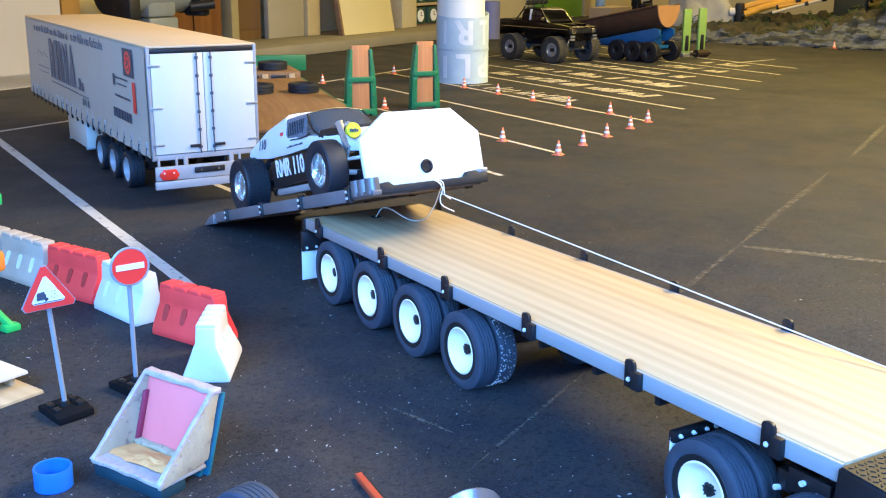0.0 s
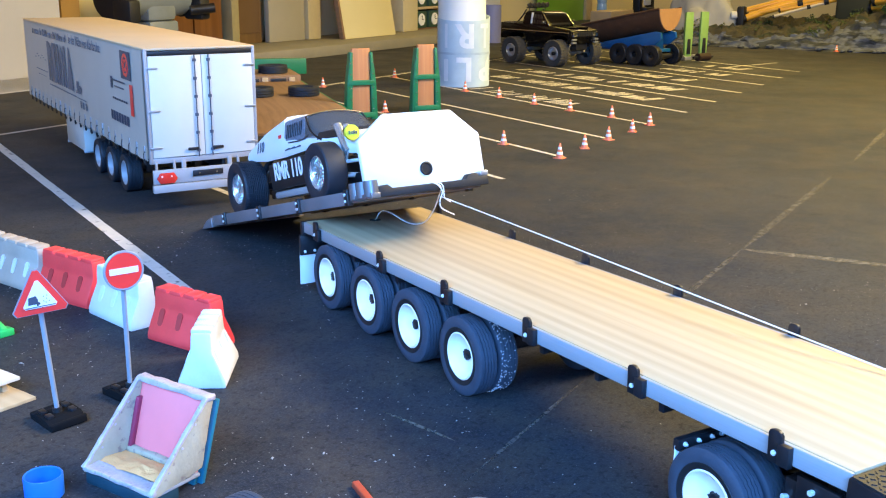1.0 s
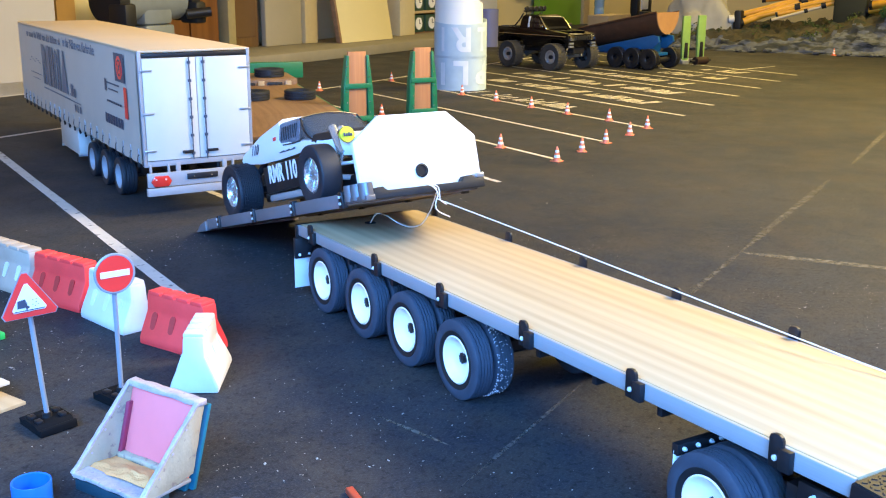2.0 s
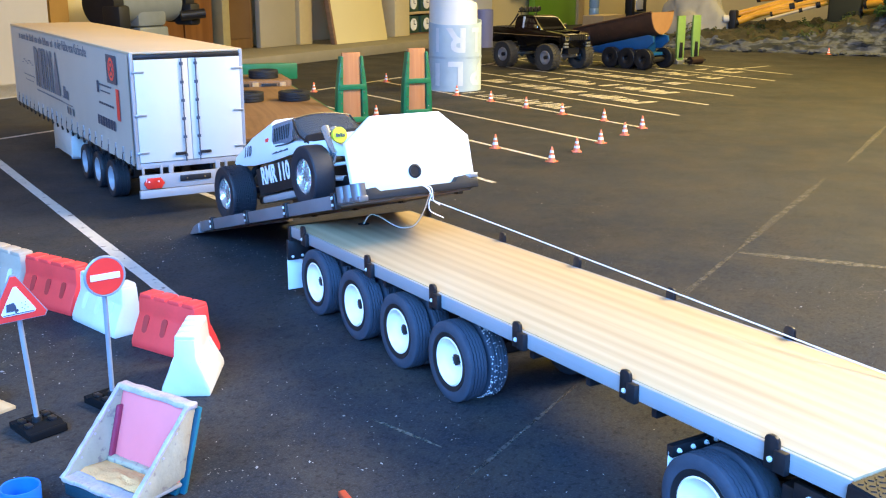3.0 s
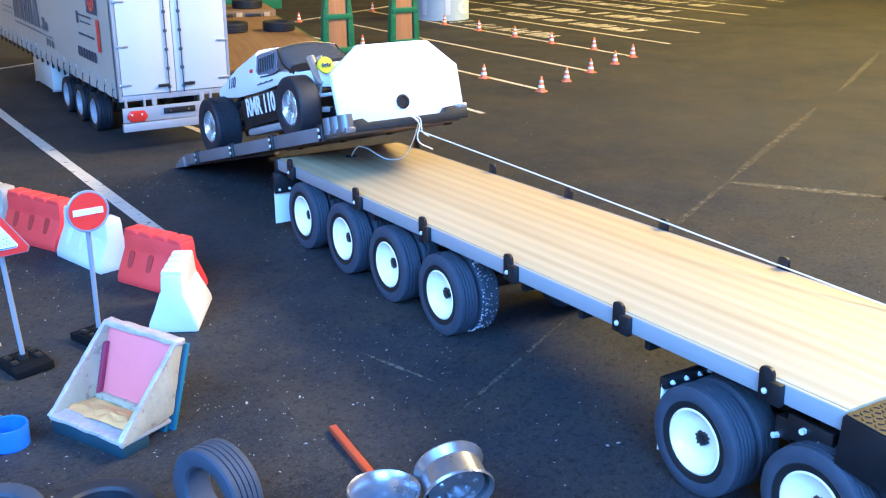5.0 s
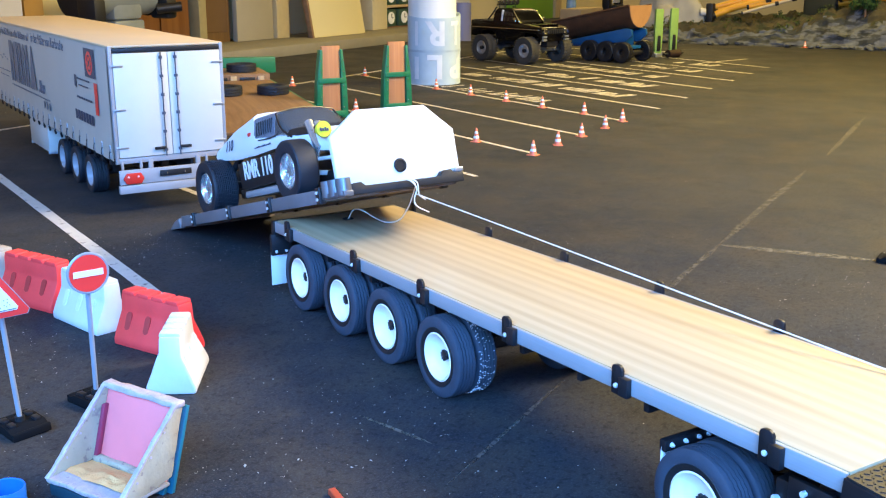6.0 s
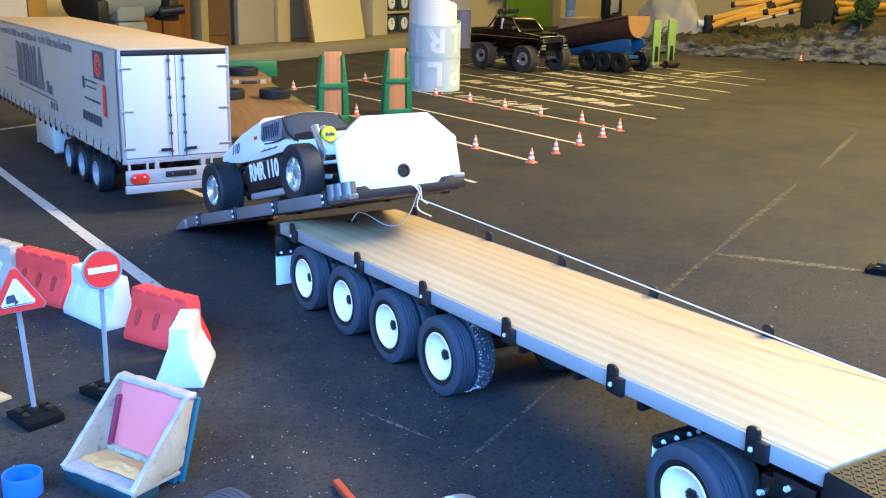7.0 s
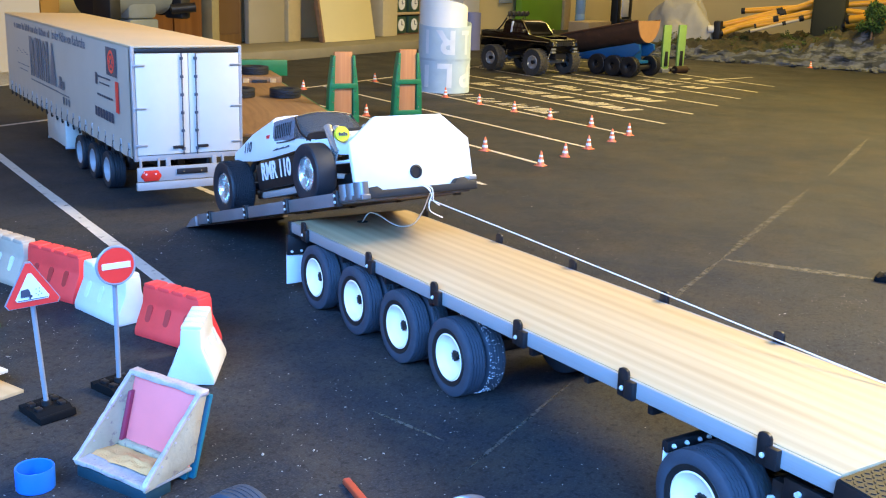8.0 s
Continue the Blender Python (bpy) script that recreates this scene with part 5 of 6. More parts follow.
# green toy crane at the edge of the view
gc = thing("toy_crane", pose(-0.405, 0.86, 0, 0, 0, 20), "green and orange toy crane standing on spread legs", "toy")
M_TOYG = surface("toy_green", (0.02, 0.42, 0.09), 0.35, var=0.08, coat=0.2)
for sx, sy in ((0.034, -0.02), (-0.034, -0.02), (0.034, 0.03), (-0.034, 0.03)):
    bm = BM()
    rod(bm, (sx * 0.2, sy * 0.2, 0.05), (sx, sy, 0.006), 0.0055, seg=10)
    box(bm, sx - 0.01, sx + 0.01, sy - 0.008, sy + 0.008, 0.0, 0.009, 0.002)
    part("leg", bm, M_TOYG, gc, "green leg with flat foot")
bm = BM()
box(bm, -0.014, 0.014, -0.012, 0.014, 0.046, 0.074, 0.004)
part("turntable", bm, M_TOYG, gc)
bm = BM()
box(bm, 0.004, 0.038, -0.022, 0.012, 0.074, 0.1, 0.006)
part("cab", bm, surface("toy_orange", (0.8, 0.22, 0.02), 0.4, var=0.08), gc, "orange cab")
bm = BM()
for k in range(5):
    z = 0.1 + 0.018 * k
    rod(bm, (-0.008, 0, z), (0.008, 0, z + 0.018), 0.002, seg=6)
    rod(bm, (0.008, 0, z), (-0.008, 0, z + 0.018), 0.002, seg=6)
for x in (-0.01, 0.01):
    rod(bm, (x, 0, 0.074), (x, 0, 0.19), 0.0032, seg=8)
part("mast", bm, M_TOYG, gc, "green lattice mast")
bm = BM()
box(bm, -0.012, 0.05, -0.006, 0.006, 0.15, 0.166, 0.003)
part("boom", bm, M_TOYG, gc)

# ---------------------------------------------------------------- things along the bays
# rolled paper column
col = thing("paper_roll", pose(1.594, 2.849, 0), "tall upright roll of printed paper standing on the floor", "paper roll")
bm = BM()
n = 56
a_, b_ = [], []
for k in range(n + 1):
    t = 2 * math.pi * k / n
    top = 0.247 + 0.012 * math.sin(t + 0.6)
    a_.append([bm.verts.new((0.096 * math.cos(t), 0.096 * math.sin(t), z)) for z in (0.0, 0.12, top)])
    b_.append([bm.verts.new((0.0945 * math.cos(t), 0.0945 * math.sin(t), z)) for z in (0.0, 0.12, top)])
for k in range(n):
    for j in range(2):
        bm.faces.new((a_[k][j], a_[k + 1][j], a_[k + 1][j + 1], a_[k][j + 1]))
        bm.faces.new((b_[k][j], b_[k][j + 1], b_[k + 1][j + 1], b_[k + 1][j]))
    bm.faces.new((a_[k][2], a_[k + 1][2], b_[k + 1][2], b_[k][2]))
M_PAPER = surface("pale_blue_print", (0.44, 0.54, 0.58), 0.6, var=0.16, scale=9, bump=0.1, bscale=30)
outer = part("outer_sheet", bm, M_PAPER, col, "pale blue printed sheet")
bm = BM()
a_, b_ = [], []
for k in range(n + 1):
    t = 2 * math.pi * k / n
    top = 0.312 + 0.022 * math.cos(t - radians(214))
    a_.append([bm.verts.new((0.087 * math.cos(t) - 0.006, 0.087 * math.sin(t) + 0.003, z)) for z in (0.0, 0.16, top)])
    b_.append([bm.verts.new((0.0855 * math.cos(t) - 0.006, 0.0855 * math.sin(t) + 0.003, z)) for z in (0.0, 0.16, top)])
for k in range(n):
    for j in range(2):
        bm.faces.new((a_[k][j], a_[k + 1][j], a_[k + 1][j + 1], a_[k][j + 1]))
        bm.faces.new((b_[k][j], b_[k][j + 1], b_[k + 1][j + 1], b_[k + 1][j]))
    bm.faces.new((a_[k][2], a_[k + 1][2], b_[k + 1][2], b_[k][2]))
part("inner_sheet", bm, surface("white_paper", (0.74, 0.74, 0.68), 0.7, var=0.05, scale=8), col, "white inner sheet")


def paper_mark(t0, t1, z0, z1):
    """A printed shape that follows the sheet's curve."""
    bm = BM()
    prev = None
    for k in range(7):
        t = radians(t0 + (t1 - t0) * k / 6)
        row = [bm.verts.new((0.0966 * math.cos(t), 0.0966 * math.sin(t), z)) for z in (z0, z1)]
        if prev:
            bm.faces.new((prev[0], row[0], row[1], prev[1]))
        prev = row
    part("print_mark", bm, surface("white_print", (0.66, 0.69, 0.7), 0.6, var=0.1, scale=20) if "white_print" not in bpy.data.materials else bpy.data.materials["white_print"], outer, "pale printed shape")


def paper_letter(ch, t0, zc, size):
    """A printed letter, upside down as the sheet stands, laid on the sheet's curve."""
    ob = letters("print_letter", ch, size, bpy.data.materials["white_print"], outer, Matrix.Identity(4), label="large pale printed letter", bold=0.004)
    bm = BM()
    bm.from_mesh(ob.data)
    xs, ys = [v.co.x for v in bm.verts], [v.co.y for v in bm.verts]
    cx, cy = (min(xs) + max(xs)) / 2, (min(ys) + max(ys)) / 2
    for k in range(1, 14):
        x = min(xs) + (max(xs) - min(xs)) * k / 14
        bmesh.ops.bisect_plane(bm, geom=bm.verts[:] + bm.edges[:] + bm.faces[:], plane_co=(x, 0, 0), plane_no=(1, 0, 0))
    for v in bm.verts:
        t = radians(t0) - (v.co.x - cx) / 0.097
        r = 0.0969 + v.co.z
        v.co = (r * math.cos(t), r * math.sin(t), zc - (v.co.y - cy))
    bm.to_mesh(ob.data)
    bm.free()


for t0, t1, z0, z1 in ((-168, -160, 0.14, 0.225), (-74, -66, 0.14, 0.225), (-84, -60, 0.21, 0.225), (-170, -158, 0.02, 0.1)):
    paper_mark(t0, t1, z0, z1)
for ch, t0, zc in (("R", -122, 0.182), ("L", -122, 0.064), ("B", -74, 0.064)):
    paper_letter(ch, t0, zc, 0.115)
bm = BM()
lathe(bm, [(0.0975, 0.116), (0.0975, 0.124)], 48)
part("print_line", bm, surface("grey_blue_line", (0.36, 0.45, 0.5), 0.6), outer, "grey-blue seam line")

# green framed ramps
def upright_ramp(x, y, turn, group):
    r = thing("loading_ramp", pose(x, y, 0, 0, 0, turn), "upright loading ramp with green frame and red-brown board", "ramp", group)
    for s in (-1, 1):
        bm = BM()
        prism(bm, [(s * 0.033, 0.19), (s * 0.026, 0.19), (s * 0.03, 0.0), (s * 0.048, 0.0), (s * 0.044, 0.1)], -0.012, 0.012, "y", 0.0012)
        part("rail", bm, M_GREEN, r, "green painted rail")
    for z in (0.098, 0.006):
        bm = BM()
        box(bm, -0.04, 0.04, -0.014, 0.01, z, z + 0.014, 0.001)
        part("cross_bar", bm, M_GREEN, r, "green cross bar")
    bm = BM()
    box(bm, -0.027, 0.027, -0.006, 0.004, 0.0, 0.2, 0.001)
    part("board", bm, M_TERRA, r, "red-brown board")
    for z in (0.03, 0.06, 0.09, 0.13, 0.16):
        for s in (-1, 1):
            bm = BM()
            rod(bm, (s * 0.034, -0.0135, z), (s * 0.034, -0.0115, z), 0.002, seg=6)
            part("rivet", bm, M_CHROME, r)
    return r


ru = upright_ramp(0.845, 2.24, -6, "upright ramps")
copy_thing(ru, pose(1.09, 2.29, 0, 0, 0, -6))

# low loader deck with tyres on it
ld = thing("low_loader", pose(0.745, 2.6, 0, 0, 0, -15), "low loader model with bare brown plywood deck carrying tyres", "trailer")
bm = BM()
box(bm, -0.19, 0.12, -0.44, 0.28, 0.04, 0.05, 0.001)
part("deck", bm, M_PLY, ld, "brown plywood deck")
bm = BM()
prism(bm, [(-0.44, 0.04), (-0.44, 0.05), (-0.56, 0.008), (-0.56, 0.0)], -0.19, 0.12, "x", 0.001)
part("loading_flap", bm, M_PLY, ld, "sloping plywood loading flap")
bm = BM()
box(bm, -0.19, 0.12, 0.28, 0.52, 0.058, 0.07, 0.001)
box(bm, -0.19, 0.12, 0.272, 0.28, 0.04, 0.07, 0.001)
part("neck_deck", bm, M_PLY, ld, "raised plywood neck")
for x0 in (-0.197, 0.1205):
    bm = BM()
    box(bm, x0, x0 + 0.0065, -0.44, 0.52, 0.02, 0.0485, 0.001)
    part("side_beam", bm, M_GREEN, ld, "green side beam")
bm = BM()
box(bm, -0.19, 0.18, 0.5, 0.53, 0.05, 0.105, 0.002)
part("head_board", bm, M_GREEN, ld, "green head board")
for k in range(3):
    bm = BM()
    box(bm, -0.16 + k * 0.09, -0.11 + k * 0.09, 0.268, 0.2725, 0.047, 0.06, 0.0005)
    part("slot_cover", bm, M_BLACK, ld, "dark slot")
    bm = BM()
    box(bm, -0.1 + k * 0.09, -0.08 + k * 0.09, 0.266, 0.272, 0.044, 0.064, 0.001)
    part("cleat", bm, M_DECK, ld, "pale wooden cleat")
for y in (-0.2, -0.09, 0.02, 0.4):
    for x in (-0.17, 0.1):
        truck_wheel(ld, x, y, 0.02, R=0.02, w=0.03, rim_r=0.012, flip=x > 0)


def deck_tyre(x, y, z, R, label):
    m = pose(0.745, 2.6, 0, 0, 0, -15) @ Matrix.Translation((x, y, z + 0.014)) @ Matrix.Rotation(radians(90), 4, "Y")
    t = thing("spare_tyre", m, label, "tyre", "tyres on the loader")
    part("carcass", tyre_mesh(R, R * 0.58, 0.028, 3), M_TYREB, t)


deck_tyre(0.06, -0.13, 0.05, 0.047, "black tyre lying on the brown plywood deck")
deck_tyre(-0.075, -0.12, 0.05, 0.047, "black tyre lying beside another on the deck")
deck_tyre(0.04, 0.36, 0.07, 0.05, "black tyre lying on the raised loader neck")
deck_tyre(-0.085, 0.38, 0.07, 0.05, "black tyre lying near the green head board")

# ---------------------------------------------------------------- pickup
def pickup():
    P = thing("pickup_truck", pose(2.42, 3.39, 0, 0, 0, 8), "black monster pickup model with big tyres and roof lamps", "pickup")
    M_CARB = surface("black_car_paint", (0.002, 0.002, 0.003), 0.12, var=0.1, scale=20, bump=0.0, coat=0.0, spec=0.35)
    glass_m = surface("dark_glass", (0.012, 0.013, 0.014), 0.06, var=0.1, bump=0.0, coat=0.6)
    W_ = 0.085
    bm = BM()
    prism(bm, [(-0.2, 0.1), (-0.208, 0.128), (-0.2, 0.155), (-0.185, 0.16), (-0.062, 0.172), (0.095, 0.176), (0.1, 0.177), (0.238, 0.177), (0.24, 0.108), (0.2, 0.106), (0.185, 0.122), (0.165, 0.134), (0.1, 0.134), (0.08, 0.122), (0.07, 0.098), (-0.07, 0.098), (-0.08, 0.118), (-0.1, 0.132), (-0.16, 0.132), (-0.18, 0.12), (-0.19, 0.1)], -W_, W_, "x", 0.004)
    body = part("body", bm, M_CARB, P, "glossy black body")
    # cab with sloping sides
    bm = BM()
    rings = []
    for z, y0, y1, hw in ((0.17, -0.066, 0.1, 0.08), (0.2, -0.044, 0.098, 0.077), (0.222, -0.022, 0.094, 0.07), (0.232, 0.0, 0.085, 0.06)):
        rings.append([bm.verts.new(c) for c in ((-hw, y0 + 0.004, z), (-hw * 0.8, y0, z), (hw * 0.8, y0, z), (hw, y0 + 0.004, z), (hw, y1, z), (-hw, y1, z))])
    for p, q in zip(rings[:-1], rings[1:]):
        for k in range(6):
            bm.faces.new((p[k], p[(k + 1) % 6], q[(k + 1) % 6], q[k]))
    bm.faces.new(rings[0][::-1])
    bm.faces.new(rings[-1])
    cab = part("cab", bm, M_CARB, P, "glossy black cab")
    for s in (-1, 1):
        bm = BM()
        prism(bm, [(-0.04, 0.178), (-0.02, 0.21), (-0.008, 0.219), (0.034, 0.22), (0.034, 0.178)], -0.0015, 0.0015, "x", 0.0006, m=Matrix.Translation((s * 0.0795, 0, 0.17)) @ Matrix.Rotation(-s * radians(8), 4, "Y") @ Matrix.Translation((0, 0, -0.17)))
        part("side_window", bm, glass_m, cab, "dark side window")
        bm = BM()
        box(bm, -0.002, 0.002, 0.04, 0.052, 0.178, 0.226, 0.001, m=Matrix.Translation((s * 0.0797, 0, 0.17)) @ Matrix.Rotation(-s * radians(9), 4, "Y") @ Matrix.Translation((0, 0, -0.17)))
        part("pillar_trim", bm, M_WHITE, cab, "white pillar sticker")
        # Chrome rod put along the pillar for its glint
        bm = BM()
        rod(bm, (s * 0.0775, -0.063, 0.174), (s * 0.071, -0.0205, 0.222), 0.0022, seg=8)
        part("windscreen_trim", bm, M_CHROME, cab, "chrome rod as the windscreen edge highlight")
        bm = BM()
        box(bm, s * 0.093 - 0.007, s * 0.093 + 0.007, -0.052, -0.044, 0.18, 0.194, 0.002)
        part("mirror", bm, M_CHROME, cab, "bright door mirror")
        bm = BM()
        box(bm, s * (W_ + 0.0004) - 0.001, s * (W_ + 0.0004) + 0.001, -0.19, 0.23, 0.146, 0.1485)
        part("side_trim", bm, M_CHROME, body, "thin bright trim")
        bm = BM()
        box(bm, s * 0.063 - 0.014, s * 0.063 + 0.014, -0.213, -0.204, 0.13, 0.15, 0.002)
        part("headlight", bm, M_CHROME, body, "rectangular headlight")
        bm = BM()
        tube(bm, curve_pts([(s * 0.055, 0.16, 0.178), (s * 0.055, 0.125, 0.21), (s * 0.055, 0.104, 0.236)], 5), 0.0035)
        part("roll_bar", bm, M_BLACK, P, "black roll bar behind the cab")
        for z in (0.105, 0.118):
            bm = BM()
            box(bm, s * 0.07 - 0.012, s * 0.07 + 0.012, -0.212, -0.2, z - 0.004, z + 0.004, 0.001)
            part("bumper_fitting", bm, M_STEEL, body, "bright bumper fitting")
    bm = BM()
    prism(bm, [(-0.0635, 0.175), (-0.0235, 0.221), (-0.0215, 0.221), (-0.0615, 0.175)], -0.062, 0.062, "x")
    part("windscreen", bm, glass_m, cab, "dark windscreen")
    bm = BM()
    for x in np.linspace(-0.042, 0.042, 8):
        box(bm, x - 0.004, x + 0.004, -0.211, -0.204, 0.131, 0.15, 0.0006)
    part("grille", bm, M_BLACKP, body, "black ribbed grille")
    bm = BM()
    for x in (-0.03, 0.03):
        box(bm, x - 0.018, x + 0.018, -0.18, -0.075, 0.161, 0.1705, 0.003, m=Matrix.Translation((0, 0, -0.0005)))
    part("hood_ridge", bm, M_CARB, body, "raised hood ridge")
    bm = BM()
    box(bm, -0.072, 0.072, 0.106, 0.232, 0.174, 0.1785)
    part("load_bed", bm, M_BLACKP, body, "black load bed")
    bm = BM()
    rod(bm, (-0.066, 0.09, 0.246), (0.066, 0.09, 0.246), 0.003)
    bar = part("lamp_bar", bm, M_BLACK, P, "black roof lamp bar")
    for s in (-1, 1):
        bm = BM()
        rod(bm, (s * 0.05, 0.09, 0.225), (s * 0.05, 0.09, 0.246), 0.002)
        part("bar_stay", bm, M_BLACK, bar)
    for k in range(5):
        bm = BM()
        lathe(bm, [(0, -0.008), (0.008, -0.006), (0.0115, 0.004), (0.0095, 0.0055), (0, 0.006)], 18, Matrix.Translation((-0.056 + 0.028 * k, 0.084, 0.257)) @ Matrix.Rotation(radians(90), 4, "X"))
        part("roof_lamp", bm, M_BLACK, bar, "round black roof lamp")
    bm = BM()
    box(bm, -0.035, 0.035, -0.19, 0.21, 0.072, 0.104, 0.003)
    part("chassis", bm, M_BLACK, P)
    for y in (-0.135, 0.13):
        bm = BM()
        rod(bm, (-0.1, y, 0.0588), (0.1, y, 0.0588), 0.008)
        lathe(bm, [(0, -0.02), (0.02, 0), (0, 0.02)], 14, Matrix.Translation((0, y, 0.0588)))
        part("axle", bm, M_STEEL, P, "bright axle")
        for s in (-1, 1):
            bm = BM()
            rod(bm, (s * 0.055, y - 0.02, 0.06), (s * 0.045, y - 0.035, 0.12), 0.007)
            part("damper", bm, M_CHROME, P, "bright damper")
    made = None
    for y in (-0.135, 0.13):
        for s in (-1, 1):
            m = Matrix.Translation((s * 0.104, y, 0.0588)) @ (Matrix.Identity(4) if s < 0 else Matrix.Rotation(math.pi, 4, "Z"))
            if made:
                again(made, P, m)
                continue
            bm = tyre_mesh(0.058, 0.028, 0.05, 5)
            for k in range(26):
                for u in (-0.4, 0.4):
                    box(bm, u * 0.05 - 0.009, u * 0.05 + 0.009, -0.003, 0.003, 0.0555, 0.0588, m=Matrix.Rotation(2 * math.pi * (k + (0.5 if u > 0 else 0)) / 26, 4, "X"))
            made = part("tyre", bm, surface("dusty_rubber", (0.04, 0.036, 0.03), 0.8, var=0.2, scale=40), P, "big dusty knobbly tyre", m)
            bm = BM()
            lathe(bm, [(0.028, 0.012), (0.03, 0.02), (0.026, 0.022), (0.022, 0.012), (0.01, 0.01), (0.0, 0.011)], 28, AXLE)
            part("rim", bm, M_STEEL, made, "pale metal rim")
            bm = BM()
            rod(bm, (-0.01, 0, 0), (-0.021, 0, 0), 0.0085, seg=14)
            part("hub", bm, M_BLACK, made, "black hub")


pickup()

# ---------------------------------------------------------------- tipping trailer with brown trough
def tipper():
    a, b = Vector((2.735, 3.45, 0)), Vector((2.815, 3.05, 0))
    ang = math.degrees(math.atan2((b - a).y, (b - a).x))
    T = thing("tipping_trailer", pose(a.x, a.y, 0, 0, 0, ang), "blue tipping trailer model with rusty brown half-round trough", "trailer")
    L_ = (b - a).length
    M_RUST = surface("rusty_brown_steel", (0.07, 0.028, 0.012), 0.6, var=0.3, scale=25, bump=0.2, spot=(0.09, 0.04, 0.02), spot_amt=0.06, spot_scale=30)
    bm = BM()
    R = 0.085
    prev = None
    for k in range(25):
        t = math.pi + math.pi * k / 24
        c, s = math.cos(t), math.sin(t)
        row = [bm.verts.new((x, r * c, 0.249 - 0.2 * (L_ - x) + r * s * 1.15)) for x, r in ((-0.02, R), (L_, R), (L_, R - 0.004), (-0.02, R - 0.004))]
        if prev:
            for j in range(4):
                bm.faces.new((prev[j], row[j], row[(j + 1) % 4], prev[(j + 1) % 4]))
        prev = row
    tr = part("trough", bm, M_RUST, T, "rusty half-round trough")
    for x in (-0.02, L_ - 0.004):
        bm = BM()
        prism(bm, [((R - 0.002) * math.cos(t), 0.249 - 0.2 * (L_ - x) + (R - 0.002) * 1.15 * math.sin(t)) for t in np.linspace(math.pi, 2 * math.pi, 20)], x + (0.003 if x > 0 else -0.003), x + (0.008 if x > 0 else 0.002), "x")
        part("end_plate", bm, surface("brown_wood_plate", (0.33, 0.17, 0.07), 0.6, var=0.15, scale=20), tr, "brown end plate")
    for s in (-1, 1):
        bm = BM()
        tube(bm, [(-0.02, s * R, 0.249 - 0.2 * (L_ + 0.02)), (L_, s * R, 0.249)], 0.005)
        part("rim_bead", bm, M_RUST, tr)
        bm = BM()
        prism(bm, [(0.03, 0.055), (0.0, 0.06), (0.02, 0.075), (L_ - 0.03, 0.15), (L_, 0.145), (L_ + 0.005, 0.12), (L_ - 0.03, 0.09)], s * 0.055 - 0.006, s * 0.055 + 0.006, "y", 0.002)
        part("frame_side", bm, surface("blue_paint", (0.006, 0.075, 0.21), 0.4, var=0.12, scale=20), T, "blue frame side")
    bm = BM()
    box(bm, 0.02, L_ - 0.02, -0.05, 0.05, 0.058, 0.072, 0.003)
    part("frame_floor", bm, bpy.data.materials["blue_paint"], T, "blue frame floor")
    for x in (0.2, 0.34):
        bm = BM()
        box(bm, x - 0.008, x + 0.008, -0.05, 0.05, 0.07, 0.249 - 0.2 * (L_ - x) - 0.094, 0.002)
        part("saddle", bm, bpy.data.materials["blue_paint"], T, "blue saddle")
    for x in (0.2, 0.29, 0.38):
        for s in (-1, 1):
            part("wheel", tyre_mesh(0.046, 0.012, 0.034, 3), M_BLACK, T, "black trailer wheel", Matrix.Translation((x, s * 0.078, 0.046)) @ Matrix.Rotation(radians(90), 4, "Z"))
        bm = BM()
        rod(bm, (x, -0.085, 0.04), (x, 0.085, 0.04), 0.012)
        part("axle", bm, M_BLACK, T)


tipper()

# light green upright ramps beyond
for gx, gy in ((3.085, 3.2), (3.2, 3.215)):
    g = thing("loading_ramp", pose(gx, gy, 0, 0, 0, -4), "light green upright loading ramp with dark hinge", "ramp", "light green ramps")
    bm = BM()
    prism(bm, [(-0.02, 0.018), (0.02, 0.018), (0.024, 0.12), (0.022, 0.222), (-0.022, 0.222), (-0.024, 0.12)], -0.006, 0.006, "y", 0.0015)
    part("plate", bm, M_LGREEN, g, "light green plate")
    bm = BM()
    prism(bm, [(-0.01, 0.03), (0.01, 0.03), (0.007, 0.1), (-0.007, 0.1)], -0.011, -0.006, "y", 0.001)
    part("spring", bm, M_BLACK, g, "dark spring strut")
    bm = BM()
    rod(bm, (-0.024, 0, 0.02), (0.024, 0, 0.02), 0.006)
    box(bm, -0.02, 0.02, -0.012, 0.06, 0.0, 0.018, 0.002)
    part("hinge", bm, M_STEEL, g, "steel hinge foot")

# low roller between the light green ramps
ra = thing("roller_axle", pose(3.14, 3.15, 0.018, 0, 0, 5), "dark red-brown roller on the floor between the green ramps", "roller")
bm = BM()
rod(bm, (-0.04, 0, 0), (0.04, 0, 0), 0.018, seg=16)
part("drum", bm, surface("dark_red_brown", (0.02, 0.008, 0.006), 0.6), ra)
bm = BM()
rod(bm, (-0.07, 0, 0), (0.07, 0, 0), 0.005, seg=10)
part("spindle", bm, M_BLACK, ra)

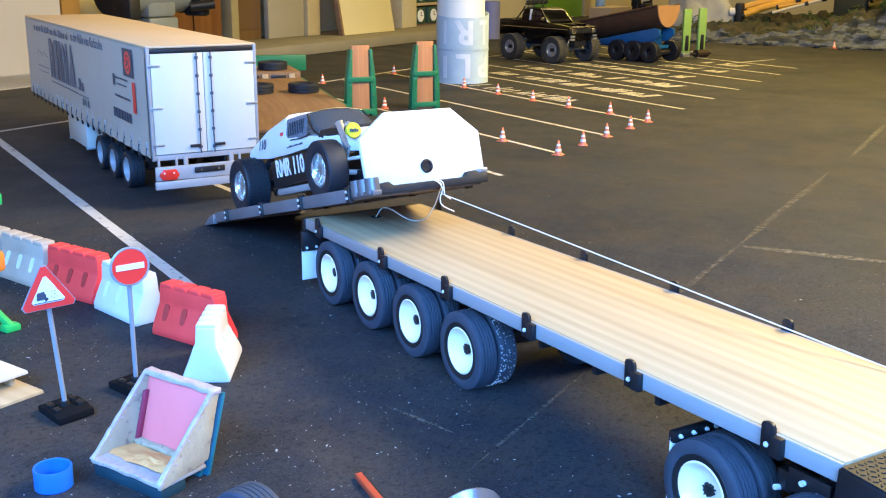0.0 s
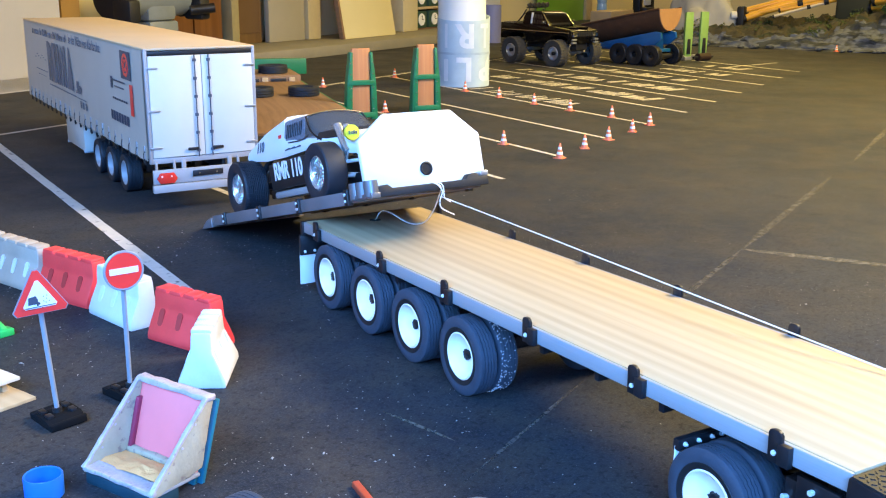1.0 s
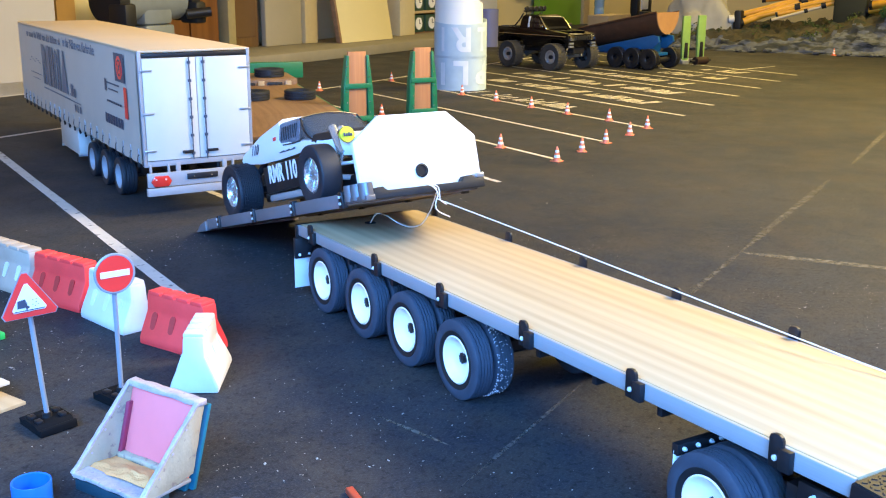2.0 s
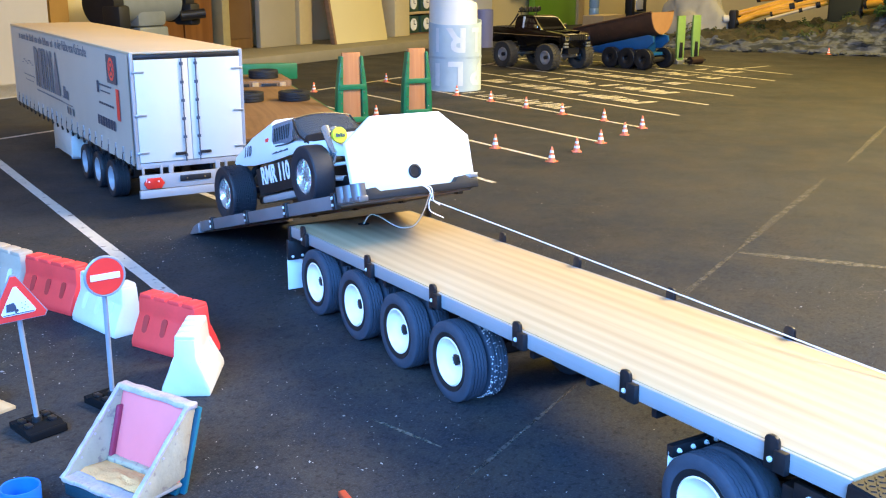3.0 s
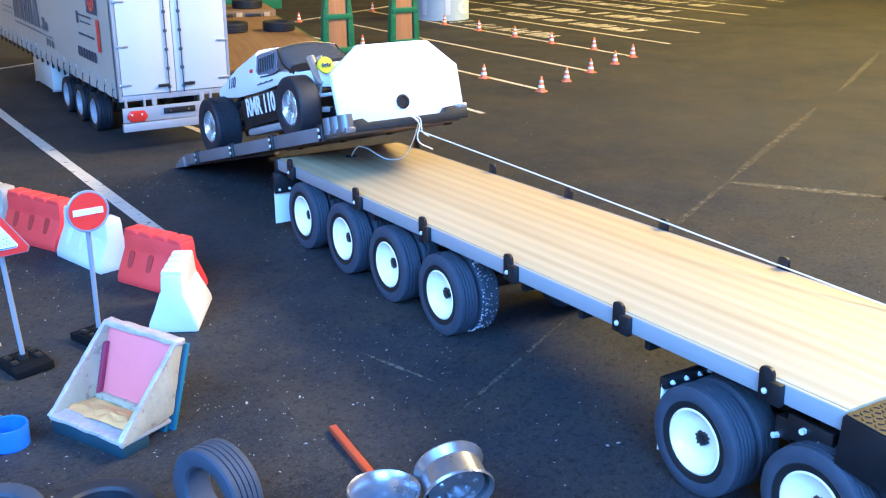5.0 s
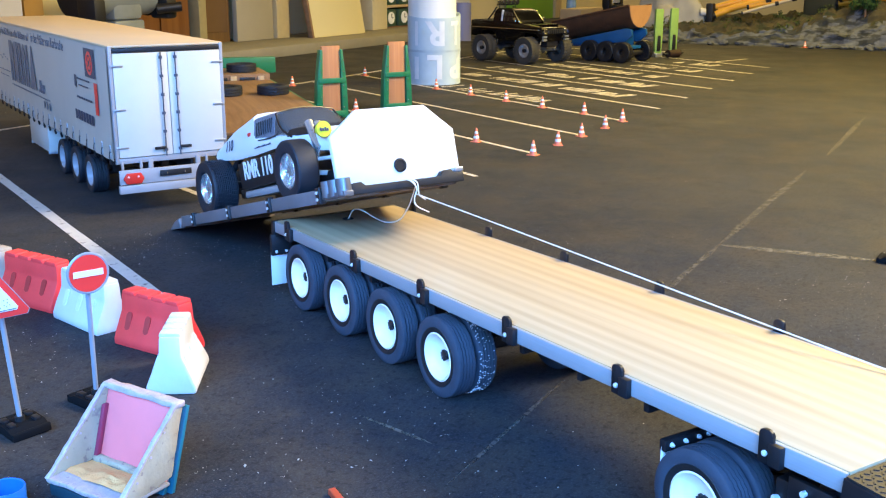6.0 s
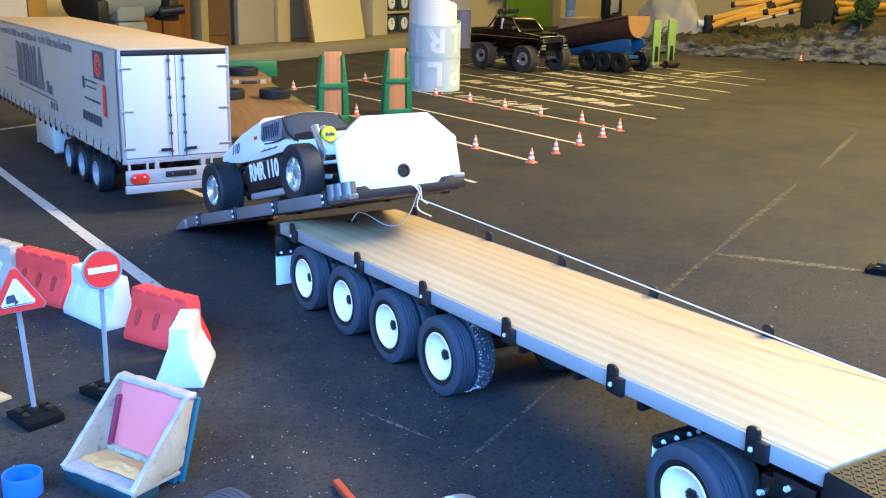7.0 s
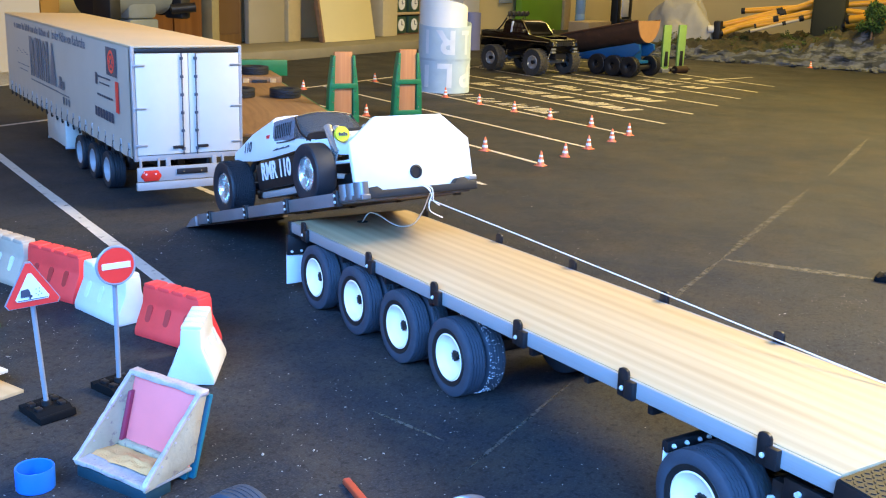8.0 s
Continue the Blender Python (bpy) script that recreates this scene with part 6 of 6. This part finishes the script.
# painted words on the bays, too worn to read
def bay_word(x, y0, y1, h, seed):
    rnd = random.Random(seed)
    bm = BM()
    y = y1
    while y > y0:
        w = rnd.uniform(0.028, 0.042)
        hh = h * rnd.choice((1.0, 0.75, 0.75))
        k = rnd.random()
        x0 = x - h / 2
        def bar(ya, yb, xa, xb):
            vs = [bm.verts.new((u, v, 0.0007)) for u, v in ((xa, ya), (xb, ya), (xb, yb), (xa, yb))]
            bm.faces.new(vs)
        bar(y - w * 0.42, y, x0, x0 + hh)
        if k < 0.7:
            bar(y - w, y - w * 0.64, x0, x0 + hh * rnd.choice((1.0, 0.6)))
        if k > 0.25:
            bar(y - w * 0.7, y - w * 0.3, x0 + hh * rnd.choice((0.0, 0.4, 0.72)), x0 + hh * 0.28 + hh * rnd.choice((0.0, 0.4, 0.72)) * 0.9)
        y -= w + 0.009
        if rnd.random() < 0.12:
            y -= 0.05
    solo("bay_lettering", bm, M_LINE, "worn cream words painted on the bay floor", "floor lettering", "bay lettering", "structure", smooth=False)


for bx_, y0, y1, sd in ((1.595, 2.12, 2.46, 3), (1.585, 2.5, 2.72, 4), (1.9, 2.17, 2.6, 5), (1.9, 2.68, 3.05, 6), (2.17, 2.33, 2.66, 7), (2.15, 2.72, 3.22, 8), (2.44, 2.55, 2.95, 9), (2.44, 3.0, 3.2, 10), (2.72, 2.62, 2.95, 11), (2.98, 2.72, 2.95, 12)):
    bay_word(bx_, y0, y1, 0.1, sd)

# faint scratches and seams in the floor
M_SEAM = surface("worn_seam", (0.13, 0.115, 0.09), 0.7, var=0.3, scale=40, spot=(0.05, 0.045, 0.04), spot_amt=0.08, spot_scale=40)
M_SCUFF = surface("floor_scuff", (0.085, 0.074, 0.062), 0.7, var=0.4, scale=40, spot=(0.024, 0.024, 0.025), spot_amt=0.15, spot_scale=130)


def patchy(m, lo, hi, most, scale):
    """Wears a floor mark away in speckles."""
    N, L = m.node_tree.nodes, m.node_tree.links
    tc, n, r = N.new("ShaderNodeTexCoord"), N.new("ShaderNodeTexNoise"), N.new("ShaderNodeMapRange")
    n.inputs["Scale"].default_value, n.inputs["Detail"].default_value, n.inputs["Roughness"].default_value = scale, 5.0, 0.65
    for key, val in (("From Min", lo), ("From Max", hi), ("To Min", 0.0), ("To Max", most)):
        r.inputs[key].default_value = val
    L.new(tc.outputs["Object"], n.inputs["Vector"])
    L.new(n.outputs["Fac"], r.inputs["Value"])
    L.new(r.outputs["Result"], N["Principled BSDF"].inputs["Alpha"])


patchy(M_SEAM, 0.3, 0.6, 0.85, 110)
patchy(M_SCUFF, 0.22, 0.6, 0.9, 60)
for p, q, w in (((-0.103, 0.261), (0.145, 0.392), 0.005), ((0.42, 0.535), (0.689, 0.674), 0.009), ((0.689, 0.674), (1.3, 0.985), 0.014), ((1.5, 1.08), (2.106, 1.407), 0.014), ((0.689, 0.674), (0.819, 0.473), 0.021), ((-0.0895, 0.4265), (-0.0645, 0.333), 0.0045)):
    strip("floor_scuff", p, q, w, "pale scuffed seam in the dark floor", 0.0004, M_SEAM if w < 0.0047 or p[0] == 0.689 and q[1] < 0.55 else M_SCUFF, 0.4, 1.1)

# ---------------------------------------------------------------- back of the hall
def upright(name, a0, a1, b0, b1, z0, z1, mat, label, category, r=0.003):
    bm = BM()
    box(bm, a0, a1, b0, b1, z0, z1, r)
    return solo(name, bm, mat, label, category, m=HALL)


hall_box("partition", -2.6, -0.99, 0.0, 0.03, 0, 1.6, surface("white_partition", (0.42, 0.38, 0.31), 0.7, var=0.05, scale=4), "white partition panel beside the step")
S_ = 0.05
upright("door_post", -0.75, -0.66, 0.28, 0.36, S_, 1.9, surface("ochre_post", (0.36, 0.2, 0.05), 0.5, var=0.12, scale=8), "ochre wooden post by the wall", "post")
# grey workshop machine
mc = thing("workshop_machine", HALL @ pose(-0.36, 0.2, S_), "grey workshop machine with black knobs on a pedestal", "machine")
M_MACH = surface("grey_green_cast_iron", (0.2, 0.22, 0.21), 0.45, var=0.15, scale=12, bump=0.1)
bm = BM()
box(bm, -0.08, 0.08, -0.07, 0.07, 0.0, 0.15, 0.01)
part("pedestal", bm, M_MACH, mc, "grey pedestal")
bm = BM()
rod(bm, (-0.17, 0, 0.25), (0.15, 0, 0.25), 0.085, seg=28)
box(bm, -0.09, 0.07, -0.075, 0.075, 0.15, 0.26, 0.02)
part("housing", bm, M_MACH, mc, "rounded grey housing")
for x in (-0.2, 0.19):
    bm = BM()
    rod(bm, (x - 0.025, 0, 0.25), (x + 0.025, 0, 0.25), 0.09, seg=24)
    box(bm, x - 0.03, x + 0.03, -0.12, -0.02, 0.15, 0.24, 0.012)
    part("guard", bm, M_BLACKP, mc, "black wheel guard")
bm = BM()
rod(bm, (0.12, -0.1, 0.19), (0.2, -0.16, 0.2), 0.02, seg=14)
part("knob", bm, M_BLACK, mc, "black knob")
cb = thing("cupboard", HALL @ pose(0.03, 0.4, S_), "tall orange-brown wooden cupboard against the wall", "cupboard")
M_OBR = wood("orange_brown_veneer", (0.2, 0.085, 0.025), (0.13, 0.05, 0.014), 2, 25, 0.4)
bm = BM()
box(bm, -0.19, 0.19, -0.04, 0.1, 0.0, 1.7, 0.004)
part("carcass", bm, M_OBR, cb, "orange-brown body")
for s in (-1, 1):
    bm = BM()
    box(bm, min(s * 0.005, s * 0.185), max(s * 0.005, s * 0.185), -0.055, -0.041, 0.02, 1.68, 0.002)
    part("door", bm, M_OBR, cb, "orange-brown door")
upright("door_post", 0.235, 0.285, 0.3, 0.4, S_, 1.9, surface("olive_post", (0.3, 0.25, 0.12), 0.6, var=0.1), "olive painted wooden post", "post")
dr = thing("glazed_door", HALL @ pose(0.43, 0.42, S_), "brown door leaf with dull panel", "door")
bm = BM()
box(bm, -0.14, 0.13, -0.02, 0.02, 0, 1.9, 0.003)
part("leaf", bm, wood("brown_door_veneer", (0.17, 0.095, 0.035), (0.12, 0.065, 0.025), 2, 20, 0.4), dr, "brown door leaf")
bm = BM()
box(bm, -0.12, 0.11, -0.026, -0.02, 0.05, 1.8, 0.002)
part("panel", bm, surface("dull_brown_panel", (0.14, 0.08, 0.036), 0.25, var=0.2, scale=3), dr, "dull brown panel")
upright("grey_panel", 0.57, 0.855, 0.36, 0.39, S_, 1.5, surface("grey_beige_board", (0.34, 0.3, 0.21), 0.6, var=0.06, scale=6), "grey-beige board standing on the step", "board")
upright("door_post", 0.86, 0.965, 0.34, 0.42, S_, 1.9, surface("cream_post", (0.46, 0.37, 0.2), 0.6, var=0.06), "cream painted wooden door post", "post")
bm = BM()
prism(bm, [(0.2, S_), (0.225, S_), (0.44, 1.25), (0.415, 1.25)], 0.99, 1.47, "x", 0.003)
solo("leaning_board", bm, surface("cream_board", (0.66, 0.57, 0.3), 0.55, var=0.04, scale=4), "large cream board leaning against the wall", "board", m=HALL)
bm = BM()
prism(bm, [(0.198, S_), (0.227, S_), (0.442, 1.252), (0.413, 1.252)], 0.972, 0.989, "x", 0.002)
solo("edge_strip", bm, M_PLY, "dark brown wooden strip beside the cream board", "wooden strip", m=HALL)
upright("white_post", 1.7, 1.86, 0.3, 0.42, S_, 1.9, surface("off_white_post", (0.6, 0.51, 0.3), 0.6, var=0.05), "off-white square wooden post", "post")
sh = thing("shelf_rack", HALL @ pose(2.02, 0.36, S_), "open shelf rack holding round dials in dark boxes", "shelf")
bm = BM()
box(bm, -0.15, 0.17, -0.02, 0.12, -0.05, 0.01, 0.002)
part("bottom_board", bm, M_PLY, sh)
for z in (0.12, 0.27, 0.42):
    bm = BM()
    box(bm, -0.15, 0.17, -0.04, 0.12, z, z + 0.015, 0.002)
    part("shelf_board", bm, M_DECK, sh, "pale shelf board")
for x in (-0.155, 0.165):
    bm = BM()
    box(bm, x, x + 0.012, -0.04, 0.12, -0.05, 0.6, 0.002)
    part("upright", bm, M_DECK, sh)
for z in (0.01, 0.135, 0.285):
    for x in (-0.07, 0.08):
        d = thing("dial_box", HALL @ pose(2.02 + x, 0.35, S_ + z), "dark green box with a round white dial", "box", "dial boxes")
        bm = BM()
        box(bm, -0.06, 0.06, -0.02, 0.08, 0.0, 0.1, 0.004)
        part("case", bm, surface("dark_green_case", (0.03, 0.07, 0.045), 0.5, var=0.15), d)
        bm = BM()
        lathe(bm, [(0.036, 0), (0.036, 0.004), (0, 0.004)], 26, Matrix.Translation((0, -0.02, 0.05)) @ Matrix.Rotation(radians(90), 4, "X"))
        f_ = part("dial", bm, M_SIGNW, d, "round white dial")
        bm = BM()
        box(bm, -0.002, 0.002, -0.0262, -0.0242, 0.05, 0.075)
        box(bm, 0.0, 0.018, -0.0262, -0.0242, 0.048, 0.052)
        part("pointer", bm, M_INK, f_)
bm = BM()
lathe(bm, [(0.054, 0.0), (0.054, 0.21), (0.051, 0.21), (0.051, 0.004), (0, 0.004)], 36)
solo("waste_bin", bm, surface("lilac_plastic", (0.16, 0.17, 0.32), 0.5, var=0.08, scale=10), "lilac grey waste bin standing on the floor", "bin", m=HALL @ pose(1.86, -0.2, 0))
# Plain white box for the bright upright strip here
upright("white_post", 2.86, 3.1, 0.4, 0.49, 0, 2.2, M_WHITE, "tall bright white box by the wall", "post")
upright("notice_sheet", 3.59, 3.8, 0.485, 0.495, 0.22, 0.6, surface("pale_blue_sheet", (0.36, 0.42, 0.46), 0.6, var=0.05), "pale blue-grey sheet fixed on the wall", "sheet", 0.001)
gp = thing("green_door", HALL @ pose(4.165, 0.44, 0), "lime green door in a beige frame", "door")
bm = BM()
box(bm, -0.36, 0.42, -0.03, 0.02, 0, 1.9, 0.003)
part("leaf", bm, surface("lime_green_paint", (0.2, 0.4, 0.03), 0.45, var=0.06, scale=4), gp, "lime green leaf")
bm = BM()
box(bm, 0.42, 0.55, -0.05, 0.05, 0, 1.95, 0.003)
part("frame_post", bm, surface("beige_frame", (0.5, 0.38, 0.2), 0.6), gp, "beige frame post")
bm = BM()
lathe(bm, [(0, 0), (0.034, 0.0), (0.037, 0.006), (0.037, 0.07), (0.033, 0.08), (0.037, 0.09), (0.037, 0.15), (0.033, 0.16), (0.037, 0.17), (0.037, 0.25), (0.03, 0.29), (0.014, 0.33), (0.014, 0.35), (0.016, 0.352), (0.016, 0.372), (0, 0.374)], 28)
solo("water_bottle", bm, surface("blue_clear_plastic", (0.26, 0.42, 0.6), 0.15, var=0.1, scale=14, bump=0.1, bscale=40), "ribbed blue plastic water bottle", "bottle", m=HALL @ pose(3.95, -0.01, 0))
upright("carton", 3.62, 4.06, -0.22, -0.06, 0, 0.115, surface("cardboard", (0.4, 0.3, 0.17), 0.8, var=0.1, scale=12), "low beige cardboard box on the floor", "box", 0.002)
# Black frame standing in for two dark posts with white between them
ch = thing("folding_chair", HALL @ pose(4.6, -0.1, 0), "black upright frame standing in for dark posts", "chair")
for x in (-0.14, 0.12):
    bm = BM()
    box(bm, x - 0.035, x + 0.035, -0.03, 0.03, 0.0, 0.8, 0.008)
    part("frame_side", bm, M_BLACK, ch, "black frame side")
bm = BM()
box(bm, -0.14, 0.12, -0.02, 0.02, 0.3, 0.8, 0.006)
part("backrest", bm, M_BLACK, ch, "black upper cross panel")
bm = BM()
box(bm, -0.1, 0.085, -0.06, 0.04, 0.08, 0.115, 0.006)
part("seat", bm, M_BLACK, ch, "black lower cross ledge")
bm = BM()
box(bm, -0.07, 0.08, -0.028, -0.02, 0.13, 0.28, 0.001)
part("sheet", bm, M_SIGNW, ch, "white panel between the uprights")

# ---------------------------------------------------------------- rock landscape
def rock_height(a, b):
    """Top of the model rock ledge over the hall's axes."""
    t = -b
    base = 0.05 + 0.045 * min(1.0, max(0.0, (t - 1.1) / 0.4)) + 0.13 * min(1.0, max(0.0, (t - 1.9) / 0.6))
    step = min(1.0, max(0.0, (a - 2.33) / 0.16))
    rough = 0.045 * noise.fractal(Vector((a * 7, b * 7, 0)), 0.9, 2.1, 5) + 0.03 * abs(noise.noise(Vector((a * 22, b * 26, 3)))) + 0.014 * noise.noise(Vector((a * 50, b * 44, 8)))
    ledge = 0.03 * math.floor((step * 3.0) + 0.8 * noise.noise(Vector((a * 5, b * 9, 5)))) / 3
    base *= 0.62 if t < 1.6 else min(1.0, 0.62 + 0.38 * (t - 1.6) / 0.4)
    rough *= 0.75
    return max(0.0, (base * (0.35 + 0.65 * step) + ledge + rough * (0.4 + step)) * min(1.0, step * 6 + 0.15) * min(1.0, max(0.0, (t - 0.85) / 0.2)))


bm = BM()
na, nb = 90, 190
rows_ = []
for i in range(na + 1):
    a = 2.3 + 1.5 * (i / na) ** 1.5
    rows_.append([bm.verts.new((a + 0.03 * noise.noise(Vector((i * 0.3, j * 0.25, 9))), -0.8 - 3.6 * j / nb, (rock_height(a, -0.8 - 3.6 * j / nb) if i else -0.002))) for j in range(nb + 1)])
for i in range(na):
    for j in range(nb):
        bm.faces.new((rows_[i][j], rows_[i + 1][j], rows_[i + 1][j + 1], rows_[i][j + 1]))
M_ROCK = surface("grey_model_rock", (0.1, 0.11, 0.135), 0.7, var=0.6, scale=18, bump=0.7, bscale=60, spot=(0.025, 0.03, 0.035), spot_amt=0.17, spot_scale=10, stretch=(1, 1, 3.5))
for f in bm.faces:
    c = f.calc_center_median()
    if c.x > 2.43 + 0.07 * noise.noise(Vector((c.x * 6, c.y * 6, 2))):
        f.material_index = 1
M_SOIL = surface("brown_soil", (0.06, 0.05, 0.024), 0.9, var=0.4, scale=16, bump=0.5, bscale=90, spot=(0.035, 0.04, 0.018), spot_amt=0.12, spot_scale=14)
solo("rock_landscape", bm, [M_ROCK, M_SOIL], "rugged grey model rock ledge with brown soil on top", kind="structure", m=HALL, smooth=False)
# loose stones along its foot
rnd = random.Random(11)
for k in range(46):
    bb, aa, s = rnd.uniform(-3.4, -1.05), 2.28 + rnd.uniform(-0.05, 0.05), rnd.uniform(0.01, 0.026)
    bm = BM()
    bmesh.ops.create_icosphere(bm, subdivisions=2, radius=s)
    sd = rnd.random() * 50
    for v in bm.verts:
        v.co *= 1 + 0.45 * noise.noise(v.co * 70 + Vector((sd, 0, 0)))
        v.co.z *= 0.7
    solo("stone", bm, M_ROCK, "small grey stone at the foot of the ledge", "stone", "stones", m=HALL @ pose(aa, bb, s * 0.45), smooth=False)
# moss and model tree
M_MOSS = surface("dark_moss", (0.05, 0.075, 0.018), 0.95, var=0.4, scale=40, bump=0.5, bscale=200)
M_LEAF = surface("model_foliage", (0.045, 0.1, 0.022), 0.9, var=0.4, scale=60, bump=0.3)


def clump(bm, c, r, n, rnd, size):
    for _ in range(n):
        d = Vector((rnd.gauss(0, 1), rnd.gauss(0, 1), rnd.gauss(0, 1))).normalized() * r * rnd.random() ** 0.4
        p = Vector(c) + d
        u = Vector((rnd.gauss(0, 1), rnd.gauss(0, 1), rnd.gauss(0, 1))).normalized()
        w = u.orthogonal().normalized() * size * rnd.uniform(0.6, 1.3)
        u = u * size * rnd.uniform(0.6, 1.3)
        bm.faces.new([bm.verts.new(q) for q in (p - u, p + w, p + u, p - w)])


rnd = random.Random(21)
bm = BM()
for k in range(60):
    bb, aa = rnd.uniform(-3.3, -1.1), rnd.uniform(2.42, 2.75)
    clump(bm, (aa, bb, rock_height(aa, bb) + 0.004), rnd.uniform(0.015, 0.04), 40, rnd, 0.006)
solo("moss", bm, M_MOSS, "dark green moss tufts on the rock ledge", kind="stuff", m=HALL, smooth=False)
for aa, bb, hh, rr in ((2.44, -2.28, 0.19, 0.078), (2.5, -2.62, 0.2, 0.09)):
    t = thing("model_tree", HALL @ pose(aa, bb, rock_height(aa, bb) - 0.03), "small round green model tree on the rock ledge", "tree", "model trees")
    bm = BM()
    rod(bm, (0, 0, 0), (0.004, 0.002, hh * 0.6), 0.008, 0.004, seg=8)
    for k in range(6):
        an = k * 1.05
        rod(bm, (0, 0, hh * (0.3 + 0.05 * k)), (0.05 * math.cos(an), 0.05 * math.sin(an), hh * (0.5 + 0.07 * k)), 0.0035, 0.0015, seg=6)
    part("trunk", bm, M_PLY, t, "thin brown trunk")
    bm = BM()
    for k in range(16):
        an, rad = rnd.uniform(0, 6.28), rr * rnd.uniform(0.2, 0.75)
        clump(bm, (rad * math.cos(an), rad * math.sin(an), hh * 0.75 + rr * rnd.uniform(-0.7, 0.9)), rr * 0.42, 130, rnd, 0.0065)
    part("crown", bm, M_LEAF, t, "dense green crown", smooth=False)

# ---------------------------------------------------------------- folded tripods, bag and case on the ledge
M_YEL = surface("yellow_painted_tube", (0.72, 0.36, 0.03), 0.4, var=0.12, scale=20)
M_WHT = surface("dirty_white_tube", (0.62, 0.52, 0.36), 0.5, var=0.1, scale=20)
tp = thing("surveying_tripod", HALL, "folded yellow surveying tripods lying on the rock ledge", "tripod")
LEGS = [((2.62, -1.436, 0.142), (2.89, -2.04, 0.386), 0.02, M_YEL), ((2.66, -1.422, 0.182), (2.84, -2.03, 0.36), 0.018, M_YEL), ((2.64, -1.45, 0.16), (2.72, -2.0, 0.3), 0.016, M_YEL), ((2.75, -1.52, 0.268), (2.87, -2.4, 0.36), 0.016, M_YEL), ((2.62, -1.598, 0.158), (2.72, -1.95, 0.265), 0.0085, M_WHT), ((2.66, -1.62, 0.19), (2.74, -2.1, 0.3), 0.015, M_YEL), ((2.7, -2.05, 0.3), (2.62, -2.7, 0.26), 0.014, M_YEL), ((2.66, -2.12, 0.25), (2.56, -2.8, 0.35), 0.022, M_YEL), ((2.68, -2.1, 0.22), (2.6, -2.7, 0.3), 0.018, M_YEL)]
for p, q, r, mt in LEGS:
    bm = BM()
    rod(bm, p, q, r, seg=14)
    lg = part("leg", bm, mt, tp, "yellow tripod leg" if mt is M_YEL else "pale inner leg")
    p, q = Vector(p), Vector(q)
    bm = BM()
    rod(bm, p.lerp(q, -0.012), p.lerp(q, 0.012), r * 1.12, seg=14)
    part("end_cap", bm, M_BLACKP, lg, "black end cap")
    bm = BM()
    rod(bm, p.lerp(q, 0.48), p.lerp(q, 0.53), r * 1.35, seg=14)
    part("clamp", bm, M_BLACKP, lg, "black clamp")
bm = BM()
box(bm, 2.59, 2.65, -1.44, -1.395, 0.095, 0.21, 0.012)
part("head", bm, M_BLACKP, tp, "black tripod head")
bm = BM()
rod(bm, (2.61, -1.395, 0.16), (2.6, -1.365, 0.158), 0.022, seg=18)
part("head_disc", bm, M_BARW, tp, "pale plastic disc")
bm = BM()
box(bm, 2.66, 2.76, -2.1, -1.92, 0.14, 0.42, 0.025)
solo("dark_case", bm, surface("dark_green_canvas", (0.028, 0.03, 0.015), 0.8, var=0.2, scale=14), "dark green canvas case behind the tripods", "case", m=HALL)
bm = BM()
bmesh.ops.create_icosphere(bm, subdivisions=5, radius=1.0)
for v in bm.verts:
    d = v.co.copy()
    k = 1 + 0.32 * noise.noise(d * 1.3 + Vector((4, 1, 0))) + 0.07 * abs(noise.noise(d * 3.4))
    v.co = Vector((d.x * 0.11 * k, d.y * 0.19 * k * (1 - 0.1 * d.z), max(-0.06, d.z * 0.19 * k)))
    v.co.z += 0.11 * max(0.0, -d.y - 0.25) * max(0.0, d.z + 0.2) + 0.03 * max(0.0, d.z) * noise.noise(d * 4.0)
    v.co.z += 0.012 * abs(noise.noise(Vector((d.y * 9, d.x * 9, d.z * 2))))
solo("plastic_bag", bm, surface("creased_clear_bag", (0.42, 0.39, 0.31), 0.6, var=0.08, scale=20, bump=0.3, bscale=30), "crumpled pale plastic bag on the ledge", "bag", m=HALL @ pose(2.66, -1.17, 0.12))

# ---------------------------------------------------------------- grit on the floor
rnd = random.Random(77)
bm = BM()
for k in range(6500):
    x, y = rnd.uniform(-0.55, 0.75), rnd.uniform(-0.15, 1.25)
    if noise.noise(Vector((x * 4, y * 4, 8))) + rnd.uniform(-0.3, 0.3) < 0.08:
        continue
    s = rnd.uniform(0.0003, 0.0008) * (2.0 if rnd.random() < 0.09 else 1.0) * (0.6 if x > 0.2 else 1.0)
    m = Matrix.Translation((x, y, s * 0.5)) @ Euler((rnd.uniform(-0.5, 0.5), rnd.uniform(-0.5, 0.5), rnd.uniform(0, 6.28))).to_matrix().to_4x4() @ Matrix.Diagonal((s * rnd.uniform(1, 2.4), s, s * 0.6, 1))
    vs = [bm.verts.new(m @ Vector(c)) for c in ((1, 0, 0), (0, 1, 0), (-1, 0, 0), (0, -1, 0), (0, 0, 1), (0, 0, -1))]
    for a, b, c in ((0, 1, 4), (1, 2, 4), (2, 3, 4), (3, 0, 4), (1, 0, 5), (2, 1, 5), (3, 2, 5), (0, 3, 5)):
        bm.faces.new((vs[a], vs[b], vs[c]))
solo("grit", bm, surface("pale_grit", (0.3, 0.28, 0.25), 0.8, var=0.6, scale=60), "scattered pale grit and crumbs on the dark floor", kind="stuff", smooth=False)
